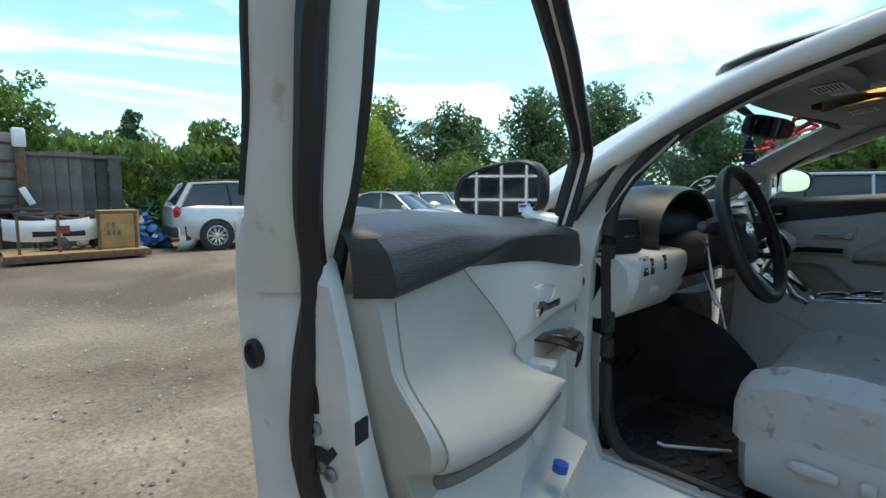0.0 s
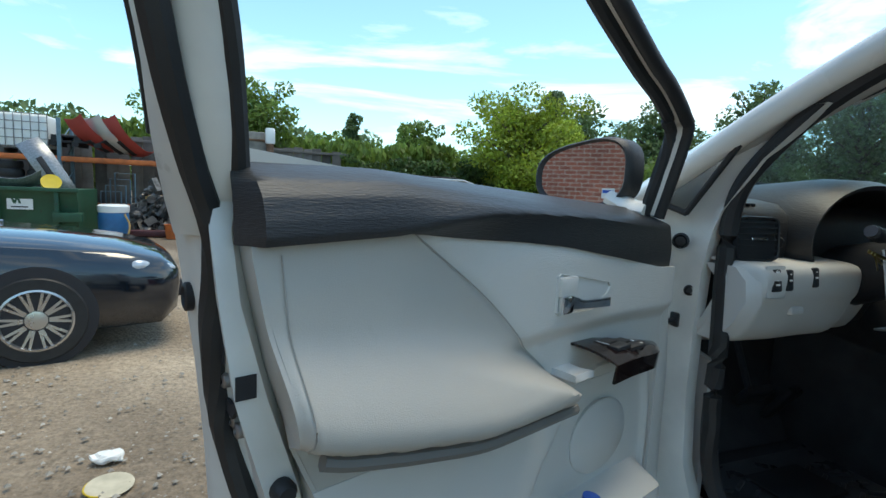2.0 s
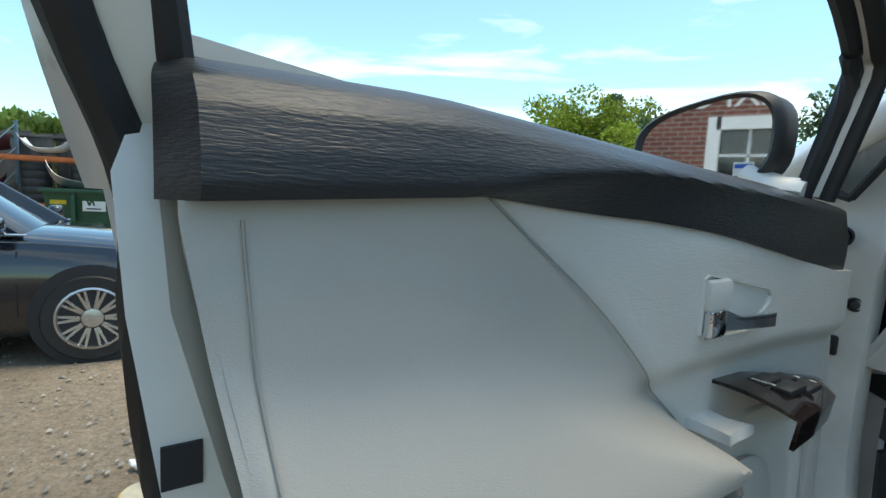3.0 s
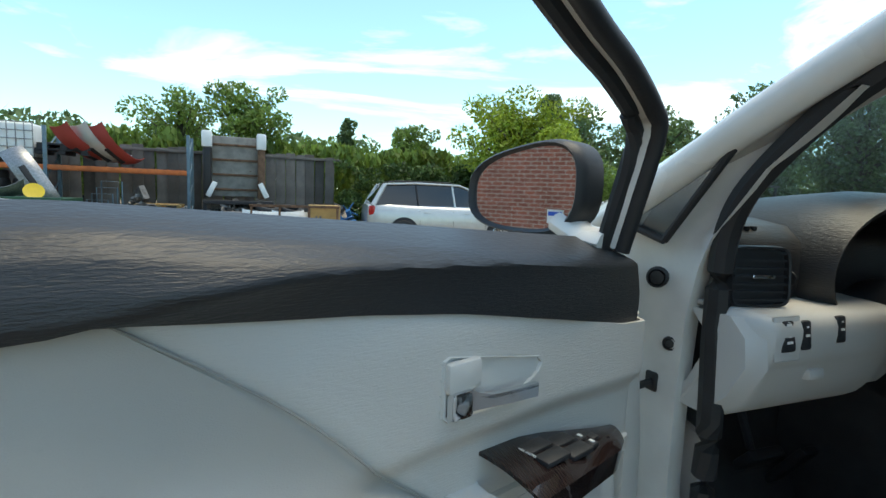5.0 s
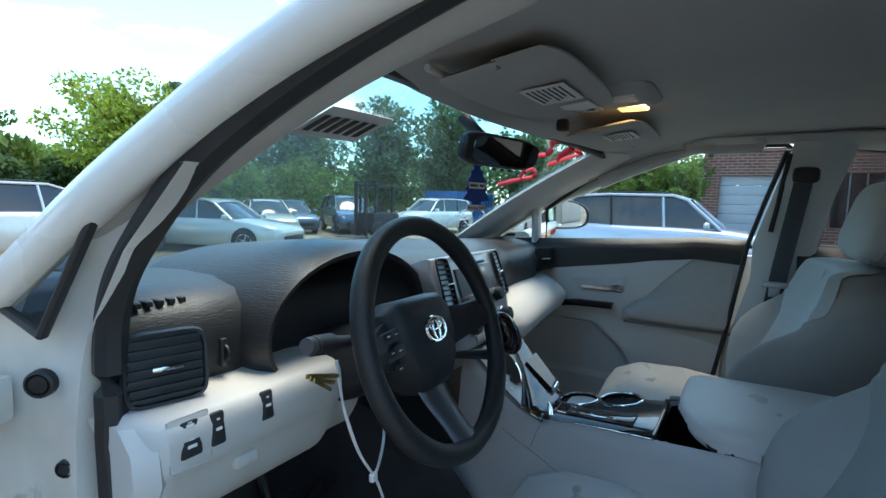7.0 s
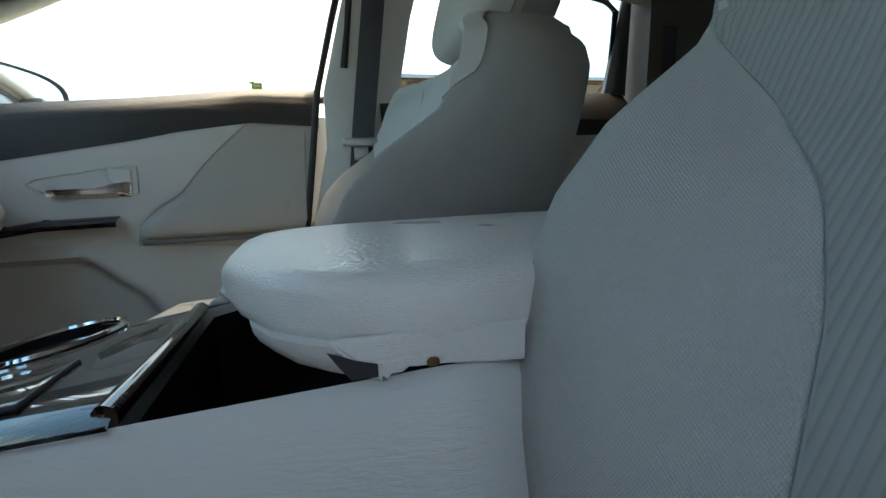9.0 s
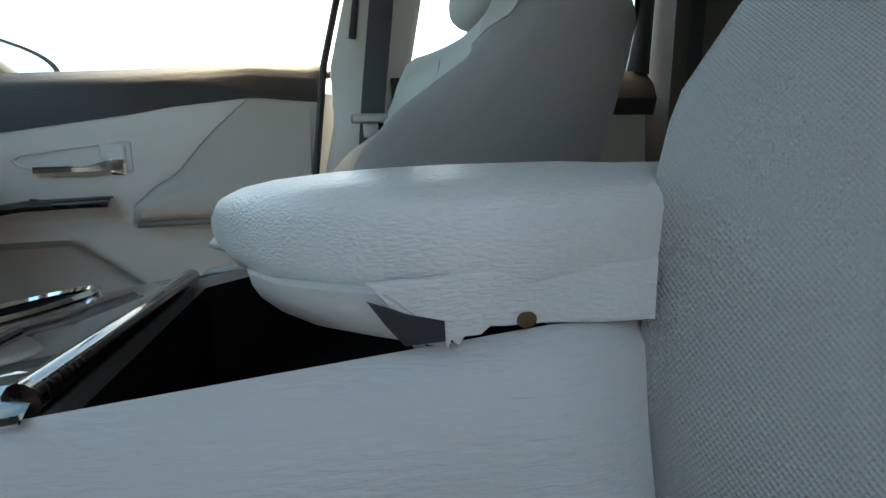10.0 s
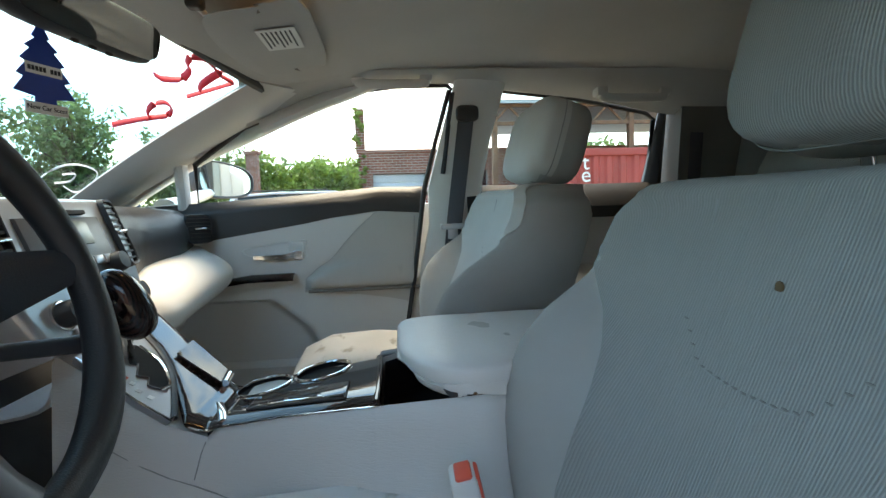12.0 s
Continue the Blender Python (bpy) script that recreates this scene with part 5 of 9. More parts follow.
wheel = part("steering_wheel", bm, M["wheelskin"], car, "black leather steering wheel, rim")
bm = B()
hub = [(-0.078, 0.050), (-0.060, 0.066), (0.060, 0.066), (0.078, 0.050), (0.080, 0.0), (0.060, -0.050), (0.032, -0.078), (-0.032, -0.078), (-0.060, -0.050), (-0.080, 0.0)]
rings = []
for k, d in ((1.0, -0.045), (1.05, -0.015), (1.0, 0.010), (0.86, 0.024), (0.5, 0.030), (0.1, 0.031)):
    rings.append([WH @ Vector((x * k, y * k, d)) for x, y in hub])
loft(bm, rings)
part("airbag_cover", bm, M["black"], wheel)
for s in (-1, 1):
    bm = B()
    rings = []
    for x, hh, d in ((0.062, 0.042, -0.046), (0.100, 0.034, -0.036), (0.138, 0.025, -0.018), (0.170, 0.018, -0.002)):
        rings.append([WM @ Vector((s * x, 0.004 + hh * math.sin(a), d + 0.012 * math.cos(a))) for a in [2 * math.pi * i / 10 for i in range(10)]])
    loft(bm, rings)
    part("spoke", bm, M["black"], wheel)
bm = B()
rings = []
for y, hw, d in ((-0.06, 0.040, -0.048), (-0.10, 0.034, -0.036), (-0.14, 0.027, -0.018), (-0.170, 0.030, -0.002)):
    rings.append([WM @ Vector((hw * math.cos(a), y, d + 0.012 * math.sin(a))) for a in [2 * math.pi * i / 10 for i in range(10)]])
loft(bm, rings)
part("lower_spoke", bm, M["silverdark"], wheel)
bm = B()
for i in range(2):
    box(bm, -0.019, 0.019, -0.009, 0.009, -0.004, 0.004, 0.003, WH @ pose(-0.100, 0.020 - 0.024 * i, 0.020, 0, -12, 8))
part("wheel_buttons", bm, M["silverdark"], wheel)
for x, y in ((-0.109, 0.022), (-0.091, 0.022), (-0.109, -0.002), (-0.091, -0.002), (-0.100, -0.026)):
    bm = B(); box(bm, -0.007, 0.007, -0.006, 0.006, 0.0, 0.0035, 0.002, WH @ pose(x, y, 0.022, 0, -12, 8))
    b = part("button", bm, M["black"], wheel)
    bm = B(); box(bm, -0.003, 0.003, -0.001, 0.001, 0.003, 0.0042, 0, WH @ pose(x, y, 0.022, 0, -12, 8))
    part("button_mark", bm, M["white"], wheel)
def oval(bm, cx, cy, rx, ry, r, d=0.033, nn=28):
    tube(bm, [WH @ Vector((cx + rx * math.cos(2 * math.pi * i / nn), cy + ry * math.sin(2 * math.pi * i / nn), d)) for i in range(nn)], r, 6, closed=True, up=WN)
bm = B(); oval(bm, 0, 0.010, 0.026, 0.019, 0.0028); oval(bm, 0, 0.016, 0.016, 0.007, 0.002); oval(bm, 0, 0.008, 0.008, 0.016, 0.002)
part("emblem", bm, M["chrome"], wheel, "chrome oval emblem")
bm = B()
loft(bm, [[WM @ Vector((r * math.cos(a), -0.01 + r * 0.9 * math.sin(a), d)) for a in [2 * math.pi * i / 16 for i in range(16)]] for r, d in ((0.055, -0.085), (0.062, -0.11), (0.07, -0.16), (0.08, -0.26))])
part("column_shroud", bm, M["black"], car)
bm = B(); tube(bm, [(-0.43, 0.06, 1.045), (-0.52, 0.055, 1.06), (-0.585, 0.045, 1.072)], [0.009, 0.008, 0.011], 10)
tube(bm, [(-0.575, 0.047, 1.07), (-0.618, 0.038, 1.078)], [0.014, 0.013], 12)
part("indicator_stalk", bm, M["black"], car)
bm = B(); tube(bm, [(-0.612, 0.039, 1.077), (-0.628, 0.036, 1.080)], [0.0132, 0.0105], 12)
part("stalk_tip", bm, M["silverdark"], car)
bm = B(); tube(bm, [(-0.31, 0.06, 1.045), (-0.22, 0.05, 1.055), (-0.16, 0.035, 1.06)], [0.009, 0.008, 0.012], 10)
part("wiper_stalk", bm, M["black"], car)
bm = B(); tube(bm, [(-0.28, 0.03, 0.985), (-0.22, 0.0, 0.975), (-0.19, -0.02, 0.972)], [0.008, 0.009, 0.012], 10)
part("cruise_stalk", bm, M["black"], car)

# ---- centre stack and console ----
SM = axes((0.033, 0.135, 1.048), (1, 0, 0), (0, 0.34, 0.94), (0, -0.94, 0.34))
def on_stack(x, y, d=0.0):
    return SM @ pose(x, y, d)


bm = B()
outl = [(-0.175, 0.095), (0.175, 0.095), (0.180, 0.05), (0.150, -0.06), (0.125, -0.125), (-0.125, -0.125), (-0.150, -0.06), (-0.180, 0.05)]
prism(bm, outl, 0.10, SM @ pose(0, 0, -0.10), 0.012, 3)
stack = part("radio_panel", bm, M["silver"], car, "silver centre stack with radio")
for s in (-1, 1):
    v = vent("centre_vent", tuple(on_stack(s * 0.140, 0.030, 0.002).translation), 0.020, 0.056, stack, yaw=s * 8, pitch=-20, n=9)
bm = B(); prism(bm, [(-0.09, -0.035), (0.09, -0.035), (0.092, 0.06), (-0.092, 0.06)], 0.006, SM, 0.003)
part("radio_face", bm, M["silverdark"], stack)
bm = B(); prism(bm, [(-0.04, 0.015), (0.05, 0.015), (0.05, 0.052), (-0.04, 0.052)], 0.008, SM, 0.001)
part("radio_display", bm, M["lcd"], stack)
bm = B(); prism(bm, [(-0.06, 0.064), (0.06, 0.064), (0.06, 0.07), (-0.06, 0.07)], 0.008, SM)
part("disc_slot", bm, M["ink"], stack)
for i in range(6):
    bm = B(); box(bm, -0.012, 0.012, -0.007, 0.007, 0.004, 0.010, 0.002, on_stack(-0.068 + 0.027 * i, -0.012))
    part("radio_button", bm, M["silver"], stack)
for i in range(5):
    bm = B(); box(bm, -0.014, 0.014, -0.008, 0.008, -0.002, 0.005, 0.002, on_stack(-0.062 + 0.031 * i, -0.108))
    part("climate_button", bm, M["silver"], stack)
for x, y, r in ((-0.078, -0.022, 0.017), (0.078, -0.022, 0.017), (-0.085, -0.078, 0.018), (0.095, -0.078, 0.018), (0.0, -0.075, 0.014)):
    bm = B(); lathe(bm, [(r, 0.0), (r, 0.016), (r * 0.85, 0.024), (r * 0.3, 0.025), (0.0, 0.025)], 20, on_stack(x, y))
    k = part("knob", bm, M["black"], stack)
    bm = B(); lathe(bm, [(r * 1.18, 0.0), (r * 1.18, 0.004), (r, 0.005)], 20, on_stack(x, y))
    part("knob_ring", bm, M["chrome"], k)

# console body, light sides: stations along y, left and right edge, height
BODY_Y = [-0.88, -0.52, -0.47, -0.44, -0.425, -0.302, -0.30, -0.189, -0.107, -0.088, -0.047, 0.0, 0.04, 0.12]
BODY_L = [-0.140, -0.140, -0.168, -0.190, -0.190, -0.1705, -0.170, -0.135, -0.121, -0.119, -0.117, -0.105, -0.087, -0.058]
BODY_R = [0.115, 0.115, 0.112, 0.105, 0.100, 0.040, 0.040, 0.042, 0.044, 0.046, 0.072, 0.112, 0.145, 0.205]
BODY_Z = [0.885, 0.883, 0.882, 0.881, 0.881, 0.868, 0.868, 0.850, 0.838, 0.823, 0.838, 0.862, 0.882, 0.922]


def side_x(y, z):
    """The console's left side, flaring out towards the floor."""
    return interp(BODY_Y, BODY_L, y) - interp([0.0, 0.012, 0.07, 0.22, 0.45], [0.0, 0.004, 0.012, 0.030, 0.055], interp(BODY_Y, BODY_Z, y) - z)


bm = B()
secs = []
for y in BODY_Y:
    xl, wr, zt = (interp(BODY_Y, k, y) for k in (BODY_L, BODY_R, BODY_Z))
    sh = max(wr + 0.02, 0.125)
    dip = 0.06 if -0.435 < y < -0.301 else 0.0
    secs.append([(side_x(y, z), y, z) for z in (0.42, 0.55, 0.66, zt - 0.13, zt - 0.07, zt - 0.03, zt - 0.010)] + [(xl + 0.006, y, zt), (xl + 0.020, y, zt - dip), (wr - 0.018, y, zt - dip), (wr - 0.006, y, zt), (wr + 0.003, y, zt - 0.010), (sh, y, zt - 0.055), (sh + 0.02, y, 0.70), (sh + 0.04, y, 0.42)])
loft(bm, secs)
console = part("centre_console", bm, M["greypad"], car, "light grey console with a creased side")
bm = B(); prism(bm, [(0.50, 0.40), (0.50, 0.80), (0.30, 0.765), (0.17, 0.745), (0.10, 0.70), (0.02, 0.62), (-0.06, 0.40)], 0.012, axes((-0.150, 0, 0), (0, 1, 0), (0, 0, 1), (-1, 0, 0)), 0.003)
carpet = part("tunnel_carpet", bm, M["carpet"], console, "black carpet beside the pedals")
bm = B(); tube(bm, [(side_x(y, z), y, z) for y, z in [(0.05 - 0.031 * i, 0.815 - 0.0115 * i) for i in range(11)]], 0.0009, 6)
crease = part("side_crease", bm, M["seam"], console)
bm = B(); tube(bm, [(side_x(y, z), y, z) for y, z in ((-0.088, 0.820), (-0.083, 0.808), (-0.078, 0.790), (-0.074, 0.776))], 0.0008, 6)
joint = part("side_joint", bm, M["seam"], console)


def slope_z(y):
    """Height of the console's top: a ramp to the stack, then level."""
    return 0.848 + 0.386 * max(0.0, y + 0.098) + 0.004 * math.exp(-((y + 0.10) / 0.03) ** 2)


# how the console narrows to the front and climbs to the rear, fitted to the camera's view: stations along y, its old
# and new edges, its rise
CON_Y = [-0.90, -0.60, -0.455, -0.333, -0.22, -0.14, -0.118, -0.095, -0.06, -0.03, 0.0, 0.10]
CON_L0 = [-0.119, -0.121, -0.127, -0.139, -0.176, -0.203, -0.203, -0.178, -0.10, -0.04, 0.0, 0.08]
CON_L1 = [-0.200, -0.198, -0.190, -0.168, -0.132, -0.118, -0.114, -0.114, -0.050, 0.003, 0.040, 0.105]
CON_R0 = [0.108, 0.105, 0.095, 0.070, 0.044, 0.012, 0.004, 0.004, 0.030, 0.056, 0.085, 0.20]
CON_R1 = [0.125, 0.120, 0.100, 0.030, 0.040, 0.044, 0.044, 0.058, 0.088, 0.113, 0.139, 0.215]
CON_UP = [0.040, 0.040, 0.039, 0.024, 0.005, -0.008, -0.018, -0.010, 0.000, 0.007, 0.013, 0.033]
CON_ON = [0.022, 0.022, 0.023, 0.028, 0.031, 0.033, 0.033, 0.034, 0.034, 0.034, 0.034, 0.034]


def con_warp(p):
    l0, l1, r0, r1 = (interp(CON_Y, k, p.y) for k in (CON_L0, CON_L1, CON_R0, CON_R1))
    f = (p.x - l0) / (r0 - l0)
    x = l1 + (r1 - l1) * f if 0 <= f <= 1 else (p.x + l1 - l0 if f < 0 else p.x + r1 - r0)
    return Vector((x, p.y + interp(CON_Y, CON_ON, p.y), p.z + interp(CON_Y, CON_UP, p.y) * ease(0.55, 0.80, p.z)))


WOOD_Y = [0.115, 0.10, 0.0, -0.03, -0.06, -0.095, -0.118, -0.14, -0.22, -0.333]
WOOD_L = [0.085, 0.080, 0.0, -0.040, -0.100, -0.178, -0.203, -0.203, -0.176, -0.139]
WOOD_R = [0.205, 0.200, 0.085, 0.056, 0.030, 0.004, 0.004, 0.012, 0.044, 0.070]
cup_c = ((-0.005, -0.133, 0.039), (0.006, -0.218, 0.040))


def wood_pt(f, y, dz=0.0):
    l, r = interp(WOOD_Y[::-1], WOOD_L[::-1], y), interp(WOOD_Y[::-1], WOOD_R[::-1], y)
    edge = 0.008 * (abs(2 * f - 1) ** 8)
    return Vector((l + (r - l) * f, y, slope_z(y) + 0.004 - edge + dz))


bm = B()
N, K = 120, 56
grid = [[bm.verts.new(con_warp(wood_pt(j / K, 0.115 - 0.448 * i / N))) for j in range(K + 1)] for i in range(N + 1)]
for i in range(N):
    for j in range(K):
        c = (grid[i][j].co + grid[i + 1][j + 1].co) / 2
        if any((c.x - cx) ** 2 + (c.y - cy) ** 2 < r ** 2 for cx, cy, r in cup_c):
            continue
        bm.faces.new((grid[i][j], grid[i][j + 1], grid[i + 1][j + 1], grid[i + 1][j]))
for v in [v for v in bm.verts if not v.link_faces]:
    bm.verts.remove(v)
wood_top = part("wood_top", bm, M["wood"], console, "glossy dark wood console top")
cups = []
for cx, cy, r in cup_c:
    # shallow disc, near black to stand for the shade in a deep cup
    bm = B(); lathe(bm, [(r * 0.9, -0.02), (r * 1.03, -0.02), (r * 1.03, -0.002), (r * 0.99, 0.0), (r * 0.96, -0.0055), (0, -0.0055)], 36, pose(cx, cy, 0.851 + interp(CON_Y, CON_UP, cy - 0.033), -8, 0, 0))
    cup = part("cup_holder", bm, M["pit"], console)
    bm = B(); tube(bm, [(cx + 1.02 * r * math.cos(2 * math.pi * i / 36), cy + 1.02 * r * math.sin(2 * math.pi * i / 36), 0.8525 + interp(CON_Y, CON_UP, cy - 0.033 + 1.02 * r * math.sin(2 * math.pi * i / 36))) for i in range(36)], 0.0022, 6, closed=True)
    cups += [cup, part("cup_rim", bm, M["chrome"], cup)]
# edge trims of the wood
bm = B(); tube(bm, [wood_pt(0.0, y, 0.001) for y in [-0.10 - 0.233 * i / 20 for i in range(21)]], 0.0014, 6)
part("chrome_edge", bm, M["chrome"], console)
bm = B(); tube(bm, [wood_pt(1.0, y, 0.001) for y in [-0.10 - 0.233 * i / 20 for i in range(21)]], 0.0014, 6)
part("chrome_edge", bm, M["chrome"], console)
LID = [(-0.160, -0.165), (-0.128, -0.292), (-0.062, -0.292), (-0.066, -0.280), (-0.100, -0.185), (-0.108, -0.168)]
bm = B(); prism(bm, LID, 0.0025, pose(0, 0, 0.8515), 0.001)
lidp = part("tray_lid", bm, M["wood"], console)
bm = B(); tube(bm, [(x, y, 0.8525) for x, y in LID] + [(LID[0][0], LID[0][1], 0.8525)], 0.0016, 6)
part("tray_lid_gap", bm, M["ink"], lidp)
bm = B(); box(bm, -0.026, 0.026, -0.008, 0.008, 0.0, 0.003, 0.002, pose(-0.128, -0.236, 0.8525, 0, 0, 104))
part("tray_latch", bm, M["chrome"], lidp)
bm = B(); box(bm, -0.020, 0.020, -0.004, 0.004, 0.002, 0.004, 0.001, pose(-0.128, -0.236, 0.8525, 0, 0, 104))
part("latch_slot", bm, M["ink"], lidp)
# thin dark plate painted for the shade of a coin pocket
bm = B(); prism(bm, [(-0.072, -0.068), (-0.064, -0.086), (-0.112, -0.102), (-0.113, -0.088)], 0.003, pose(0, 0, 0.8385, 4, -6, 0), 0.001)
cs = part("coin_slot", bm, M["ink"], console)
bm = B(); tube(bm, smooth_line([(-0.060, -0.086, 0.846), (-0.085, -0.097, 0.8455), (-0.110, -0.106, 0.842)], 5), 0.0036, 8, flat=(1.6, 0.7))
lip = part("slot_lip", bm, M["chrome"], cs)
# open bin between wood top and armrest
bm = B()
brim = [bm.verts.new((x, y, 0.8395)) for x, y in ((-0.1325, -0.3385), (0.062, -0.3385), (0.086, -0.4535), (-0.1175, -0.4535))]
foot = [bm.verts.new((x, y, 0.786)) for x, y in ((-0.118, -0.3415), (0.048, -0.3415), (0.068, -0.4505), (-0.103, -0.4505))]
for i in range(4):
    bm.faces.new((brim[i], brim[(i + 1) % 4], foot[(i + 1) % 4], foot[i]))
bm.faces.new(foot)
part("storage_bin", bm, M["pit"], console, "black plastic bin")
bm = B(); tube(bm, [(-0.133, -0.330, 0.8465), (-0.08, -0.331, 0.8470), (0.0, -0.331, 0.8470), (0.066, -0.330, 0.8465)], 0.0055, 12)
part("bin_edge", bm, M["wood"], console)
bm = B(); box(bm, 0.085, 0.112, -0.62, -0.33, 0.828, 0.846, 0.004)
part("bin_rail", bm, M["dark"], console)
bm = B(); box(bm, -0.110, -0.095, -0.350, -0.342, 0.815, 0.830, 0.002)
part("bin_catch", bm, M["steel"], console)
# shift plate on the ramp, left of the wood arm
def ramp_z(x, y):
    return 0.846 + 0.073 * (x + 0.112) + 0.52 * (y + 0.048)


def ramp(x, y, d=0.0):
    return Matrix.Translation((x, y, ramp_z(x, y))) @ axes((0, 0, 0), Vector((1, 0, 0.073)).normalized(), Vector((0, 0.887, 0.461)), Vector((-0.06, -0.461, 0.887)).normalized()) @ pose(0, 0, d)


PLATE_Y = [-0.048, -0.023, 0.0, 0.030, 0.060, 0.090]
PLATE_L = [-0.114, -0.108, -0.102, -0.089, -0.076, -0.064]
PLATE_R = [-0.112, -0.046, 0.001, 0.037, 0.063, 0.088]
bm = B()
rows = []
for i in range(31):
    y = 0.090 - 0.138 * i / 30
    l, r = interp(PLATE_Y, PLATE_L, y), interp(PLATE_Y, PLATE_R, y) - 0.006
    rows.append([(l + (r - l) * j / 12, y, ramp_z(l + (r - l) * j / 12, y) + 0.0015) for j in range(13)])
solid_sheet(bm, rows, 0.010)
plate = part("shift_plate", bm, M["silver"], console, "silver shift gate plate")
bm = B(); tube(bm, smooth_line([(x, y, ramp_z(x, y) + 0.003) for x, y in ((-0.110, -0.048), (-0.080, -0.037), (-0.048, -0.024), (-0.022, -0.012), (0.0, 0.0), (0.036, 0.030), (0.062, 0.060), (0.087, 0.092))], 4), 0.0045, 8, flat=(1.0, 0.7))
part("plate_edge", bm, M["black"], plate)
bm = B(); tube(bm, [(interp(PLATE_Y, PLATE_L, y), y, ramp_z(interp(PLATE_Y, PLATE_L, y), y) + 0.001) for y in [0.088 - 0.135 * i / 12 for i in range(13)]], 0.0016, 6)
part("plate_rim", bm, M["chrome"], plate)
GATE = [(0.022, 0.067), (-0.004, 0.078), (-0.022, 0.064), (-0.012, 0.052), (-0.030, 0.040), (-0.024, 0.033), (-0.052, 0.022), (-0.046, 0.010), (-0.064, 0.003), (-0.061, -0.012), (-0.046, -0.016), (-0.032, -0.010), (-0.012, 0.002), (0.004, 0.016), (0.016, 0.034), (0.024, 0.052)]
# flat shape on the plate, its blackness stands for the shaded opening
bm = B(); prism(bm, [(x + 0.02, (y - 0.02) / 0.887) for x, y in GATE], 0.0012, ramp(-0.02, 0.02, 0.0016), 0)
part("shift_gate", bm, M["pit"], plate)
bm = B(); tube(bm, smooth_line([ramp(x, y, 0.003).translation for x, y in GATE[9:]], 3), 0.0024, 8)
part("gate_rim", bm, M["chrome"], plate)
bm = B(); tube(bm, [ramp(x, y, 0.003).translation for x, y in GATE[2:10]], 0.0012, 6)
part("gate_step", bm, M["silverdark"], plate)
for i, (x, y, c) in enumerate(((-0.040, 0.050, "P"), (-0.066, 0.030, "R"), (-0.072, 0.018, "N"), (-0.082, 0.006, "D"), (-0.086, -0.010, "S"))):
    bm = B(); box(bm, -0.004, 0.004, -0.0035, 0.0035, 0, 0.0008, 0, ramp(x, y, 0.0017))
    part("gate_mark", bm, M["orange"] if c == "R" else M["white"], plate)
bm = B(); tube(bm, [(-0.005, 0.055, 0.905), (-0.050, 0.032, 0.938), (-0.100, 0.008, 0.970)], [0.011, 0.009, 0.012], 12)
lever = part("shift_lever", bm, M["chrome"], console)
bm = B(); lump(bm, (0, 0, 0), (0.024, 0.028, 0.046), (0.9, 0.85), 20, 14, Matrix.Translation((-0.136, -0.013, 1.000)) @ pose(0, 0, 0, -24, -14, 0))
knob = part("shift_knob", bm, M["wood"], console, "glossy black shift knob")
# ash lid on the arm
ASH = [(0.041, 0.006), (0.104, 0.006), (0.056, -0.062), (0.012, -0.066)]
bm = B(); loft(bm, [[(x, y, ramp_z(x, y) + d) for x, y in ASH] for d in (-0.004, 0.0075)])
ash = part("ash_lid", bm, M["wood"], console)
bm = B(); tube(bm, [(x, y, ramp_z(x, y) + 0.0062) for x, y in ASH + ASH[:1]], 0.0012, 6)
part("lid_gap", bm, M["ink"], ash)
bm = B(); rod(bm, (0.016, -0.070, 0.849), (0.050, -0.067, 0.852), 0.0055, 10)
part("lid_bar", bm, M["chrome"], ash)
# armrest: a padded lid with an undercut nose, its cover torn along the lower edge
bm = B()
rings = []
for y, z0, z1, xl, xr in ((-0.331, 0.903, 0.907, -0.055, 0.050), (-0.333, 0.900, 0.911, -0.075, 0.075), (-0.338, 0.896, 0.9155, -0.100, 0.088), (-0.347, 0.891, 0.9185, -0.128, 0.097), (-0.360, 0.888, 0.9205, -0.154, 0.102), (-0.382, 0.885, 0.9220, -0.179, 0.106), (-0.398, 0.8825, 0.9226, -0.184, 0.107),
                         (-0.42, 0.8800, 0.9230, -0.187, 0.108), (-0.455, 0.8800, 0.9230, -0.186, 0.108), (-0.50, 0.8800, 0.9230, -0.150, 0.109), (-0.56, 0.8800, 0.9230, -0.138, 0.109), (-0.66, 0.886, 0.9220, -0.138, 0.108), (-0.76, 0.887, 0.9190, -0.136, 0.104), (-0.78, 0.890, 0.912, -0.120, 0.09)):
    cx0, cz0, w, h = (xl + xr) / 2, (z0 + z1) / 2, (xr - xl) / 2, (z1 - z0) / 2
    ring = []
    for i in range(56):
        a = 2 * math.pi * i / 56
        ca, sa = math.cos(a), math.sin(a)
        x = cx0 + w * math.copysign(abs(ca) ** 0.36, ca)
        # a soft crown on the top, a flat underside, a faint dent along the side
        z = cz0 + h * math.copysign(abs(sa) ** 0.52, sa) + 0.0025 * (1 - ((x - cx0) / w) ** 2) * (sa > 0)
        ring.append((x + 0.0018 * noise.noise((y * 25, z * 40, 2)) * (ca < -0.3), y, z))
    rings.append(ring)
loft(bm, rings)
arm = part("armrest", bm, M["armvinyl"], console, "torn light grey vinyl armrest lid")
LATCH = ((-0.112, 0.8985), (-0.118, 0.9050), (-0.106, 0.9135), (-0.085, 0.9160), (-0.050, 0.9165), (-0.016, 0.9150), (-0.006, 0.9080), (-0.022, 0.9010), (-0.070, 0.8970))


def latch_y(x, z):
    return -0.3305 - 0.020 * max(0.0, (z - 0.909) / 0.010) ** 1.6 - 0.020 * max(0.0, (-x - 0.075) / 0.05) ** 1.5


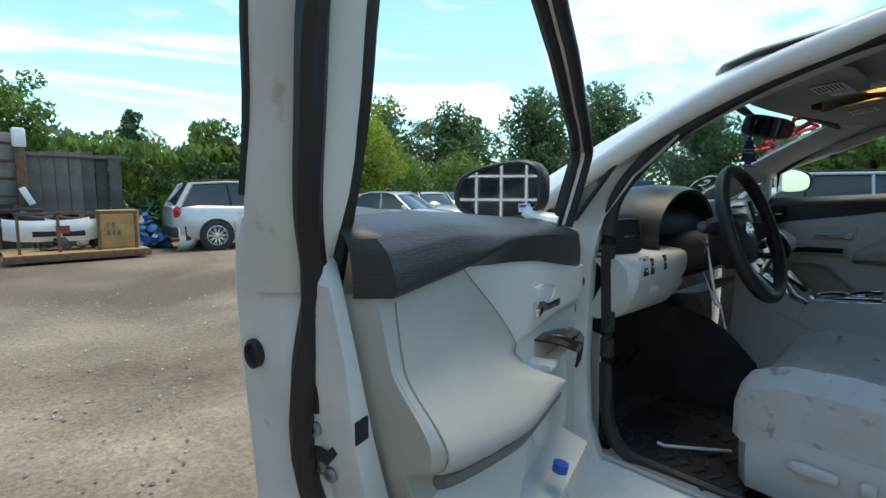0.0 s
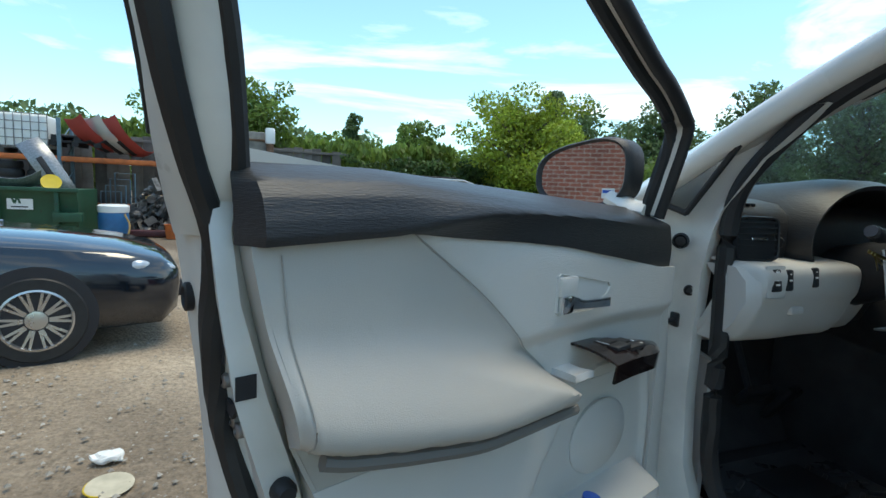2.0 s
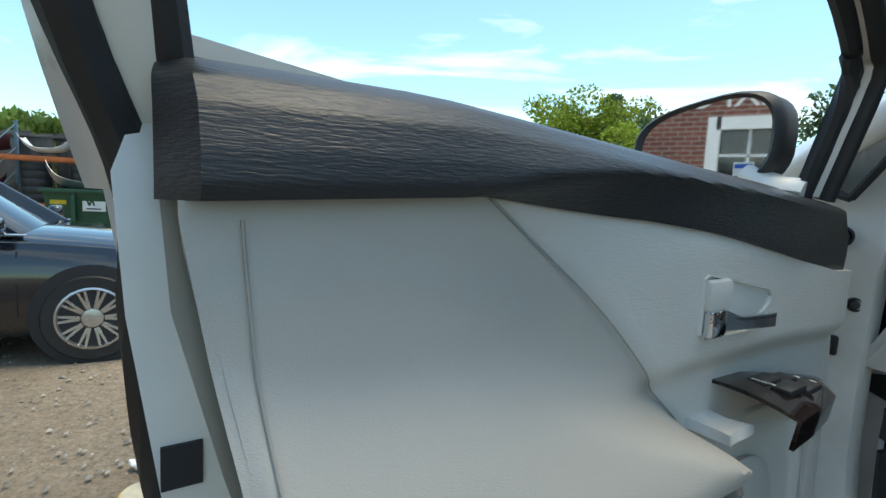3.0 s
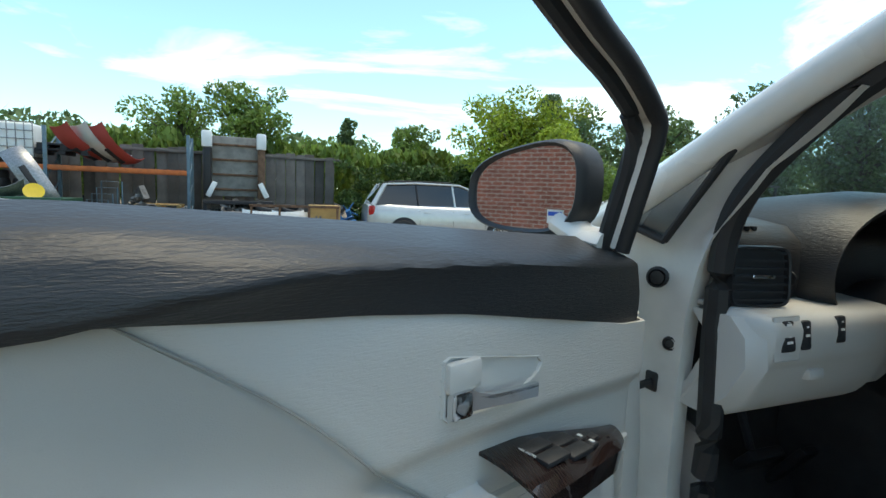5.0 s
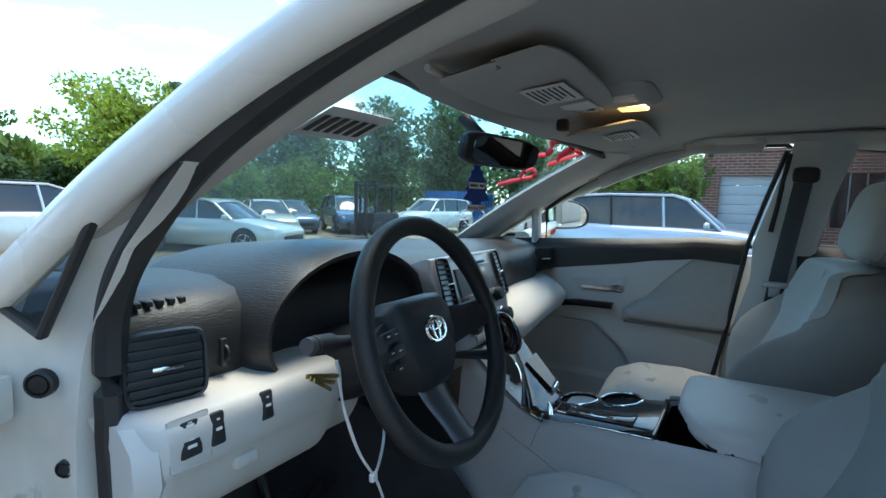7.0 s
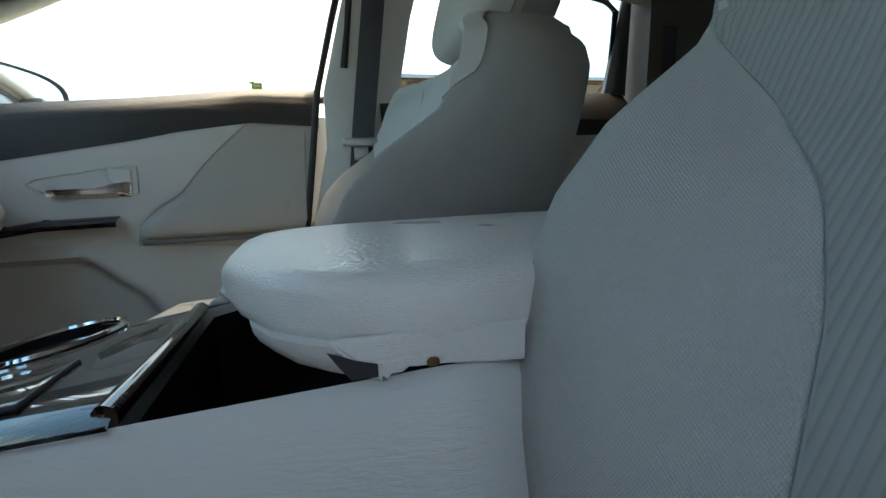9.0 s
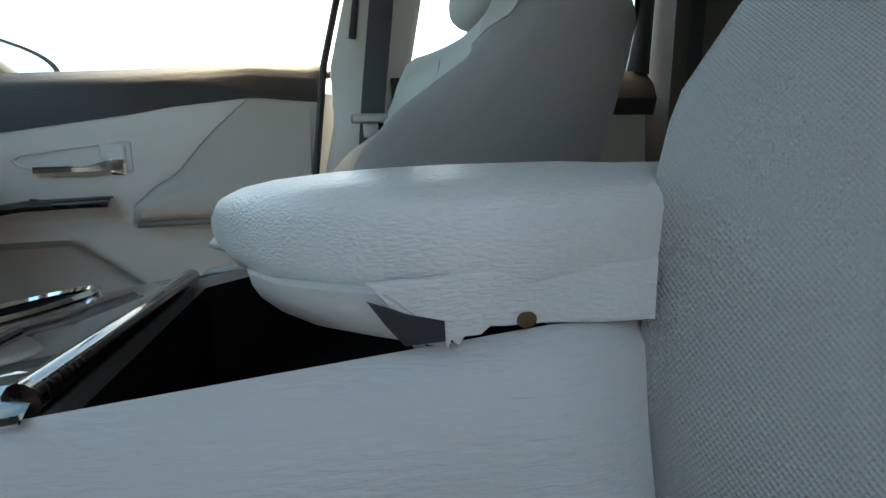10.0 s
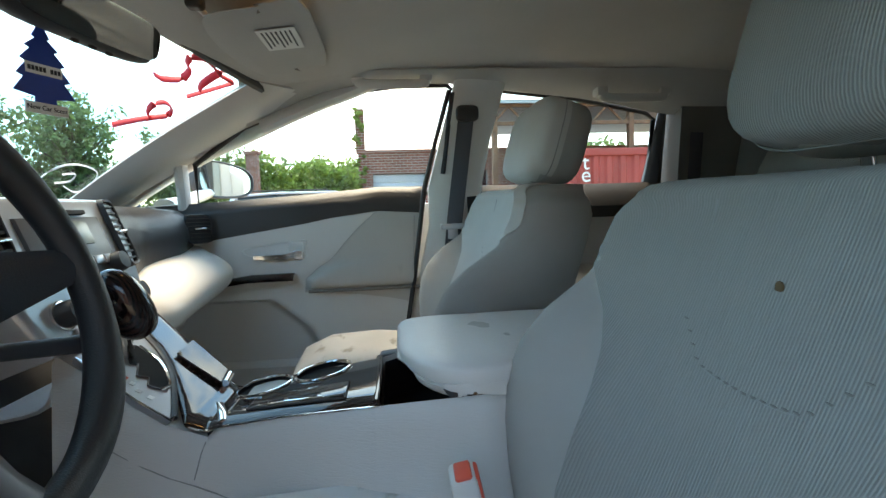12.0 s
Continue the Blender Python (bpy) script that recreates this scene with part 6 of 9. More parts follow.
bm = B()
loft(bm, [[(-0.06 + (x + 0.06) * k, latch_y(x, z) - dy, 0.907 + (z - 0.907) * k) for x, z in LATCH] for k, dy in ((1.0, 0.010), (1.0, 0.0012), (0.92, 0.0))])
part("lid_latch", bm, M["grey"], arm)
bm = B(); tube(bm, [(x, latch_y(x, z), z) for x, z in LATCH + LATCH[:1]], 0.0008, 6)
part("latch_gap", bm, M["seam"], arm)
bm = B()
loft(bm, [[(-0.1780 + 0.006 * t, -0.374 - 0.016 * t, z), (-0.163 + 0.006 * t, -0.362 - 0.016 * t, z), (-0.138, -0.352 - 0.016 * t, z), (-0.08, -0.344 - 0.016 * t, z), (0.06, -0.344 - 0.016 * t, z), (0.09, -0.40, z), (-0.03, -0.45, z), (-0.1872 + 0.004 * t, -0.399 + 0.014 * q, z)]
          for z, t, q in ((0.8785, 1.0, 0.0), (0.881, 0.55, 0.05), (0.886, 0.2, 0.35), (0.890, 0.05, 0.7), (0.8935, 0.0, 1.0))])
part("lid_base", bm, M["grey"], arm)
SKIRT = [(0.381, 0.8960), (0.386, 0.8900), (0.392, 0.8868), (0.3975, 0.8855), (0.3980, 0.8815), (0.3993, 0.8785), (0.4002, 0.8808), (0.402, 0.8792), (0.4035, 0.8812), (0.4075, 0.8812), (0.410, 0.8830), (0.4135, 0.8826), (0.425, 0.8822), (0.440, 0.8808), (0.456, 0.8796), (0.457, 0.8960)]
bm = B(); prism(bm, SKIRT, 0.0022, axes((-0.1842, 0, 0), (0, -1, 0), (0, 0, 1), (-1, 0, 0)), 0.0008)
part("torn_flap", bm, M["armvinyl"], arm, "torn vinyl flap")
# dark sheet stands for the shade inside the tear
bm = B(); prism(bm, [(0.381, 0.8920), (0.389, 0.8885), (0.3985, 0.8858), (0.3985, 0.8810), (0.389, 0.8810), (0.385, 0.8860)], 0.0012, axes((-0.1856, 0, 0), (0, -1, 0), (0, 0, 1), (-1, 0, 0)))
part("tear_gap", bm, M["ink"], arm)
bm = B(); lump(bm, (-0.1868, -0.419, 0.8838), (0.0010, 0.0026, 0.0020), (0.9, 0.9), 10, 6)
part("burn_mark", bm, M["rust"], arm)
# warp the console to the taper that fits the camera's view
own = {ob.name for ob in [console, carpet, crease, joint, arm, lever, knob, wood_top, plate, ash, cs, lip] + list(arm.children) + list(plate.children) + list(ash.children) + cups}
for ob in [console] + list(console.children_recursive):
    if ob.name not in own:
        for v in ob.data.vertices:
            v.co = con_warp(v.co)

# ---- seats ----
def seat(cx, name, label, tall, hy, hz, hh, dy, mt):
    st = part(name, box(B(), cx - 0.20, cx + 0.20, -0.60, -0.12, 0.44, 0.52, 0.02), M["black"], car, label)
    # cushion
    def sec(y, zt, w, bol, zb):
        row = []
        for i in range(25):
            k = -1 + i / 12
            row.append((cx + k * w, y, zt - 0.030 + 0.030 * min(1, (1 - abs(k)) * 6) + bol * math.exp(-((abs(k) - 0.80) / 0.16) ** 2) - 0.01 * math.cos(k * 3.1)))
        row += [(cx + w * 0.99, y, zb), (cx - w * 0.99, y, zb)]
        return row
    bm = B()
    loft(bm, [sec(y, z, w, b, zb) for y, z, w, b, zb in ((-0.055, 0.650, 0.20, 0.0, 0.60), (-0.065, 0.688, 0.245, 0.005, 0.59), (-0.09, 0.722, 0.262, 0.012, 0.58), (-0.16, 0.748, 0.268, 0.016, 0.57), (-0.28, 0.750, 0.27, 0.020, 0.57), (-0.42, 0.735, 0.27, 0.022, 0.57), (-0.55, 0.715, 0.265, 0.022, 0.57), (-0.62, 0.70, 0.25, 0.02, 0.58))])
    part("cushion", bm, M["suede"], st, "stained light grey cloth cushion")
    bm = B()
    loft(bm, [[(cx - w, y, 0.62), (cx + w, y, 0.62), (cx + w + 0.006, y, 0.55), (cx + w - 0.01, y, 0.47), (cx - w + 0.01, y, 0.47), (cx - w - 0.006, y, 0.55)] for y, w in ((-0.075, 0.22), (-0.10, 0.258), (-0.25, 0.275), (-0.45, 0.28), (-0.66, 0.275))])
    sv = part("seat_valance", bm, M["grey"], st, "light grey plastic seat side cover")
    s = -1 if cx < 0 else 1
    for y, w in ((-0.235, 0.045), (-0.325, 0.014)):
        bm = B(); lump(bm, (cx + s * 0.288, y, 0.575), (0.010, w, 0.012), (0.5, 0.5), 16, 8)
        part("seat_lever", bm, M["grey"], sv)
    # backrest: bolsters that stand forward of a hollow centre, square shoulders; z 0.70 to its top
    ZB = [0.70, 0.745, 0.80, 0.85, 0.90, 0.94, 0.975, 1.016, 1.058, 1.090, 1.105]
    CREST = [0.185, 0.197, 0.205, 0.211, 0.220, 0.229, 0.239, 0.248, 0.250, 0.238, 0.206]
    SEAM = [0.125, 0.130, 0.135, 0.140, 0.151, 0.170, 0.203, 0.2455, 0.2475, 0.2355, 0.2035]
    CREST_B = [0.035, 0.057, 0.087, 0.110, 0.124, 0.122, 0.101, 0.056, 0.049, 0.052, 0.052]
    SEAM_B = [0.020, 0.036, 0.050, 0.052, 0.047, 0.042, 0.040, 0.050, 0.048, 0.051, 0.051]

    def half_w(t):
        return interp(ZB, CREST, 0.70 + 0.405 * t) + 0.024

    def surf(t, x):
        z = 0.70 + 0.405 * t
        crest, sm, cb, sb = (interp(ZB, k, z) for k in (CREST, SEAM, CREST_B, SEAM_B))
        a = abs(x)
        if a < sm:
            b = sb * (a / sm) ** 2.4
        elif a < crest:
            b = sb + (cb - sb) * math.sin(math.pi / 2 * (a - sm) / (crest - sm))
        else:
            b = cb - (0.45 * cb + 0.022) * min(1.0, (a - crest) / 0.024) ** 2
        return Vector((cx + x, -0.640 + dy - 0.42 * (z - 1.033) + b, 0.70 + tall * t))

    def bsec(t):
        crest, sm, w = (interp(ZB, k, 0.70 + 0.405 * t) for k in (CREST, SEAM, CREST))
        w += 0.024
        xs = [sm * i / 9 for i in range(10)] + [sm + (crest - sm) * i / 7 for i in range(1, 8)] + [crest + 0.024 * i / 5 for i in range(1, 6)]
        row = [surf(t, x) for x in [-x for x in xs[:0:-1]] + xs]
        y0, th = row[len(row) // 2].y, interp([0, 0.5, 0.9, 1.0], [0.15, 0.14, 0.11, 0.09], t)
        for k in (1.0, 0.85, 0.4, -0.4, -0.85, -1.0):
            row.append(Vector((cx + k * w * 0.97, y0 - th * (1.0 if abs(k) < 0.9 else 0.55), row[0].z)))
        return row

    OVER = ((0.006, 0.003, 0.985), (0.012, 0.012, 0.955), (0.0155, 0.028, 0.91), (0.017, 0.050, 0.85), (0.014, 0.072, 0.78))

    def over(p, up, back, shrink):
        return Vector((cx + (p.x - cx) * shrink, p.y - back, p.z + up))
    full = [bsec(i / 40) for i in range(41)]
    caps = [[over(p, up, back * (1.0 if i < 43 else 0.2), k) for i, p in enumerate(full[-1])] for up, back, k in OVER]
    bm = B(); loft(bm, full + caps)
    br = part("backrest", bm, M["weave"], st, "grey woven cloth backrest")

    def insert_half(t):
        """Half width of the centre cloth: to the bolster seam below, round the edge above."""
        return interp(ZB, SEAM, 0.70 + 0.405 * t) + 0.018 * ease(0.786, 0.86, t)
    # centre cloth, over the shoulders and the top
    rows = []
    for i in range(46):
        t = min(1.0, 0.005 + i / 40 * 0.995)
        half = insert_half(t)
        row = []
        for j in range(41):
            k = -1 + j / 20
            p = surf(t, k * half)
            if i > 40:
                p = over(p, *OVER[i - 41])
            row.append(p + Vector((0, 0.0022 * min(1, (1 - abs(k)) * 14) + 0.0012, 0.0014 if i > 39 else 0.0)))
        rows.append(row)
    bm = B(); solid_sheet(bm, rows, -0.002)
    part("ribbed_insert", bm, mt, br, "ribbed grey cloth centre panel")
    # seams
    def on_back(x, t, d=0.004):
        return surf(t, x) + Vector((0, d, 0.0006))
    bm = B(); tube(bm, smooth_line([on_back(x, t, 0.0042) for x, t in ((-0.112, 0.995), (-0.108, 0.90), (-0.106, 0.795), (-0.095, 0.71), (-0.060, 0.628), (0, 0.612), (0.060, 0.628), (0.095, 0.71), (0.106, 0.795), (0.108, 0.90), (0.112, 0.995))], 8), 0.0011, 6)
    part("stitched_seam", bm, M["seam"], br)
    for k in range(19):
        u = -0.095 + 0.19 * k / 18
        bm = B(); lump(bm, on_back(u, interp([0.0, 0.030, 0.060, 0.095], [0.612, 0.616, 0.628, 0.71], abs(u)), 0.0052), (0.0040, 0.0010, 0.0010), (0.8, 0.8), 8, 5)
        part("stitch", bm, M["strip"], br)
    for s2 in (-1, 1):
        bm = B(); tube(bm, [on_back(s2 * insert_half(t), t, 0.0018) for t in [0.02 + 0.765 * i / 30 for i in range(31)]], 0.0011, 6)
        part("piping", bm, M["seam"], br)
        bm = B(); tube(bm, [on_back(s2 * interp([0, 0.64], [0.085, 0.045], t), t, 0.0042) for t in [0.02 + 0.60 * i / 16 for i in range(17)]], 0.0008, 6)
        part("fold_line", bm, M["seam"], br)
    # headrest: flat ribbed face with rounded edges, plain sides
    hm = Matrix.Translation((cx, hy, hz)) @ pose(0, 0, 0, 16, 0, 0)
    bm = B()
    lump(bm, (0, 0, 0), (0.150, 0.062, hh), (0.42, 0.50), 36, 18, hm)
    hr = part("headrest", bm, M["weave"], st, "grey cloth headrest with a ribbed front")
    bm = B()
    lump(bm, (0, 0, 0), (0.1514, 0.0634, hh + 0.0014), (0.42, 0.50), 36, 18, hm)
    bmesh.ops.recalc_face_normals(bm, faces=bm.faces[:])
    bmesh.ops.delete(bm, geom=[f for f in bm.faces if (hm.inverted() @ f.calc_center_median()).y < 0.012], context="FACES")
    part("headrest_front", bm, mt, hr, "ribbed grey cloth front")
    bm = B(); tube(bm, [hm @ Vector((0.1508 * math.copysign(abs(math.cos(a)) ** 0.42, math.cos(a)), 0.012, (hh + 0.001) * math.copysign(abs(math.sin(a)) ** 0.50, math.sin(a)))) for a in [2 * math.pi * i / 48 for i in range(48)]], 0.0010, 6, closed=True)
    part("headrest_piping", bm, M["seam"], hr)
    for s2 in (-1, 1):
        bm = B(); rod(bm, (cx + s2 * 0.05, hy - 0.02, hz - hh - 0.06), (cx + s2 * 0.05, hy - 0.005, hz - hh + 0.03), 0.006)
        part("headrest_post", bm, M["chrome"], hr)
    return st, on_back


# same seat cloth, shaded copy for the driver, lit copy for the passenger
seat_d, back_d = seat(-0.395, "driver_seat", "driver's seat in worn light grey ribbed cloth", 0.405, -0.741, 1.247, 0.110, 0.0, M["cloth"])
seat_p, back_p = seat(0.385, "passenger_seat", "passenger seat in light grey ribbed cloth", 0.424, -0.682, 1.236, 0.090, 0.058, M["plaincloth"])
bm = B(); lump(bm, back_d(0.006, 0.806, 0.0042), (0.0055, 0.0012, 0.0085), (0.8, 0.8), 10, 6)
part("burn_hole", bm, M["rust"], seat_d, "small torn hole")
# rear bench
bm = B()
solid_sheet(bm, [[(-0.66 + 1.32 * j / 12, -1.30 - 0.035 * i + 0.02 * math.cos(j * 1.0), 0.66 + 0.07 * i) for j in range(13)] for i in range(9)], -0.12)
rb = part("rear_bench", bm, M["weave"], car, "grey cloth rear bench")
bm = B(); box(bm, -0.66, 0.66, -1.38, -0.95, 0.5, 0.70, 0.05, seg=4)
part("bench_cushion", bm, M["weave"], rb)
for x in (-0.4, 0.4):
    bm = B(); lump(bm, (x, -1.62, 1.28), (0.13, 0.05, 0.09), (0.55, 0.6), 20, 12)
    part("rear_headrest", bm, M["weave"], rb)

# ---- belts, buckle, mirror, visors, lamp, grips ----
bm = B()
tube(bm, smooth_line([(0.652, -0.545, 1.345), (0.656, -0.528, 1.22), (0.660, -0.505, 1.05), (0.672, -0.485, 0.85), (0.685, -0.47, 0.62)], 4), 0.022, 8, flat=(1.0, 0.10), up=(1, 0, 0))
pb = part("seat_belt", bm, M["belt"], car, "dark grey seat belt")
bm = B(); lump(bm, (0.645, -0.548, 1.36), (0.014, 0.032, 0.022), (0.5, 0.5))
part("belt_anchor", bm, M["dark"], pb)
bm = B(); box(bm, -0.014, 0.014, -0.034, 0.034, -0.008, 0.008, 0.004, pose(0.655, -0.500, 1.050, 0, 0, 0)); box(bm, -0.006, 0.0, -0.014, 0.014, -0.035, -0.008, 0.002, pose(0.655, -0.500, 1.050))
part("belt_tongue", bm, M["silver"], pb)
bm = B(); tube(bm, [(0.66, -1.23, 1.30), (0.665, -1.22, 1.10), (0.60, -1.30, 0.85)], 0.02, 8, flat=(1.0, 0.12), up=(1, 0, 0))
part("rear_seat_belt", bm, M["belt"], car)
bm = B(); box(bm, 0.62, 0.66, -1.27, -1.20, 1.03, 1.05, 0.005)
part("rear_belt_tongue", bm, M["white"], car)
bm = B(); box(bm, -0.017, 0.017, -0.014, 0.014, -0.06, 0.035, 0.005, pose(-0.252, -0.398, 0.797, -12, -14, 0))
bk = part("belt_buckle", bm, M["grey"], car)
bm = B(); box(bm, -0.013, 0.013, -0.0165, 0.0, -0.006, 0.030, 0.003, pose(-0.252, -0.398, 0.800, -12, -14, 0))
box(bm, -0.013, 0.013, -0.010, 0.008, 0.022, 0.038, 0.003, pose(-0.252, -0.398, 0.797, -12, -14, 0))
part("buckle_button", bm, M["orange"], bk, "orange-red release button")

RM = axes((-0.005, 0.075, 1.375), Vector((0.99, -0.20, 0)).normalized(), (0, 0, 1), Vector((-0.20, -0.99, 0)).normalized()) @ pose(0, 0, 0, 15, 0, 0)
bm = B(); lump(bm, (0, 0, 0), (0.132, 0.036, 0.024), (0.45, 0.6), 28, 12, RM)
rvm = part("rear_view_mirror", bm, M["black"], car, "black rear-view mirror")
bm = B(); prism(bm, [(0.122 * math.copysign(abs(math.cos(a)) ** 0.45, math.cos(a)), 0.002 + 0.029 * math.copysign(abs(math.sin(a)) ** 0.45, math.sin(a))) for a in [2 * math.pi * i / 28 for i in range(28)]], 0.003, RM @ pose(0, 0, 0.0225))
part("mirror_pane", bm, M["dimglass"], rvm)
bm = B()
for i in range(3):
    lump(bm, (0, 0, 0), (0.006, 0.003, 0.003), (0.6, 0.6), 8, 6, RM @ pose(-0.03 + 0.03 * i, -0.037, 0.020))
part("mirror_keys", bm, M["ink"], rvm)
bm = B(); tube(bm, [RM @ Vector((0, 0.0, -0.02)), (0.0, 0.13, 1.42), tuple(ws(0, 0.93) + Vector((0, -0.01, -0.01)))], [0.012, 0.011, 0.016], 10)
part("mirror_arm", bm, M["black"], rvm)


def visor(s):
    rings = []
    for i in range(11):
        t = i / 10
        low, high = [], []
        for j in range(15):
            k = -1 + j / 7
            r = 0.012 * min(1.0, 8 * (1 - abs(k)), 9 * t + 0.2, 9 * (1 - t) + 0.2)
            x, y, z = s * 0.290 + k * 0.190, -0.040 - 0.160 * t + 0.03 * (1 - k * k) * (1 - t) + 0.012 * abs(k) ** 6 * (1 if t > 0.5 else -1), 1.428 + 0.026 * t - 0.010 * abs(k) ** 3
            low.append((x, y, z - r * 0.5)); high.append((x, y, z + r * 0.5 + 0.001))
        rings.append(low + high[::-1])
    bm = B(); loft(bm, rings)
    v = part("sun_visor", bm, M["liner"], car, "grey felt sun visor with a printed label")
    bm = B()
    w = 0.055
    lm = axes((s * 0.265, -0.132, 1.4335), (1, 0, 0), (0, 0.994, -0.106), (0, -0.106, -0.994))
    box(bm, -w, w, -0.035, 0.035, -0.001, 0.0012, 0, lm)
    lb = part("warning_label", bm, M["paper"], v)
    for i in range(7):
        bm = B(); box(bm, -w * 0.85, w * (0.75 - 0.2 * (i % 3)), -0.0016, 0.0016, 0.001, 0.0018, 0, lm @ pose(0, 0.026 - 0.0085 * i, 0))
        part("label_line", bm, M["ink"], v)
    if s < 0:
        bm = B(); box(bm, -0.03, 0.03, -0.026, 0.026, -0.001, 0.0012, 0, lm @ pose(0.115, -0.01, 0))
        part("second_label", bm, M["paper"], v)
    bm = B(); rod(bm, (s * 0.485, -0.035, 1.434), (s * 0.11, -0.030, 1.440), 0.005)
    part("visor_rod", bm, M["grey"], v)
    bm = B(); lump(bm, (s * 0.115, -0.030, 1.445), (0.014, 0.014, 0.014))
    part("visor_clip", bm, M["dark"], v)


visor(-1); visor(1)
bm = B(); lump(bm, (0.03, -0.10, 1.500), (0.12, 0.15, 0.030), (0.35, 0.5), 28, 12)
ohc = part("overhead_console", bm, M["liner"], car, "grey overhead console with map lamps")
for s in (-1, 1):
    bm = B(); box(bm, s * 0.055 + 0.020, s * 0.055 + 0.080, -0.215, -0.155, 1.470, 1.482, 0.004)
    lens = part("map_lamp", bm, M["lamp"] if s > 0 else M["white"], ohc, "lit warm map lamp" if s > 0 else "")
    for i in range(5):
        bm = B(); box(bm, s * 0.055 + 0.023 + 0.0115 * i, s * 0.055 + 0.026 + 0.0115 * i, -0.212, -0.158, 1.4685, 1.4705)
        part("lens_rib", bm, M["silver"], ohc)
bm = B(); box(bm, 0.015, 0.085, -0.13, -0.085, 1.467, 1.478, 0.003)
part("lamp_switches", bm, M["grey"], ohc)
for i in range(3):
    bm = B(); box(bm, 0.024 + 0.02 * i, 0.036 + 0.02 * i, -0.118, -0.10, 1.464, 1.470, 0.001)
    part("lamp_switch", bm, M["ink"] if i == 1 else M["grey"], ohc)
for y, x, z, h in ((-0.345, 0.612, 1.452, 0.098), (-1.02, 0.626, 1.414, 0.100)):
    bm = B(); tube(bm, smooth_line([(x + 0.030, y + h, z + 0.012), (x + 0.008, y + h - 0.004, z - 0.008), (x, y + h - 0.018, z - 0.018), (x - 0.002, y + 0.03, z - 0.020), (x - 0.002, y - 0.03, z - 0.020), (x, y - h + 0.018, z - 0.018), (x + 0.008, y - h + 0.004, z - 0.008), (x + 0.030, y - h, z + 0.012)], 4), 0.0085, 10, flat=(0.8, 1.5))
    gh = part("grab_handle", bm, M["grey"], car)
    for q in (-1, 1):
        bm = B(); box(bm, x - 0.004, x + 0.036, y + q * (h - 0.008) - 0.016, y + q * (h - 0.008) + 0.016, z - 0.012, z + 0.012, 0.005)
        part("handle_foot", bm, M["grey"], gh)

# ---- pedals, mats ----
bm = B(); box(bm, -0.05, 0.05, -0.012, 0.012, -0.03, 0.03, 0.006, pose(-0.36, 0.40, 0.60, 40, 0, 0)); tube(bm, [(-0.36, 0.42, 0.61), (-0.36, 0.50, 0.80)], 0.010, 8)
part("brake_pedal", bm, M["black"], car)
bm = B(); box(bm, -0.025, 0.025, -0.010, 0.010, -0.07, 0.07, 0.006, pose(-0.22, 0.42, 0.55, 35, 0, 0))
part("accelerator", bm, M["black"], car)
bm = B(); box(bm, -0.035, 0.035, -0.008, 0.008, -0.035, 0.035, 0.006, pose(-0.60, 0.36, 0.66, 45, 0, 0)); tube(bm, [(-0.60, 0.37, 0.67), (-0.60, 0.46, 0.80)], 0.009, 8)
pk = part("parking_brake_pedal", bm, M["black"], car)
bm = B(); box(bm, -0.02, 0.02, -0.0095, -0.007, -0.006, 0.006, 0, pose(-0.60, 0.36, 0.66, 45, 0, 0))
part("pedal_mark", bm, M["white"], pk)

# writing on the windscreen
def on_ws(k, t, d=0.006):
    p = ws(k, t)
    n = (ws(k + 0.02, t) - p).cross(ws(k, t + 0.02) - p).normalized()
    return p - n * d if n.y > 0 else p + n * d


def scrawl(pts, r, name, mt):
    bm = B(); tube(bm, smooth_line([on_ws(k, t) for k, t in pts], 6), r, 6, flat=(1, 0.3), up=(0, -1, 0.5))
    return part(name, bm, mt, wsg)


scrawl([(0.70, 0.84), (0.735, 0.84), (0.775, 0.87), (0.755, 0.915), (0.715, 0.935), (0.70, 0.96), (0.735, 0.98), (0.80, 0.97), (0.85, 0.955), (0.92, 0.955)], 0.0100, "red_stroke", M["red"])
scrawl([(0.845, 0.985), (0.84, 0.955), (0.85, 0.89), (0.87, 0.86)], 0.0095, "red_stroke", M["red"])
scrawl([(0.87, 0.81), (0.89, 0.86), (0.925, 0.95)], 0.0090, "red_stroke", M["red"])
scrawl([(0.81, 0.58), (0.845, 0.63), (0.88, 0.67), (0.905, 0.70), (0.885, 0.735), (0.84, 0.75), (0.825, 0.72), (0.845, 0.68), (0.88, 0.66)], 0.0090, "red_stroke", M["red"])
scrawl([(0.865, 0.18), (0.83, 0.27), (0.84, 0.34), (0.885, 0.36), (0.95, 0.33), (0.975, 0.25), (0.96, 0.21), (0.91, 0.24)], 0.003, "white_stroke", M["white"])
scrawl([(0.87, 0.30), (0.90, 0.31), (0.91, 0.27), (0.88, 0.25)], 0.003, "white_stroke", M["white"])
rows = [[on_ws(-0.68 + 0.40 * j / 6, 0.69 + 0.14 * i / 2, 0.006) for j in range(7)] for i in range(3)]
bm = B(); solid_sheet(bm, rows, 0.001)
stk = part("stock_number_sheet", bm, M["paper"], wsg, "paper stock number sheet")
for q in range(6):
    k0 = -0.655 + 0.06 * q
    bm = B(); solid_sheet(bm, [[on_ws(k0 + 0.035 * j, 0.72 + 0.075 * i, 0.0085) for j in range(2)] for i in range(2)], 0.0006)
    part("number_bar", bm, M["ink"], wsg)

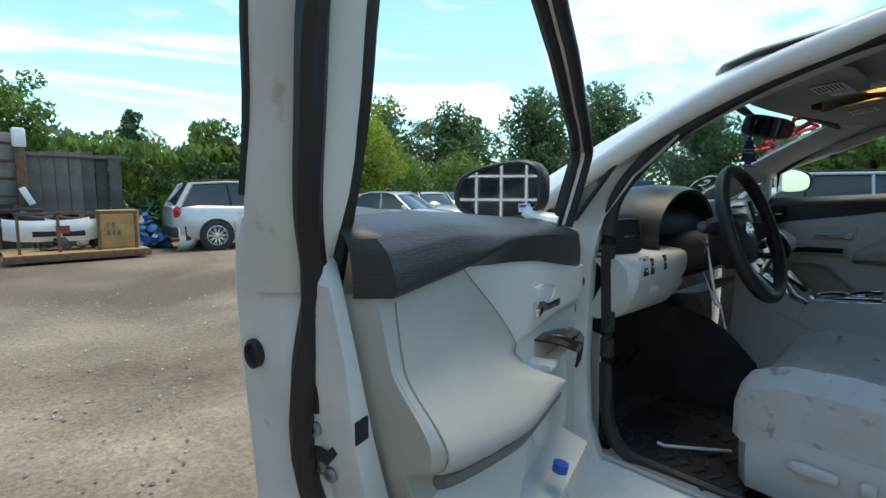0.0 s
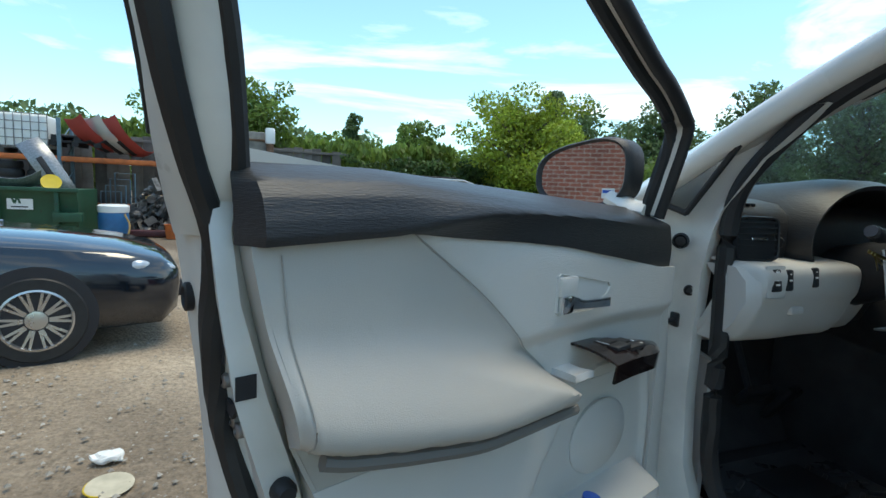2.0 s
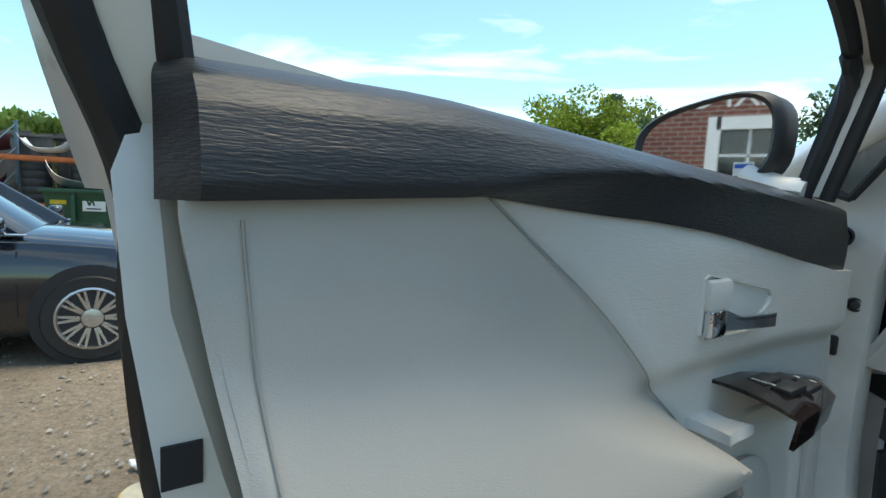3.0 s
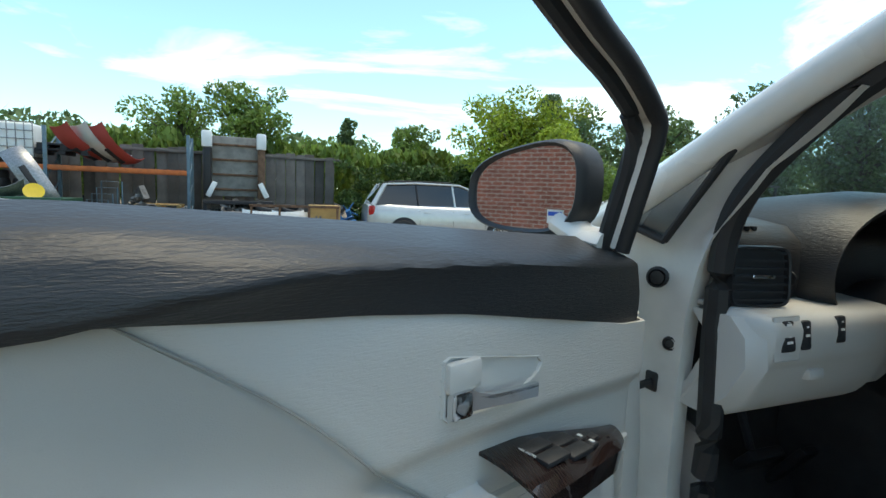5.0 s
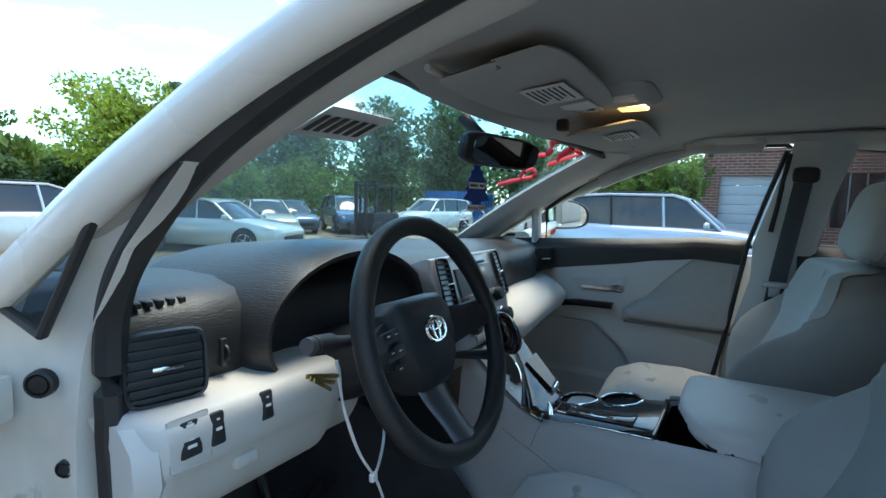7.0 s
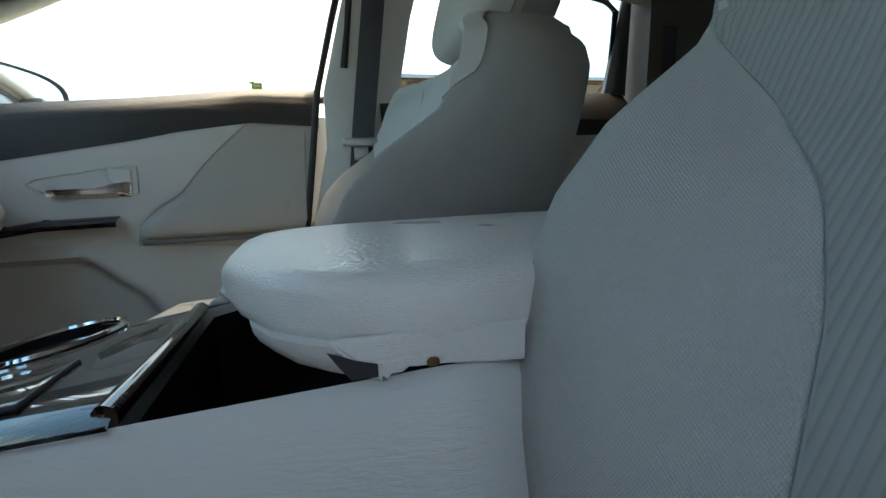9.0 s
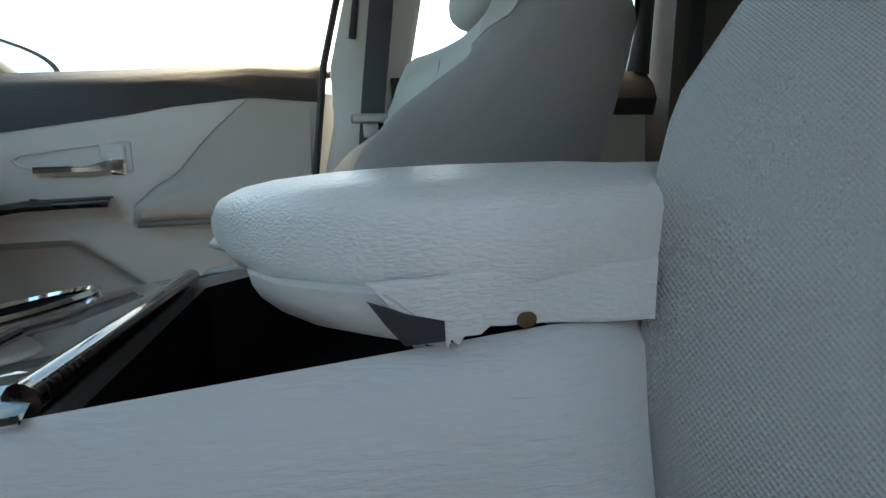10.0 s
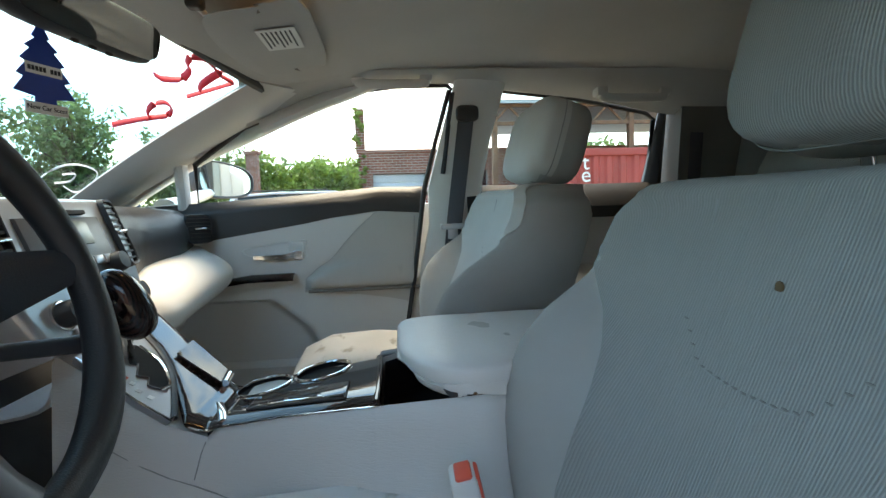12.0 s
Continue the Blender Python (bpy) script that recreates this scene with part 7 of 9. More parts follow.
# ---- loose things in the car ----
tree = thing("air_freshener", "blue tree-shaped card air freshener hanging from the mirror", "air freshener", (0.0, 0.085, 1.355))
TM = axes((-0.028, 0.118, 1.292), Vector((0.94, -0.34, 0)).normalized(), (0, 0, 1), Vector((-0.34, -0.94, 0)).normalized())
half = [(0.004, 0.062), (0.012, 0.048), (0.008, 0.046), (0.022, 0.034), (0.016, 0.031), (0.030, 0.016), (0.022, 0.013), (0.036, -0.004), (0.027, -0.007), (0.041, -0.026), (0.014, -0.030), (0.014, -0.048)]
bm = B(); prism(bm, half + [(-x, y) for x, y in half[::-1]], 0.0016, TM)
card = part("card", bm, M["blue"], tree)
bm = B(); box(bm, -0.024, 0.024, -0.007, 0.007, 0, 0.0022, 0, TM @ pose(0, 0.006, 0)); 
lab1 = part("name_band", bm, M["paper"], tree)
bm = B(); box(bm, -0.028, 0.028, -0.007, 0.007, 0, 0.0022, 0, TM @ pose(0, -0.044, 0))
part("scent_band", bm, M["paper"], tree)
def lettering(text, size, m, mt, parent, name="lettering"):
    cu = bpy.data.curves.new(name, "FONT")
    cu.body, cu.size, cu.align_x, cu.align_y, cu.extrude = text, size, "CENTER", "CENTER", 0.0003
    tmp = bpy.data.objects.new(name, cu)
    scene.collection.objects.link(tmp)
    bpy.context.view_layer.update()
    me = bpy.data.meshes.new_from_object(tmp.evaluated_get(bpy.context.evaluated_depsgraph_get()))
    bpy.data.objects.remove(tmp)
    bm = B(); bm.from_mesh(me)
    bmesh.ops.transform(bm, matrix=m, verts=bm.verts[:])
    return part(name, bm, mt, parent, smooth=False)


bm = B()
for i in range(9):
    if i != 5:
        box(bm, -0.0019, 0.0019, -0.003, 0.003, 0.002, 0.0026, 0, TM @ pose(-0.0195 + 0.0049 * i, 0.006, 0))
part("name_bars", bm, M["ink"], tree)
lettering("New Car Scent", 0.0085, TM @ pose(0, -0.044, 0.0026), M["ink"], tree, "scent_lettering")
bm = B(); tube(bm, [TM @ Vector((0, 0.060, 0.001)), (-0.02, 0.09, 1.36)], 0.0008, 5)
part("string", bm, M["ink"], tree)

tie = thing("zip_tie", "white plastic zip tie hanging from the ignition keys", "zip tie", (-0.56, 0.05, 1.04))
bm = B(); tube(bm, smooth_line([(-0.565, 0.045, 1.045), (-0.56, 0.035, 0.98), (-0.535, 0.03, 0.91), (-0.505, 0.02, 0.855), (-0.49, 0.01, 0.80)], 6), 0.0032, 6, flat=(1.2, 0.6))
part("tail", bm, M["white"], tie)
bm = B(); tube(bm, smooth_line([(-0.512, 0.022, 0.862), (-0.46, 0.05, 0.858), (-0.41, 0.08, 0.88), (-0.39, 0.11, 0.93)], 6), 0.0025, 6)
part("loop", bm, M["white"], tie)
bm = B(); box(bm, -0.006, 0.006, -0.004, 0.004, -0.006, 0.006, 0.002, pose(-0.511, 0.022, 0.864))
part("head", bm, M["white"], tie)
keys = thing("keys", "bunch of brass keys on the steering column", "keys", (-0.575, 0.04, 1.05))
for i in range(3):
    bm = B(); box(bm, -0.03, 0.03, -0.001, 0.001, -0.003, 0.003, 0.0008, pose(-0.60, 0.035, 1.036 - 0.006 * i, 0, 15 + 8 * i, 10 * i))
    part("key", bm, M["brass"], keys)

fm_ = thing("floor_mat", "black rubber floor mat with a ribbed tread, dusty", "floor mat", (-0.42, 0.08, 0.43))
rows = [[(-0.66 + 0.44 * j / 12, -0.10 + 0.44 * i / 12, 0.437 + 0.014 * max(0, (i - 9) / 3) ** 2 + 0.008 * (1 if j in (0, 12) or i in (0,) else 0)) for j in range(13)] for i in range(13)]
bm = B(); solid_sheet(bm, rows, 0.008)
part("mat_sheet", bm, M["matrub"], fm_)
bm = B(); box(bm, -0.52, -0.33, 0.16, 0.29, 0.446, 0.456, 0.006)
part("heel_pad", bm, M["rubber"], fm_)
for i in range(9):
    for j in range(7):
        if 4 <= i <= 7 and 2 <= j <= 4:
            continue
        bm = B(); box(bm, -0.025, 0.025, -0.005, 0.005, 0, 0.009, 0.003, pose(-0.62 + 0.06 * j, -0.07 + 0.042 * i, 0.444, 0, 0, 25 if j % 2 else -25))
        part("tread_bar", bm, M["matrub"], fm_)
stick = thing("plastic_stick", "thin white plastic stick lying on the floor mat", "stick", (-0.52, 0.05, 0.46))
bm = B(); tube(bm, [(-0.585, 0.135, 0.468), (-0.58, 0.12, 0.462), (-0.475, -0.02, 0.462)], 0.0045, 8)
part("rod", bm, M["white"], stick)
bottle = thing("water_bottle", "clear plastic bottle with a blue cap in the door pocket", "bottle", tuple(driver_frame(0.44, 0.05, 0.46)))
bm = B(); lathe(bm, [(0.03, 0), (0.032, 0.01), (0.032, 0.12), (0.028, 0.15), (0.013, 0.185), (0.013, 0.20)], 20, pose(*driver_frame(0.44, 0.055, 0.43), 6, 8, 0))
part("flask", bm, M["glass"], bottle)
bm = B(); lathe(bm, [(0.0148, 0.198), (0.0148, 0.215), (0.0, 0.216)], 16, pose(*driver_frame(0.44, 0.055, 0.43), 6, 8, 0))
part("cap", bm, M["bluecap"], bottle)
bm = B(); lathe(bm, [(0.0328, 0.05), (0.0328, 0.10)], 20, pose(*driver_frame(0.44, 0.055, 0.43), 6, 8, 0))
part("label_band", bm, M["bluecap"], bottle)

lettering("ALL AUTO", 0.0048, axes(driver_frame(0.380, 0.066, 0.8785), DN, -DD, (0, 0, 1)), M["white"], driver_door, "switch_lettering")

# ---- yard materials ----
def brick_mat(name, axis, scale=1.0, c1=(0.24, 0.075, 0.05), c2=(0.16, 0.05, 0.035), mortar=(0.30, 0.27, 0.24)):
    m = mat(name, c1, 0.9, var=0.2, scale=0.8, bump=0.2, bscale=40)
    n, l = m.node_tree.nodes, m.node_tree.links
    tc = n.new("ShaderNodeTexCoord")
    sp, cb = n.new("ShaderNodeSeparateXYZ"), n.new("ShaderNodeCombineXYZ")
    l.new(tc.outputs["Object"], sp.inputs[0])
    l.new(sp.outputs["Y" if axis == "x" else "X"], cb.inputs["X"])
    l.new(sp.outputs["Z"], cb.inputs["Y"])
    b = n.new("ShaderNodeTexBrick")
    b.inputs["Scale"].default_value = scale
    b.inputs["Brick Width"].default_value, b.inputs["Row Height"].default_value, b.inputs["Mortar Size"].default_value = 0.215, 0.075, 0.008
    b.inputs["Color1"].default_value, b.inputs["Color2"].default_value, b.inputs["Mortar"].default_value = (*c1, 1), (*c2, 1), (*mortar, 1)
    l.new(cb.outputs[0], b.inputs["Vector"])
    nz = n.new("ShaderNodeTexNoise")
    nz.inputs["Scale"].default_value, nz.inputs["Detail"].default_value = 1.2, 7
    l.new(tc.outputs["Object"], nz.inputs["Vector"])
    mr = n.new("ShaderNodeMapRange")
    mr.inputs["To Min"].default_value, mr.inputs["To Max"].default_value = 0.6, 1.4
    l.new(nz.outputs["Fac"], mr.inputs["Value"])
    mu = n.new("ShaderNodeMix")
    mu.data_type, mu.blend_type = "RGBA", "MULTIPLY"
    mu.inputs["Factor"].default_value = 1
    l.new(b.outputs["Color"], mu.inputs["A"])
    l.new(mr.outputs["Result"], mu.inputs["B"])
    l.new(mu.outputs["Result"], n["Principled BSDF"].inputs["Base Color"])
    return m


def ground_mat():
    m = mat("gravel_dirt", (0.36, 0.285, 0.205), 0.95, var=0.30, scale=0.9, bump=0.0)
    n, l = m.node_tree.nodes, m.node_tree.links
    b = n["Principled BSDF"]
    tc = n.new("ShaderNodeTexCoord")
    ramp0 = [x for x in n if x.bl_idname == "ShaderNodeValToRGB"][0]
    big = n.new("ShaderNodeTexNoise")
    big.inputs["Scale"].default_value, big.inputs["Detail"].default_value, big.inputs["Distortion"].default_value = 0.16, 6, 0.8
    l.new(tc.outputs["Object"], big.inputs["Vector"])
    r = n.new("ShaderNodeValToRGB")
    r.color_ramp.elements[0].position, r.color_ramp.elements[1].position = 0.40, 0.56
    l.new(big.outputs["Fac"], r.inputs["Fac"])
    mx = n.new("ShaderNodeMix")
    mx.data_type = "RGBA"
    mx.inputs["B"].default_value = (0.15, 0.108, 0.072, 1)
    l.new(ramp0.outputs["Color"], mx.inputs["A"])
    l.new(r.outputs["Color"], mx.inputs["Factor"])
    vo = n.new("ShaderNodeTexVoronoi")
    vo.inputs["Scale"].default_value = 38
    l.new(tc.outputs["Object"], vo.inputs["Vector"])
    fn = n.new("ShaderNodeTexNoise")
    fn.inputs["Scale"].default_value, fn.inputs["Detail"].default_value, fn.inputs["Roughness"].default_value = 22, 9, 0.7
    l.new(tc.outputs["Object"], fn.inputs["Vector"])
    mr = n.new("ShaderNodeMapRange")
    mr.inputs["From Min"].default_value, mr.inputs["From Max"].default_value = 0.25, 0.75
    mr.inputs["To Min"].default_value, mr.inputs["To Max"].default_value = 0.55, 1.45
    l.new(fn.outputs["Fac"], mr.inputs["Value"])
    mu = n.new("ShaderNodeMix")
    mu.data_type, mu.blend_type = "RGBA", "MULTIPLY"
    mu.inputs["Factor"].default_value = 1
    l.new(mx.outputs["Result"], mu.inputs["A"])
    l.new(mr.outputs["Result"], mu.inputs["B"])
    l.new(mu.outputs["Result"], b.inputs["Base Color"])
    ad = n.new("ShaderNodeMath")
    l.new(vo.outputs["Distance"], ad.inputs[0])
    l.new(fn.outputs["Fac"], ad.inputs[1])
    bp = n.new("ShaderNodeBump")
    bp.inputs["Strength"].default_value, bp.inputs["Distance"].default_value = 0.7, 0.02
    l.new(ad.outputs[0], bp.inputs["Height"])
    l.new(bp.outputs["Normal"], b.inputs["Normal"])
    return m


def leaf_mat(name, col, var=0.35):
    m = mat(name, col, 0.6, var=0.25, scale=0.7, bump=0.0, isl=var)
    b = m.node_tree.nodes["Principled BSDF"]
    b.inputs["Transmission Weight"].default_value = 0.0
    n, l = m.node_tree.nodes, m.node_tree.links
    tr = n.new("ShaderNodeBsdfTranslucent")
    l.new(b.inputs["Base Color"].links[0].from_socket, tr.inputs["Color"])
    mx = n.new("ShaderNodeMixShader")
    mx.inputs["Fac"].default_value = 0.42
    l.new(b.outputs["BSDF"], mx.inputs[1])
    l.new(tr.outputs["BSDF"], mx.inputs[2])
    l.new(mx.outputs["Shader"], n["Material Output"].inputs["Surface"])
    return m


M.update(
    ground=ground_mat(),
    stone=mat("pebbles", (0.33, 0.30, 0.26), 0.9, var=0.2, scale=5, bump=0.2, isl=0.45),
    plank=mat("weathered_dark_timber", (0.125, 0.112, 0.10), 0.92, var=0.4, scale=2.2, bump=0.5, bscale=25, dist=0.01, rnd=0.45),
    leaf1=leaf_mat("green_leaves", (0.16, 0.25, 0.055)), leaf2=leaf_mat("yellow_green_leaves", (0.26, 0.34, 0.04)), leaf3=leaf_mat("dark_green_leaves", (0.12, 0.19, 0.075)),
    leaf4=leaf_mat("ivy_leaves", (0.065, 0.12, 0.03)), grassy=leaf_mat("tall_weeds", (0.17, 0.25, 0.05)),
    bark=mat("bark", (0.09, 0.075, 0.06), 0.95, var=0.3, scale=8, bump=0.6, bscale=40, dist=0.01),
    beam=mat("orange_steel", (0.55, 0.13, 0.03), 0.6, var=0.2, scale=6, bump=0.1, second=(0.18, 0.08, 0.04), patch=-0.04),
    post=mat("blue_grey_steel", (0.10, 0.17, 0.21), 0.6, var=0.2, scale=6, bump=0.1),
    green=mat("green_steel", (0.012, 0.07, 0.035), 0.5, var=0.25, scale=4, bump=0.15, second=(0.03, 0.045, 0.03), patch=-0.02),
    bluedrum=mat("blue_plastic_drum", (0.015, 0.13, 0.30), 0.5, var=0.15, scale=6, bump=0.1),
    maroon=mat("maroon_steel", (0.07, 0.015, 0.018), 0.55, var=0.2, bump=0.1),
    tub=mat("grey_tub", (0.19, 0.185, 0.18), 0.75, var=0.15, scale=5, bump=0.1),
    card=mat("cardboard_and_ply", (0.42, 0.26, 0.10), 0.85, var=0.2, scale=6, bump=0.2),
    engine=mat("oily_engine_metal", (0.10, 0.095, 0.09), 0.5, 0.5, var=0.5, scale=14, bump=0.3, second=(0.16, 0.08, 0.04), patch=0.0, isl=0.7),
    rustm=mat("rusty_steel", (0.16, 0.085, 0.05), 0.85, var=0.4, scale=9, bump=0.3),
    blackcar=mat("black_blue_car_paint", (0.006, 0.010, 0.016), 0.14, var=0.1, bump=0.0, coat=1.0, rvar=0.04),
    silvercar=mat("silver_car_paint", (0.55, 0.55, 0.53), 0.3, 0.35, var=0.05, bump=0.0, coat=0.8, rvar=0.05),
    goldcar=mat("champagne_car_paint", (0.50, 0.45, 0.33), 0.3, 0.3, var=0.05, bump=0.0, coat=0.8, rvar=0.05),
    bluecar=mat("slate_blue_car_paint", (0.10, 0.14, 0.20), 0.25, 0.3, var=0.05, bump=0.0, coat=0.9, rvar=0.05),
    steelcar=mat("lilac_silver_car_paint", (0.52, 0.54, 0.60), 0.25, 0.4, var=0.05, bump=0.0, coat=0.9, rvar=0.05),
    cargl=mat("car_window", (0.012, 0.016, 0.02), 0.06, var=0.2, bump=0.0, coat=0.6, rvar=0.03),
    tail=mat("red_lens", (0.55, 0.012, 0.015), 0.15, var=0.1, bump=0.0, coat=0.8),
    head=mat("headlamp_lens", (0.5, 0.52, 0.54), 0.1, 0.3, var=0.2, scale=20, bump=0.0, coat=1.0),
    rim=mat("alloy_rim", (0.55, 0.55, 0.55), 0.28, 0.9, var=0.06, bump=0.0),
    brickx=brick_mat("red_brick_side", "x"), bricky=brick_mat("red_brick_front", "y"),
    contain=mat("red_container_paint", (0.36, 0.045, 0.035), 0.55, var=0.15, scale=2, bump=0.1, second=(0.18, 0.05, 0.03), patch=-0.07),
    bluebox=mat("blue_container_paint", (0.02, 0.13, 0.34), 0.55, var=0.15, scale=2, bump=0.1),
    roller=mat("grey_roller_door", (0.44, 0.47, 0.50), 0.6, var=0.08, scale=3, bump=0.05),
    bedp=mat("grey_bed_paint", (0.24, 0.225, 0.20), 0.7, var=0.25, scale=5, bump=0.2, second=(0.15, 0.09, 0.05), patch=-0.03),
    tanlid=mat("dirty_lid", (0.50, 0.44, 0.32), 0.7, var=0.2, scale=12, bump=0.2),
    yellow=mat("yellow_plastic", (0.62, 0.42, 0.02), 0.5, var=0.1, bump=0.1),
)

# ---- ground ----
bm = B()
radii = [0.0, 0.6, 1.2, 1.8, 2.4, 3, 3.6, 4.2, 5, 6, 7, 8, 10, 12, 15, 19, 25, 35, 50, 80, 140, 300, 700, 1800]
prev = None
c0 = bm.verts.new((-1.5, 2, GROUND))
for r in radii[1:]:
    ringv = []
    for i in range(64):
        a = 2 * math.pi * i / 64
        x, y = -1.5 + r * math.cos(a), 2 + r * math.sin(a)
        h = 0.03 * noise.noise((x * 0.5, y * 0.5, 0)) + 0.012 * noise.noise((x * 1.7, y * 1.7, 3))
        ringv.append(bm.verts.new((x, y, GROUND + (h if r < 30 else 0) - 0.01)))
    for i in range(64):
        j = (i + 1) % 64
        if prev is None:
            bm.faces.new((c0, ringv[i], ringv[j]))
        else:
            bm.faces.new((prev[i], ringv[i], ringv[j], prev[j]))
    prev = ringv
tagged(part("ground", bm, M["ground"]), "bare gravel and packed dirt yard", "ground", kind="structure")

rng = np.random.default_rng(4)
verts, faces = [], []
for i in range(5200):
    d = 0.4 + 7.5 * rng.random() ** 1.3
    a = rng.uniform(1.2, 3.4)
    x, y = -1.9 + d * math.cos(a), 0.6 + d * math.sin(a)
    s = 0.004 + 0.016 * rng.random() ** 3
    base = len(verts)
    for dx, dy, dz in ((1, 0, 0), (0.2, 1, 0), (-0.9, 0.4, 0), (-0.3, -0.9, 0), (0.0, 0.0, 0.8)):
        verts.append((x + dx * s * rng.uniform(0.7, 1.3), y + dy * s * rng.uniform(0.7, 1.3), GROUND + 0.004 + dz * s))
    faces += [(base, base + 1, base + 4), (base + 1, base + 2, base + 4), (base + 2, base + 3, base + 4), (base + 3, base, base + 4)]
me = bpy.data.meshes.new("gravel")
me.from_pydata(verts, [], faces)
me.materials.append(M["stone"])
tagged(new("gravel", me), "loose grey and tan gravel on the dirt", "gravel", kind="stuff")

# ---- foliage ----
def leaves(name, centres, n, spread, size, mt, label, category, seed, parent=None, kind="", flat=0.6, up=False):
    """n small leaf blades scattered round the clump centres (x, y, z, radius)."""
    g = np.random.default_rng(seed)
    C = np.array(centres, dtype=float)
    w = C[:, 3] ** 2
    pick = g.choice(len(C), n, p=w / w.sum())
    d = g.normal(size=(n, 3))
    d /= np.linalg.norm(d, axis=1)[:, None]
    rad = C[pick, 3] * (0.45 + 0.6 * g.random(n) ** 0.6) * spread
    P = C[pick, :3] + d * rad[:, None] * np.array([1, 1, flat])
    ax = g.normal(size=(n, 3)) + (np.array([0, 0, 2.5]) if up else 0)
    ax /= np.linalg.norm(ax, axis=1)[:, None]
    nn = d + 0.9 * g.normal(size=(n, 3)) + np.array([0, 0, 0.5])
    sd = np.cross(ax, nn)
    sd /= (np.linalg.norm(sd, axis=1)[:, None] + 1e-9)
    s = size * g.uniform(0.55, 1.35, n)[:, None]
    V = np.empty((n * 4, 3))
    V[0::4] = P - ax * s
    V[1::4] = P + sd * s * 0.5
    V[2::4] = P + ax * s
    V[3::4] = P - sd * s * 0.5
    F4 = np.arange(n * 4).reshape(n, 4)
    me = bpy.data.meshes.new(name)
    me.from_pydata(V.tolist(), [], F4.tolist())
    me.materials.append(mt)
    ob = new(name, me)
    if parent is not None:
        ob.parent = parent
        ob.location = -parent.location
        if label:
            ob["label"] = label
    else:
        tagged(ob, label, category, kind=kind)
    return ob


def tree_at(x, y, h, r, mt, seed, label, n=5000, size=0.13, trunk=0.12, crown_low=0.3, kind=0):
    g = random.Random(seed)
    t = thing("tree", label, "tree", (x, y, GROUND))
    bm = B()
    top = Vector((x + g.uniform(-.2, .2), y, GROUND + h * 0.85))
    pts = [Vector((x, y, GROUND - 0.1)), Vector((x + g.uniform(-.1, .1), y, GROUND + h * 0.3)), Vector((x + g.uniform(-.2, .2), y + g.uniform(-.2, .2), GROUND + h * 0.6)), top]
    tube(bm, smooth_line(pts, 3), [trunk * (1 - 0.085 * i) for i in range(10)], 8)
    cl = []
    nl = 40 if kind == 0 else 26
    for i in range(nl):
        f = crown_low + (0.97 - crown_low) * (i + g.random()) / nl
        a = g.uniform(0, 6.283)
        if kind == 0:
            rr = r * g.uniform(0.35, 1.18) * (math.sin(math.pi * min(1, 0.18 + 0.82 * (1 - (f - crown_low) / (1 - crown_low)) ** 0.8)) * 0.6 + 0.4)
        else:
            rr = r * (1.05 - f) * g.uniform(0.6, 1.0) / (1 - crown_low)
        b0 = pts[0].lerp(top, min(1, f * 0.85))
        e = Vector((x + rr * math.cos(a), y + rr * math.sin(a), GROUND + h * f))
        tube(bm, [b0, b0.lerp(e, 0.5) + Vector((0, 0, 0.05 * h * 0.3)), e], [trunk * 0.35, trunk * 0.25, trunk * 0.08], 6)
        cl.append((e.x, e.y, e.z, r * g.uniform(0.09, 0.23) if kind == 0 else r * g.uniform(0.12, 0.25)))
        cl.append(((e.x + b0.x) / 2, (e.y + b0.y) / 2, (e.z + b0.z) / 2 + 0.1, r * g.uniform(0.11, 0.24)))
    cl.append((top.x, top.y, top.z + h * 0.08, r * 0.25))
    part("trunk", bm, M["bark"], t)
    leaves("crown", cl, int(n * 1.7), 1.65, size * 0.75, mt, "", "", seed, t, flat=0.8)
    return t


# fence of dark upright timbers
fence = tagged(new("fence"), "weathered dark grey timber fence behind the yard", "fence", kind="structure")
shared = []
for k in range(4):
    bm = B(); box(bm, -0.145, 0.145, -0.02, 0.02, 0, 2.45 + 0.03 * k, 0.008)
    for v in bm.verts:
        v.co.x += 0.008 * noise.noise((v.co.z, k, 0))
    o = part("board", bm, M["plank"], fence)
    shared.append(o.data)
    o.location = (-1.0 + 0.3 * k, 16.45, GROUND)
for i in range(62):
    x = -17.2 + 0.3 * i
    if -1.05 < x < 0.1:
        continue
    o = new("board", shared[i % 4])
    o.parent = fence
    o.location = (x, 16.45 + (0.10 if i % 3 == 0 else 0.0) + 0.02 * math.sin(i), GROUND)
    o.rotation_euler = (0, radians(0.5 * math.sin(i * 2.1)), radians(4 * math.sin(i * 1.3)))
bm = B(); box(bm, -17.4, 1.5, 16.40, 16.62, GROUND + 2.36, GROUND + 2.44, 0.01)
part("cap_rail", bm, M["plank"], fence)

g = random.Random(8)
leaves("ivy_hedge", [(1.6 + 0.25 * i + g.uniform(-.1, .1), 16.3 + g.uniform(-.15, .2), GROUND + g.uniform(0.3, 2.3), g.uniform(.25, .45)) for i in range(30) for _ in range(4)], 16000, 1.0, 0.075, M["leaf4"], "dense dark green ivy over the end of the fence", "ivy", 11, kind="stuff")
leaves("weeds", [(-17 + 0.35 * i, 17.6 + g.uniform(-.5, 1.6), GROUND + g.uniform(1.7, 2.9), g.uniform(.35, .6)) for i in range(80) for _ in range(2)], 15000, 1.0, 0.16, M["grassy"], "tall green weeds behind the fence", "weeds", 12, kind="stuff", up=True)
cl = []
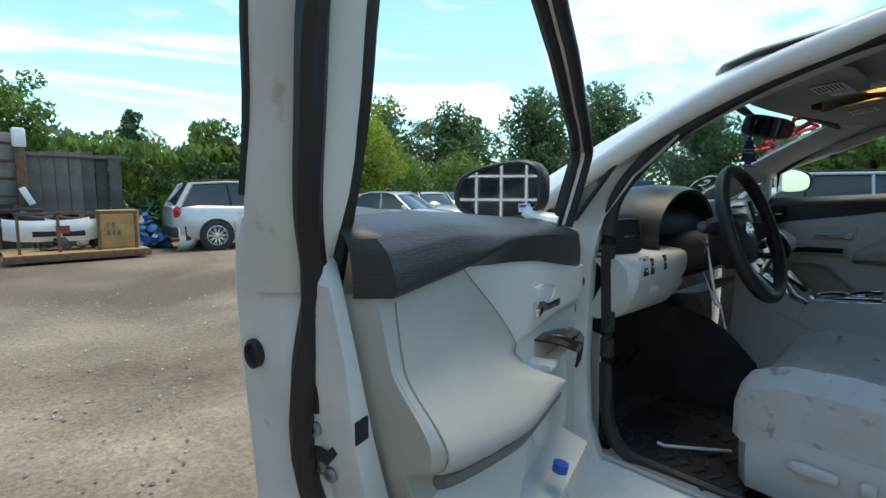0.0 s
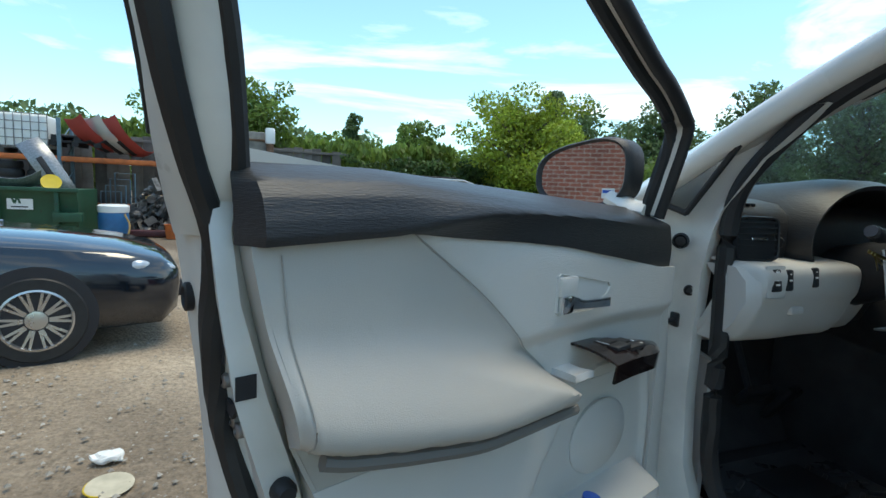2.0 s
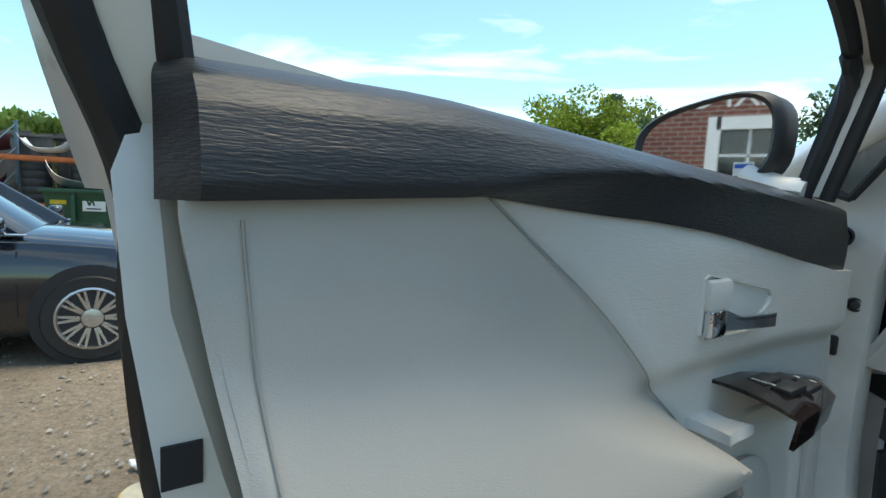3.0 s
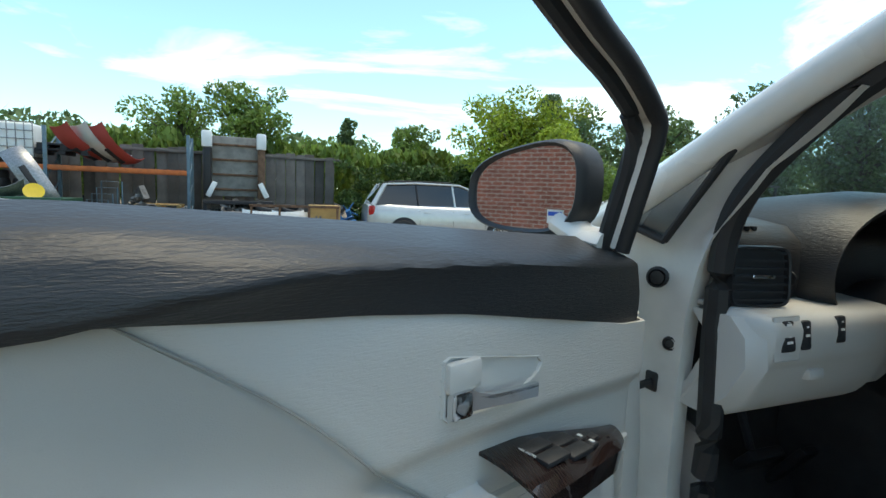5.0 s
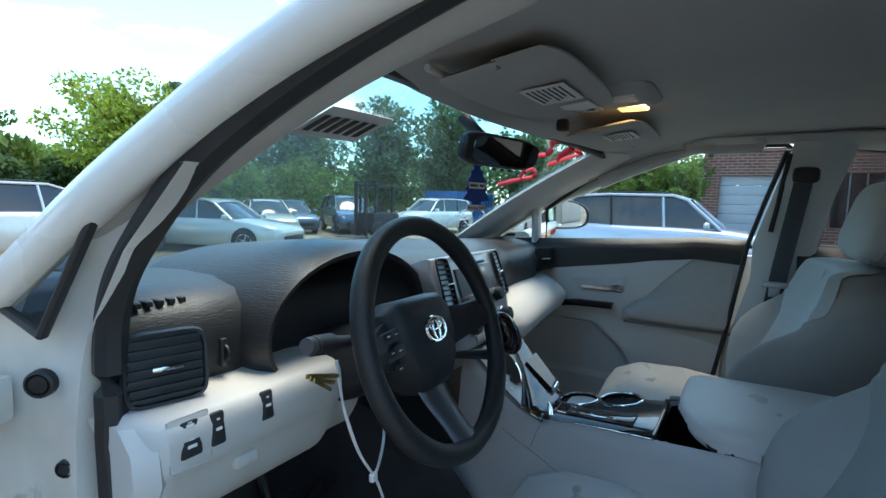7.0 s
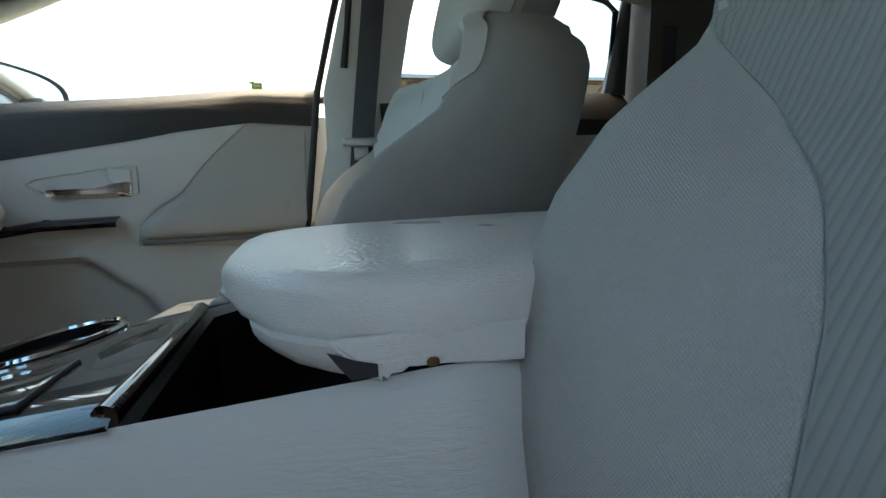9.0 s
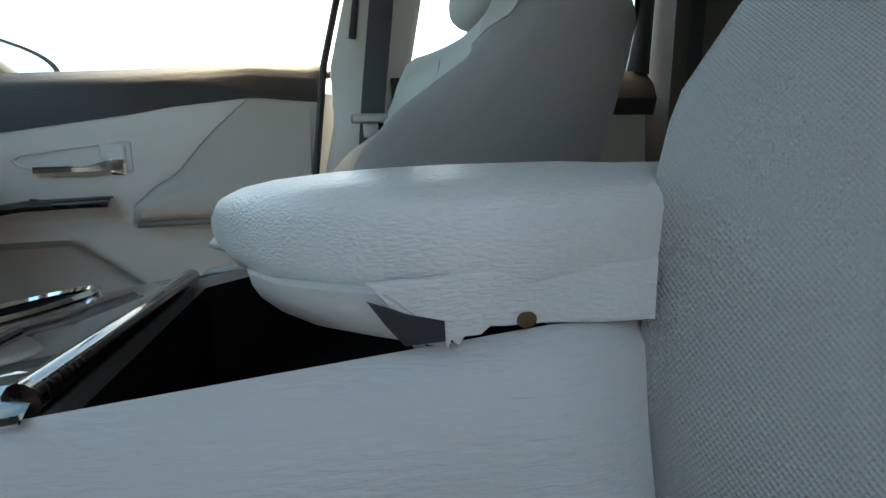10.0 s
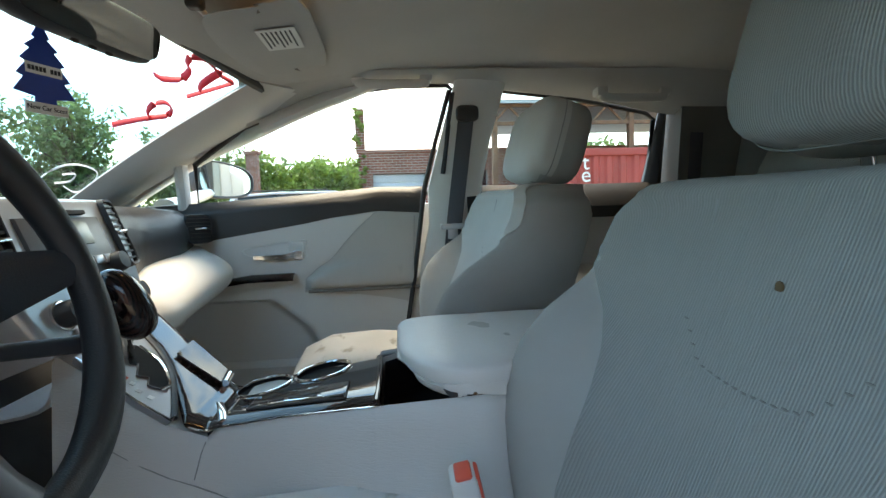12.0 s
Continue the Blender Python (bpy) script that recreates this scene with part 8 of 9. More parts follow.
for i in range(90):
    x = -22 + 0.5 * i
    y = 20 + g.uniform(0, 4)
    h = 1.5 + 0.5 * math.sin(i * 0.55) + g.uniform(0, 0.8)
    for k in range(3):
        cl.append((x + g.uniform(-.5, .5), y, GROUND + 1.2 + h * k / 2.4, g.uniform(0.5, 0.95)))
leaves("shrub_belt", cl, 44000, 1.0, 0.11, M["leaf1"], "belt of green shrubs behind the fence", "shrubs", 13, kind="stuff")
cl = []
for i in range(150):
    a = radians(-75 + 190 * i / 150)
    d = g.uniform(42, 60)
    x, y = d * math.sin(a), d * math.cos(a)
    h = 4.2 + 1.0 * math.sin(i * 0.31) + g.uniform(-1, 1.0)
    for k in range(4):
        cl.append((x + g.uniform(-1.5, 1.5), y + g.uniform(-1.5, 1.5), GROUND + 1 + h * k / 3.6, g.uniform(1.1, 2.0)))
leaves("far_woods", cl, 60000, 1.0, 0.30, M["leaf3"], "far line of dark green woodland", "woods", 14, kind="stuff")
tree_at(-1.3, 18.4, 4.9, 1.15, M["leaf1"], 21, "slender sumac tree with feathery green leaves", 4200, 0.10, 0.07, 0.5)
tree_at(-3.6, 19.5, 4.6, 1.4, M["leaf1"], 22, "leafy green young tree behind the fence", 4200, 0.10, 0.08, 0.4)
tree_at(2.4, 20.5, 4.4, 0.6, M["leaf3"], 23, "narrow dark green tree behind the fence", 2600, 0.11, 0.06, 0.4, 1)
tree_at(4.6, 18.6, 4.0, 0.9, M["leaf1"], 27, "small green sumac tree behind the fence", 2600, 0.12, 0.06, 0.5)
tree_at(7.6, 15.6, 4.9, 2.3, M["leaf2"], 24, "broad yellow-green tree with loose branches", 14000, 0.10, 0.14, 0.18)
tree_at(9.4, 17.0, 4.3, 1.7, M["leaf2"], 28, "yellow-green bushy tree by the yard", 7000, 0.13, 0.12, 0.15)
tree_at(11.5, 19.8, 6.2, 1.1, M["leaf3"], 25, "tall dark green conifer tree", 5000, 0.12, 0.12, 0.15, 1)
for k, (x, y, h, r) in enumerate(((28, 22, 8.5, 3.0), (33, 19, 9.0, 3.2), (25, 27, 7.5, 3.0), (35, 13, 7.0, 3.0), (19, 29, 7.0, 3.0), (38, 9, 5.6, 2.6), (40, 5.5, 5.2, 2.6), (36, 2.6, 4.8, 2.2))):
    tree_at(x, y, h, r, M["leaf3"] if k < 5 else M["leaf1"], 30 + k, "tall dark green tree at the yard's edge" if k < 5 else "round green tree beyond the yard", 5500, 0.22, 0.25, 0.22)

# ---- parked cars ----
def wheel(parent, m, r, w, spokes, mt_rim, double=False):
    bm = B(); lathe(bm, [(r * 0.66, -w / 2), (r * 0.93, -w / 2), (r, -w * 0.36), (r, w * 0.36), (r * 0.93, w / 2), (r * 0.68, w / 2), (r * 0.66, w * 0.3)], 36, m)
    wh = part("wheel", bm, M["rubber"], parent)
    bm = B()
    lathe(bm, [(r * 0.70, w * 0.30), (r * 0.70, w * 0.50), (r * 0.655, w * 0.52), (r * 0.62, w * 0.40), (r * 0.62, w * 0.1)], 36, m)
    part("rim", bm, mt_rim, wh)
    bm = B(); lathe(bm, [(r * 0.64, w * 0.0), (r * 0.64, w * 0.06), (0, w * 0.06)], 24, m)
    part("brake_disc", bm, M["ink"], wh)
    for i in range(spokes):
        a = 360 * i / spokes
        bm = B()
        for q in ((-5.5, 5.5) if double else (0,)):
            mm = m @ pose(0, 0, 0, 0, 0, a + (q * 0.4))
            loft(bm, [[mm @ Vector((r * 0.16, -0.016, w * 0.30)), mm @ Vector((r * 0.16, 0.016, w * 0.30)), mm @ Vector((r * 0.16, 0.012, w * 0.42)), mm @ Vector((r * 0.16, -0.012, w * 0.42))],
                      [mm @ Vector((r * 0.66, (-0.010 + 0.004 * q * r * 2), w * 0.34)), mm @ Vector((r * 0.66, (0.010 + 0.004 * q * r * 2), w * 0.34)), mm @ Vector((r * 0.66, 0.008 + 0.004 * q * r * 2, w * 0.47)), mm @ Vector((r * 0.66, -0.008 + 0.004 * q * r * 2, w * 0.47))]])
        part("spoke", bm, mt_rim, wh)
    bm = B(); lathe(bm, [(r * 0.22, w * 0.2), (r * 0.21, w * 0.44), (r * 0.12, w * 0.46), (0, w * 0.46)], 20, m)
    part("hub", bm, mt_rim, wh)


def parked(label, at, yaw, kind, paint, detail=1):
    """A parked car: x forward in its own frame."""
    # tall is the suv raised to fit the camera's view of one car
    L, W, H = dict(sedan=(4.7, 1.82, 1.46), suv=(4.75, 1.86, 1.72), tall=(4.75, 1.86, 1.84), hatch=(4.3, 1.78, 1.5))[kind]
    wb, wr = L * 0.585, (0.33 if kind == "sedan" else 0.36)
    t = thing("parked_car", label, "car", (at[0], at[1], GROUND))
    m = pose(at[0], at[1], GROUND, 0, 0, yaw)
    xf = L / 2
    zb = 0.20 if kind == "sedan" else 0.26
    bel = H * 0.64
    st = [(1.0, 0.42, 0.60, 0.62), (0.985, 0.30, 0.66, 0.80), (0.93, zb, bel * 0.80, 0.93), (0.80, zb, bel * 0.88, 0.985), (0.62, zb, bel * 0.945, 1.0), (0.44, zb, bel * 0.985, 1.0), (0.1, zb, bel, 1.0), (-0.4, zb, bel * 1.01, 1.0), (-0.75, zb, bel * 1.03, 0.985), (-0.92, zb + 0.05, bel * 1.02, 0.93), (-0.985, 0.34, bel * 0.98, 0.84), (-1.0, 0.45, bel * 0.85, 0.76)]
    bm = B()
    rings = []
    for k, z0, z1, w in st:
        hw = W / 2 * w
        half = [(hw * 0.90, z0), (hw * 0.99, z0 + 0.10), (hw * 1.0, z0 + (z1 - z0) * 0.42), (hw * 1.0, z0 + (z1 - z0) * 0.62), (hw * 0.975, z0 + (z1 - z0) * 0.80), (hw * 0.93, z0 + (z1 - z0) * 0.94), (hw * 0.84, z1)]
        rings.append([m @ Vector((k * xf, y, z)) for y, z in half] + [m @ Vector((k * xf, 0, z1 + 0.02))] + [m @ Vector((k * xf, -y, z)) for y, z in half[::-1]])
    loft(bm, rings)
    part("body", bm, paint, t)
    if kind == "sedan":
        gh = [(0.40, bel * 0.99, 0.0), (0.14, H - 0.10, 0.9), (0.02, H - 0.015, 1.0), (-0.25, H - 0.01, 1.0), (-0.42, H - 0.09, 0.92), (-0.72, bel * 1.03, 0.0)]
    else:
        gh = [(0.46, bel * 0.985, 0.0), (0.20, H - 0.11, 0.9), (0.08, H - 0.02, 1.0), (-0.45, H - 0.01, 1.0), (-0.80, H - 0.06, 0.95), (-0.94, bel * 1.1, 0.1)]
    bm = B()
    rings = []
    for k, z, q in gh:
        zz = max(z, bel * 0.97)
        wl, wt = W / 2 * 0.87, W / 2 * 0.68
        wt = wl + (wt - wl) * min(1, (zz - bel * 0.95) / (H - bel))
        rings.append([m @ Vector(p) for p in ((k * xf, wl, bel * 0.95), (k * xf, wt + 0.03, zz - 0.05), (k * xf, wt - 0.05, zz), (k * xf, 0, zz + 0.02), (k * xf, -wt + 0.05, zz), (k * xf, -wt - 0.03, zz - 0.05), (k * xf, -wl, bel * 0.95))])
    loft(bm, rings)
    part("glasshouse", bm, M["cargl"], t)
    # roof skin
    bm = B()
    rows = []
    for k, z, q in gh[1:-1]:
        wt = W / 2 * 0.68
        rows.append([m @ Vector((k * xf, wt * (-1 + j / 4), z + 0.026 - 0.05 * abs(-1 + j / 4) ** 3)) for j in range(9)])
    solid_sheet(bm, rows, 0.006)
    part("roof", bm, paint, t)
    for s in (-1, 1):
        for a, b in ((gh[0], gh[1]), (gh[-1], gh[-2])):
            bm = B()
            tube(bm, [m @ Vector((a[0] * xf, s * W / 2 * 0.86, bel * 0.98)), m @ Vector((b[0] * xf, s * W / 2 * 0.70, b[1] - 0.01))], 0.035 if a is gh[0] else 0.07, 8)
            part("roof_pillar", bm, paint, t)
        bm = B(); tube(bm, [m @ Vector((k * xf, s * W / 2 * 0.885, bel * 0.985 + 0.01)) for k in (0.42, 0.1, -0.4, -0.72)], 0.010, 6)
        part("waist_trim", bm, M["chrome"], t)
        ks = (0.02, -0.42) if kind in ("suv", "tall") else (-0.06,)
        for k in ks:
            bm = B(); tube(bm, [m @ Vector((k * xf + 0.02, s * W / 2 * 0.875, bel * 0.98)), m @ Vector((k * xf - 0.05, s * W / 2 * 0.70, H - 0.05))], 0.028, 6)
            part("door_pillar", bm, M["ink"] if k < -0.3 else paint, t)
        bm = B(); tube(bm, [m @ Vector((k * xf, s * (W / 2 * 0.70), z + 0.0)) for k, z, q in gh[1:-1]], 0.03, 8)
        part("roof_edge", bm, paint, t)
        if kind in ("suv", "tall"):
            bm = B(); tube(bm, [m @ Vector((k * xf, s * (W / 2 * 0.60), H + (0.05 if 0 < i < 3 else 0.0))) for i, k in enumerate((0.05, -0.02, -0.66, -0.74))], 0.016, 6)
            part("roof_bar", bm, M["black"], t)
        bm = B(); lump(bm, (0, 0, 0), (0.06, 0.10, 0.07), (0.6, 0.6), 16, 10, m @ pose(0.36 * xf, s * (W / 2 + 0.07), bel + 0.06))
        part("door_mirror", bm, paint, t)
        for k in (0.20, -0.28):
            bm = B(); box(bm, -0.09, 0.09, -0.012, 0.012, -0.014, 0.014, 0.006, m @ pose(k * xf - 0.10, s * W / 2 * 0.992, bel * 0.84))
            part("door_handle", bm, paint, t)
        for k in (0.40, 0.0, -0.40):
            bm = B()
            tube(bm, [m @ Vector((k * xf, s * W / 2 * 1.003, zb + 0.16)), m @ Vector((k * xf, s * W / 2 * 1.003, bel * 0.6)), m @ Vector((k * xf, s * W / 2 * 0.965, bel * 0.88))], 0.004, 5)
            part("door_gap", bm, M["ink"], t)
        bm = B(); lump(bm, (0, 0, 0), (0.20, 0.07, 0.065), (0.6, 0.6), 16, 10, m @ pose(0.905 * xf, s * W / 2 * 0.80, bel * 0.70, 0, 12, -s * 28))
        part("headlamp", bm, M["head"], t)
        bm = B(); lump(bm, (0, 0, 0), (0.09, 0.05, 0.13 if kind in ("suv", "tall") else 0.08), (0.4, 0.4), 16, 10, m @ pose(-0.945 * xf, s * W / 2 * 0.84, bel * 0.86, 0, 0, s * 20))
        part("tail_lamp", bm, M["tail"], t)
        for k in (wb / 2, -wb / 2):
            # flat black disc stands for the shade of the wheel well
            bm = B(); lathe(bm, [(wr * 1.14, 0.0), (wr * 1.16, 0.012), (wr * 1.06, 0.016), (0, 0.012)], 32, m @ pose(k, s * (W / 2 - 0.004), wr + 0.015, -90 * s, 0, 0))
            part("wheel_arch", bm, M["ink"], t)
            wheel(t, m @ pose(k, s * (W / 2 - 0.085), wr, -90 * s, 0, 0), wr, 0.22, 10 if detail > 1 else 5, M["rim"], detail > 1)
    bm = B(); box(bm, -0.06, 0.06, -W * 0.30, W * 0.30, 0.36, 0.52, 0.03, m @ pose(0.985 * xf, 0, 0))
    part("grille", bm, M["ink"], t)
    if kind in ("suv", "tall"):
        bm = B(); box(bm, -0.10, 0.05, -W * 0.46, W * 0.46, 0.34, 0.60, 0.05, m @ pose(-0.97 * xf, 0, 0))
        part("rear_bumper", bm, M["black"], t)
    return t


def heading(x0, y0, x1, y1):
    return math.degrees(math.atan2(y1 - y0, x1 - x0))


parked("black saloon with silver multi-spoke wheels on the gravel", (-4.62, 4.50), 12, "sedan", M["blackcar"], 2)
parked("silver estate car with tinted rear glass by the ivy", (4.05, 13.55), -6, "suv", M["silvercar"], 2)
parked("champagne saloon parked across the yard", (13.0, 16.3), -120, "sedan", M["goldcar"])
parked("blue saloon parked in the far row", (15.6, 17.8), -120, "sedan", M["bluecar"])
parked("grey estate car parked in the far row", (17.8, 16.2), -125, "suv", M["bluecar"])
parked("white estate car parked in the far row", (21.0, 13.2), 170, "suv", M["paint"])
parked("white saloon parked in the far row", (23.0, 9.6), 190, "sedan", M["paint"])
parked("white hatchback parked in the far row", (25.0, 6.8), 180, "hatch", M["paint"])
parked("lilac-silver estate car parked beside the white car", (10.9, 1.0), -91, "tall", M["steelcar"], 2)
parked("wrecked dark saloon near the trees", (9.6, 14.6), -100, "sedan", M["blackcar"])
parked("grey crumpled saloon beside the silver estate", (8.2, 12.6), -70, "sedan", M["silvercar"])

# ---- pallet rack and yard clutter ----
rack = thing("pallet_rack", "orange and blue-grey steel pallet rack loaded with car parts", "pallet rack", (-6.5, 15.2, GROUND))
for x in (-12.0, -9.0, -6.0, -2.85):
    for y in (14.9, 15.9):
        bm = B(); box(bm, x - 0.04, x + 0.04, y - 0.04, y + 0.04, GROUND, GROUND + 2.75, 0.006)
        part("upright", bm, M["post"], rack)
    bm = B()
    for k in range(4):
        z = GROUND + 0.3 + 0.6 * k
        rod(bm, (x, 14.9, z), (x, 15.9, z + 0.55), 0.018, 6)
    part("brace", bm, M["post"], rack)
for z in (0.55, 1.75):
    for x0, x1 in ((-12.0, -9.0), (-9.0, -6.0), (-6.0, -2.85)):
        for y in (14.88, 15.92):
            bm = B(); box(bm, x0 + 0.04, x1 - 0.04, y - 0.025, y + 0.025, GROUND + z - 0.06, GROUND + z + 0.06, 0.006)
            part("beam", bm, M["beam"], rack)
        bm = B()
        for i in range(9):
            xx = x0 + 0.2 + (x1 - x0 - 0.4) * i / 8
            box(bm, xx - 0.05, xx + 0.05, 14.9, 15.9, GROUND + z + 0.062, GROUND + z + 0.08)
        part("deck_boards", bm, M["rustm"], rack)


def tyre_stack(x, y, z, n, r=0.33):
    for i in range(n):
        t = thing("tyre", "worn black tyre stacked on the rack", "tyre", (x, y, z), "tyres on the rack")
        bm = B(); lathe(bm, [(r * 0.6, 0.0), (r * 0.93, 0.0), (r, 0.05), (r, 0.15), (r * 0.93, 0.20), (r * 0.6, 0.20), (r * 0.58, 0.1), (r * 0.6, 0.0)], 24, pose(x + 0.02 * math.sin(i * 3), y, z + 0.2 * i))
        part("tread", bm, M["rubber"], t)


ZL, ZU = GROUND + 0.64, GROUND + 1.84
tyre_stack(-8.3, 15.3, ZL, 5); tyre_stack(-7.2, 15.3, ZL, 5); tyre_stack(-6.5, 15.4, ZL, 4)


def ibc(x, y, z):
    t = thing("ibc_tank", "white plastic liquid tank in a steel cage on a pallet", "tank", (x, y, z))
    bm = B(); box(bm, x - 0.5, x + 0.5, y - 0.4, y + 0.4, z + 0.14, z + 0.95, 0.06, seg=3)
    part("tank", bm, M["white"], t)
    for i in range(7):
        bm = B(); rod(bm, (x - 0.51 + 0.17 * i, y - 0.42, z + 0.12), (x - 0.51 + 0.17 * i, y - 0.42, z + 0.98), 0.011, 6)
        part("cage_bar", bm, M["steel"], t)
    for k in range(5):
        bm = B(); rod(bm, (x - 0.52, y - 0.425, z + 0.16 + 0.2 * k), (x + 0.52, y - 0.425, z + 0.16 + 0.2 * k), 0.011, 6)
        part("cage_rail", bm, M["steel"], t)
    bm = B()
    for i in range(3):
        box(bm, x - 0.5 + 0.44 * i, x - 0.38 + 0.44 * i, y - 0.42, y + 0.4, z, z + 0.1)
    box(bm, x - 0.52, x + 0.52, y - 0.42, y + 0.4, z + 0.1, z + 0.13)
    part("pallet", bm, M["plank"], t)


ibc(-6.75, 15.35, ZU)


def pallet(x, y, z, yaw=0):
    t = thing("wooden_pallet", "rough wooden pallet lying flat", "pallet", (x, y, z))
    m = pose(x, y, z, 0, 0, yaw)
    for i in range(6):
        bm = B(); box(bm, -0.55, 0.55, -0.06, 0.06, 0.10, 0.12, 0, m @ pose(0, -0.45 + 0.18 * i, 0))
        part("slat", bm, M["card"], t)
    for i in range(3):
        bm = B(); box(bm, -0.55 + 0.5 * i, -0.45 + 0.5 * i, -0.5, 0.5, 0, 0.10, 0, m)
        part("bearer", bm, M["card"], t)


pallet(-3.6, 15.4, ZL); pallet(-3.6, 15.4, ZL + 0.13)


def bumper(x, y, z, m3, mt, label, w=1.5):
    t = thing("bumper_cover", label, "bumper", (x, y, z))
    m = pose(x, y, z, *m3)
    rows = []
    for i in range(7):
        v = i / 6
        rows.append([m @ Vector(((-1 + j / 6) * w / 2, 0.35 * abs(-1 + j / 6) ** 3, -0.22 + 0.44 * v + 0.03 * math.sin(v * 3)) ) + m.to_3x3() @ Vector((0, -0.08 * math.sin(math.pi * v), 0)) for j in range(13)])
    bm = B(); solid_sheet(bm, rows, 0.012)
    part("skin", bm, mt, t)
    bm = B(); box(bm, -w * 0.2, w * 0.2, -0.09, -0.06, -0.10, 0.02, 0.01, m)
    part("mouth", bm, M["ink"], t)


bumper(-5.2, 15.2, ZU + 0.35, (70, 20, 60), M["contain"], "red bumper cover leaning on the rack", 1.7)
bumper(-4.9, 15.3, ZU + 0.35, (70, 25, 62), M["silvercar"], "silver bumper cover leaning on the rack", 1.7)
bumper(-4.6, 15.4, ZU + 0.35, (70, 28, 62), M["contain"], "red bumper cover leaning on the rack", 1.7)
bumper(-9.8, 15.3, ZU + 0.3, (30, 10, 10), M["maroon"], "maroon bumper cover on the rack", 1.6)
bumper(-8.0, 15.2, ZU + 0.15, (80, 0, 0), M["white"], "white wrapped bundle on the rack", 1.2)
bumper(-10.8, 15.3, ZU + 0.3, (60, 10, 30), M["contain"], "red bumper cover on the rack", 1.4)
bumper(-10.3, 15.3, ZL + 0.3, (60, 10, -20), M["white"], "white bumper cover on the rack", 1.3)
bumper(-9.6, 15.2, ZL + 0.3, (50, 0, 40), M["maroon"], "maroon bumper cover on the rack", 1.3)
for i, (x, z) in enumerate(((-5.7, ZU + 0.32), (-5.65, ZU + 0.45))):
    t = thing("plastic_pallet", "black plastic pallet on the rack", "pallet", (x, 15.4, z))
    bm = B(); box(bm, x - 0.55, x + 0.55, 15.0, 15.9, z, z + 0.05, 0.01)
    for k in range(3):
        box(bm, x - 0.55 + 0.48 * k, x - 0.40 + 0.48 * k, 15.0, 15.9, z - 0.09, z)
    part("deck", bm, M["ink"], t)

# dumpster
dump = thing("dumpster", "dark green steel dumpster full of scrap", "dumpster", (-5.9, 12.9, GROUND))
bm = B()
loft(bm, [[(-6.85, 12.2 - d, z), (-4.95, 12.2 - d, z), (-4.95, 13.7, z), (-6.85, 13.7, z)] for z, d in ((GROUND + 0.08, 0.0), (GROUND + 0.75, 0.0), (GROUND + 1.05, 0.12))])
part("bin", bm, M["green"], dump)
bm = B(); box(bm, -6.9, -4.9, 12.02, 12.10, GROUND + 1.0, GROUND + 1.08, 0.01)
part("rim", bm, M["green"], dump)
for x in (-6.3, -5.3):
    bm = B(); box(bm, x - 0.04, x + 0.04, 12.08, 12.2, GROUND + 0.1, GROUND + 1.0, 0.01)
    part("rib", bm, M["green"], dump)
bm = B(); box(bm, -5.35, -4.85, 12.0, 12.2, GROUND + 0.38, GROUND + 0.58, 0.01)
part("fork_pocket", bm, M["green"], dump)
bm = B(); box(bm, -6.15, -5.72, 12.165, 12.18, GROUND + 0.62, GROUND + 0.92)
sg = part("sign", bm, M["paper"], dump)
bm = B(); prism(bm, [(-0.15, 0.08), (-0.11, 0.08), (-0.08, 0.0), (-0.05, 0.08), (-0.01, 0.08), (0.03, -0.06), (-0.01, -0.06), (-0.03, 0.02), (-0.06, -0.06), (-0.1, -0.06)], 0.004, axes((-5.94, 12.162, GROUND + 0.80), (1, 0, 0), (0, 0, 1), (0, -1, 0)))
part("sign_mark", bm, M["green"], sg)
bm = B(); box(bm, -6.08, -5.80, 12.158, 12.164, GROUND + 0.66, GROUND + 0.685)
part("sign_bar", bm, M["ink"], sg)
bm = B(); box(bm, -6.75, -6.45, 12.165, 12.18, GROUND + 0.75, GROUND + 0.92)
part("warning_plate", bm, M["yellow"], dump)
bumper(-5.6, 12.8, GROUND + 1.45, (-20, 60, 0), M["steel"], "grey ribbed bed liner standing in the dumpster", 1.5)
bumper(-6.4, 12.6, GROUND + 1.15, (60, 10, 0), M["steel"], "grey ribbed bed liner lying on the dumpster", 1.3)
yw = thing("yellow_wheel", "yellow plastic wheel lying in the dumpster", "wheel", (-5.4, 12.5, GROUND + 1.1))
bm = B(); lathe(bm, [(0.05, -0.05), (0.17, -0.06), (0.18, 0.06), (0.10, 0.05), (0.05, 0.05)], 24, pose(-5.45, 12.35, GROUND + 1.17, 60, 0, 20))
part("disc", bm, M["yellow"], yw)

drum = thing("blue_drum", "blue plastic barrel with a white lid", "barrel", (-4.35, 12.6, GROUND))
bm = B(); lathe(bm, [(0.24, 0.0), (0.29, 0.06), (0.30, 0.5), (0.28, 0.6)], 24, pose(-4.4, 12.6, GROUND))
part("body", bm, M["bluedrum"], drum)
bm = B(); lathe(bm, [(0.30, 0.58), (0.31, 0.62), (0.31, 0.72), (0.27, 0.75), (0, 0.75)], 24, pose(-4.4, 12.6, GROUND))
part("lid", bm, M["white"], drum)
bm = B(); tube(bm, smooth_line([(-4.15, 12.4, GROUND + 0.55), (-4.05, 12.35, GROUND + 0.3), (-4.15, 12.3, GROUND + 0.05), (-4.6, 12.25, GROUND + 0.03)], 5), 0.02, 6)
part("hose", bm, M["card"], drum)
chairs = thing("wire_rack", "blue-grey wire chairs stacked in a frame", "chairs", (-4.6, 14.0, GROUND))
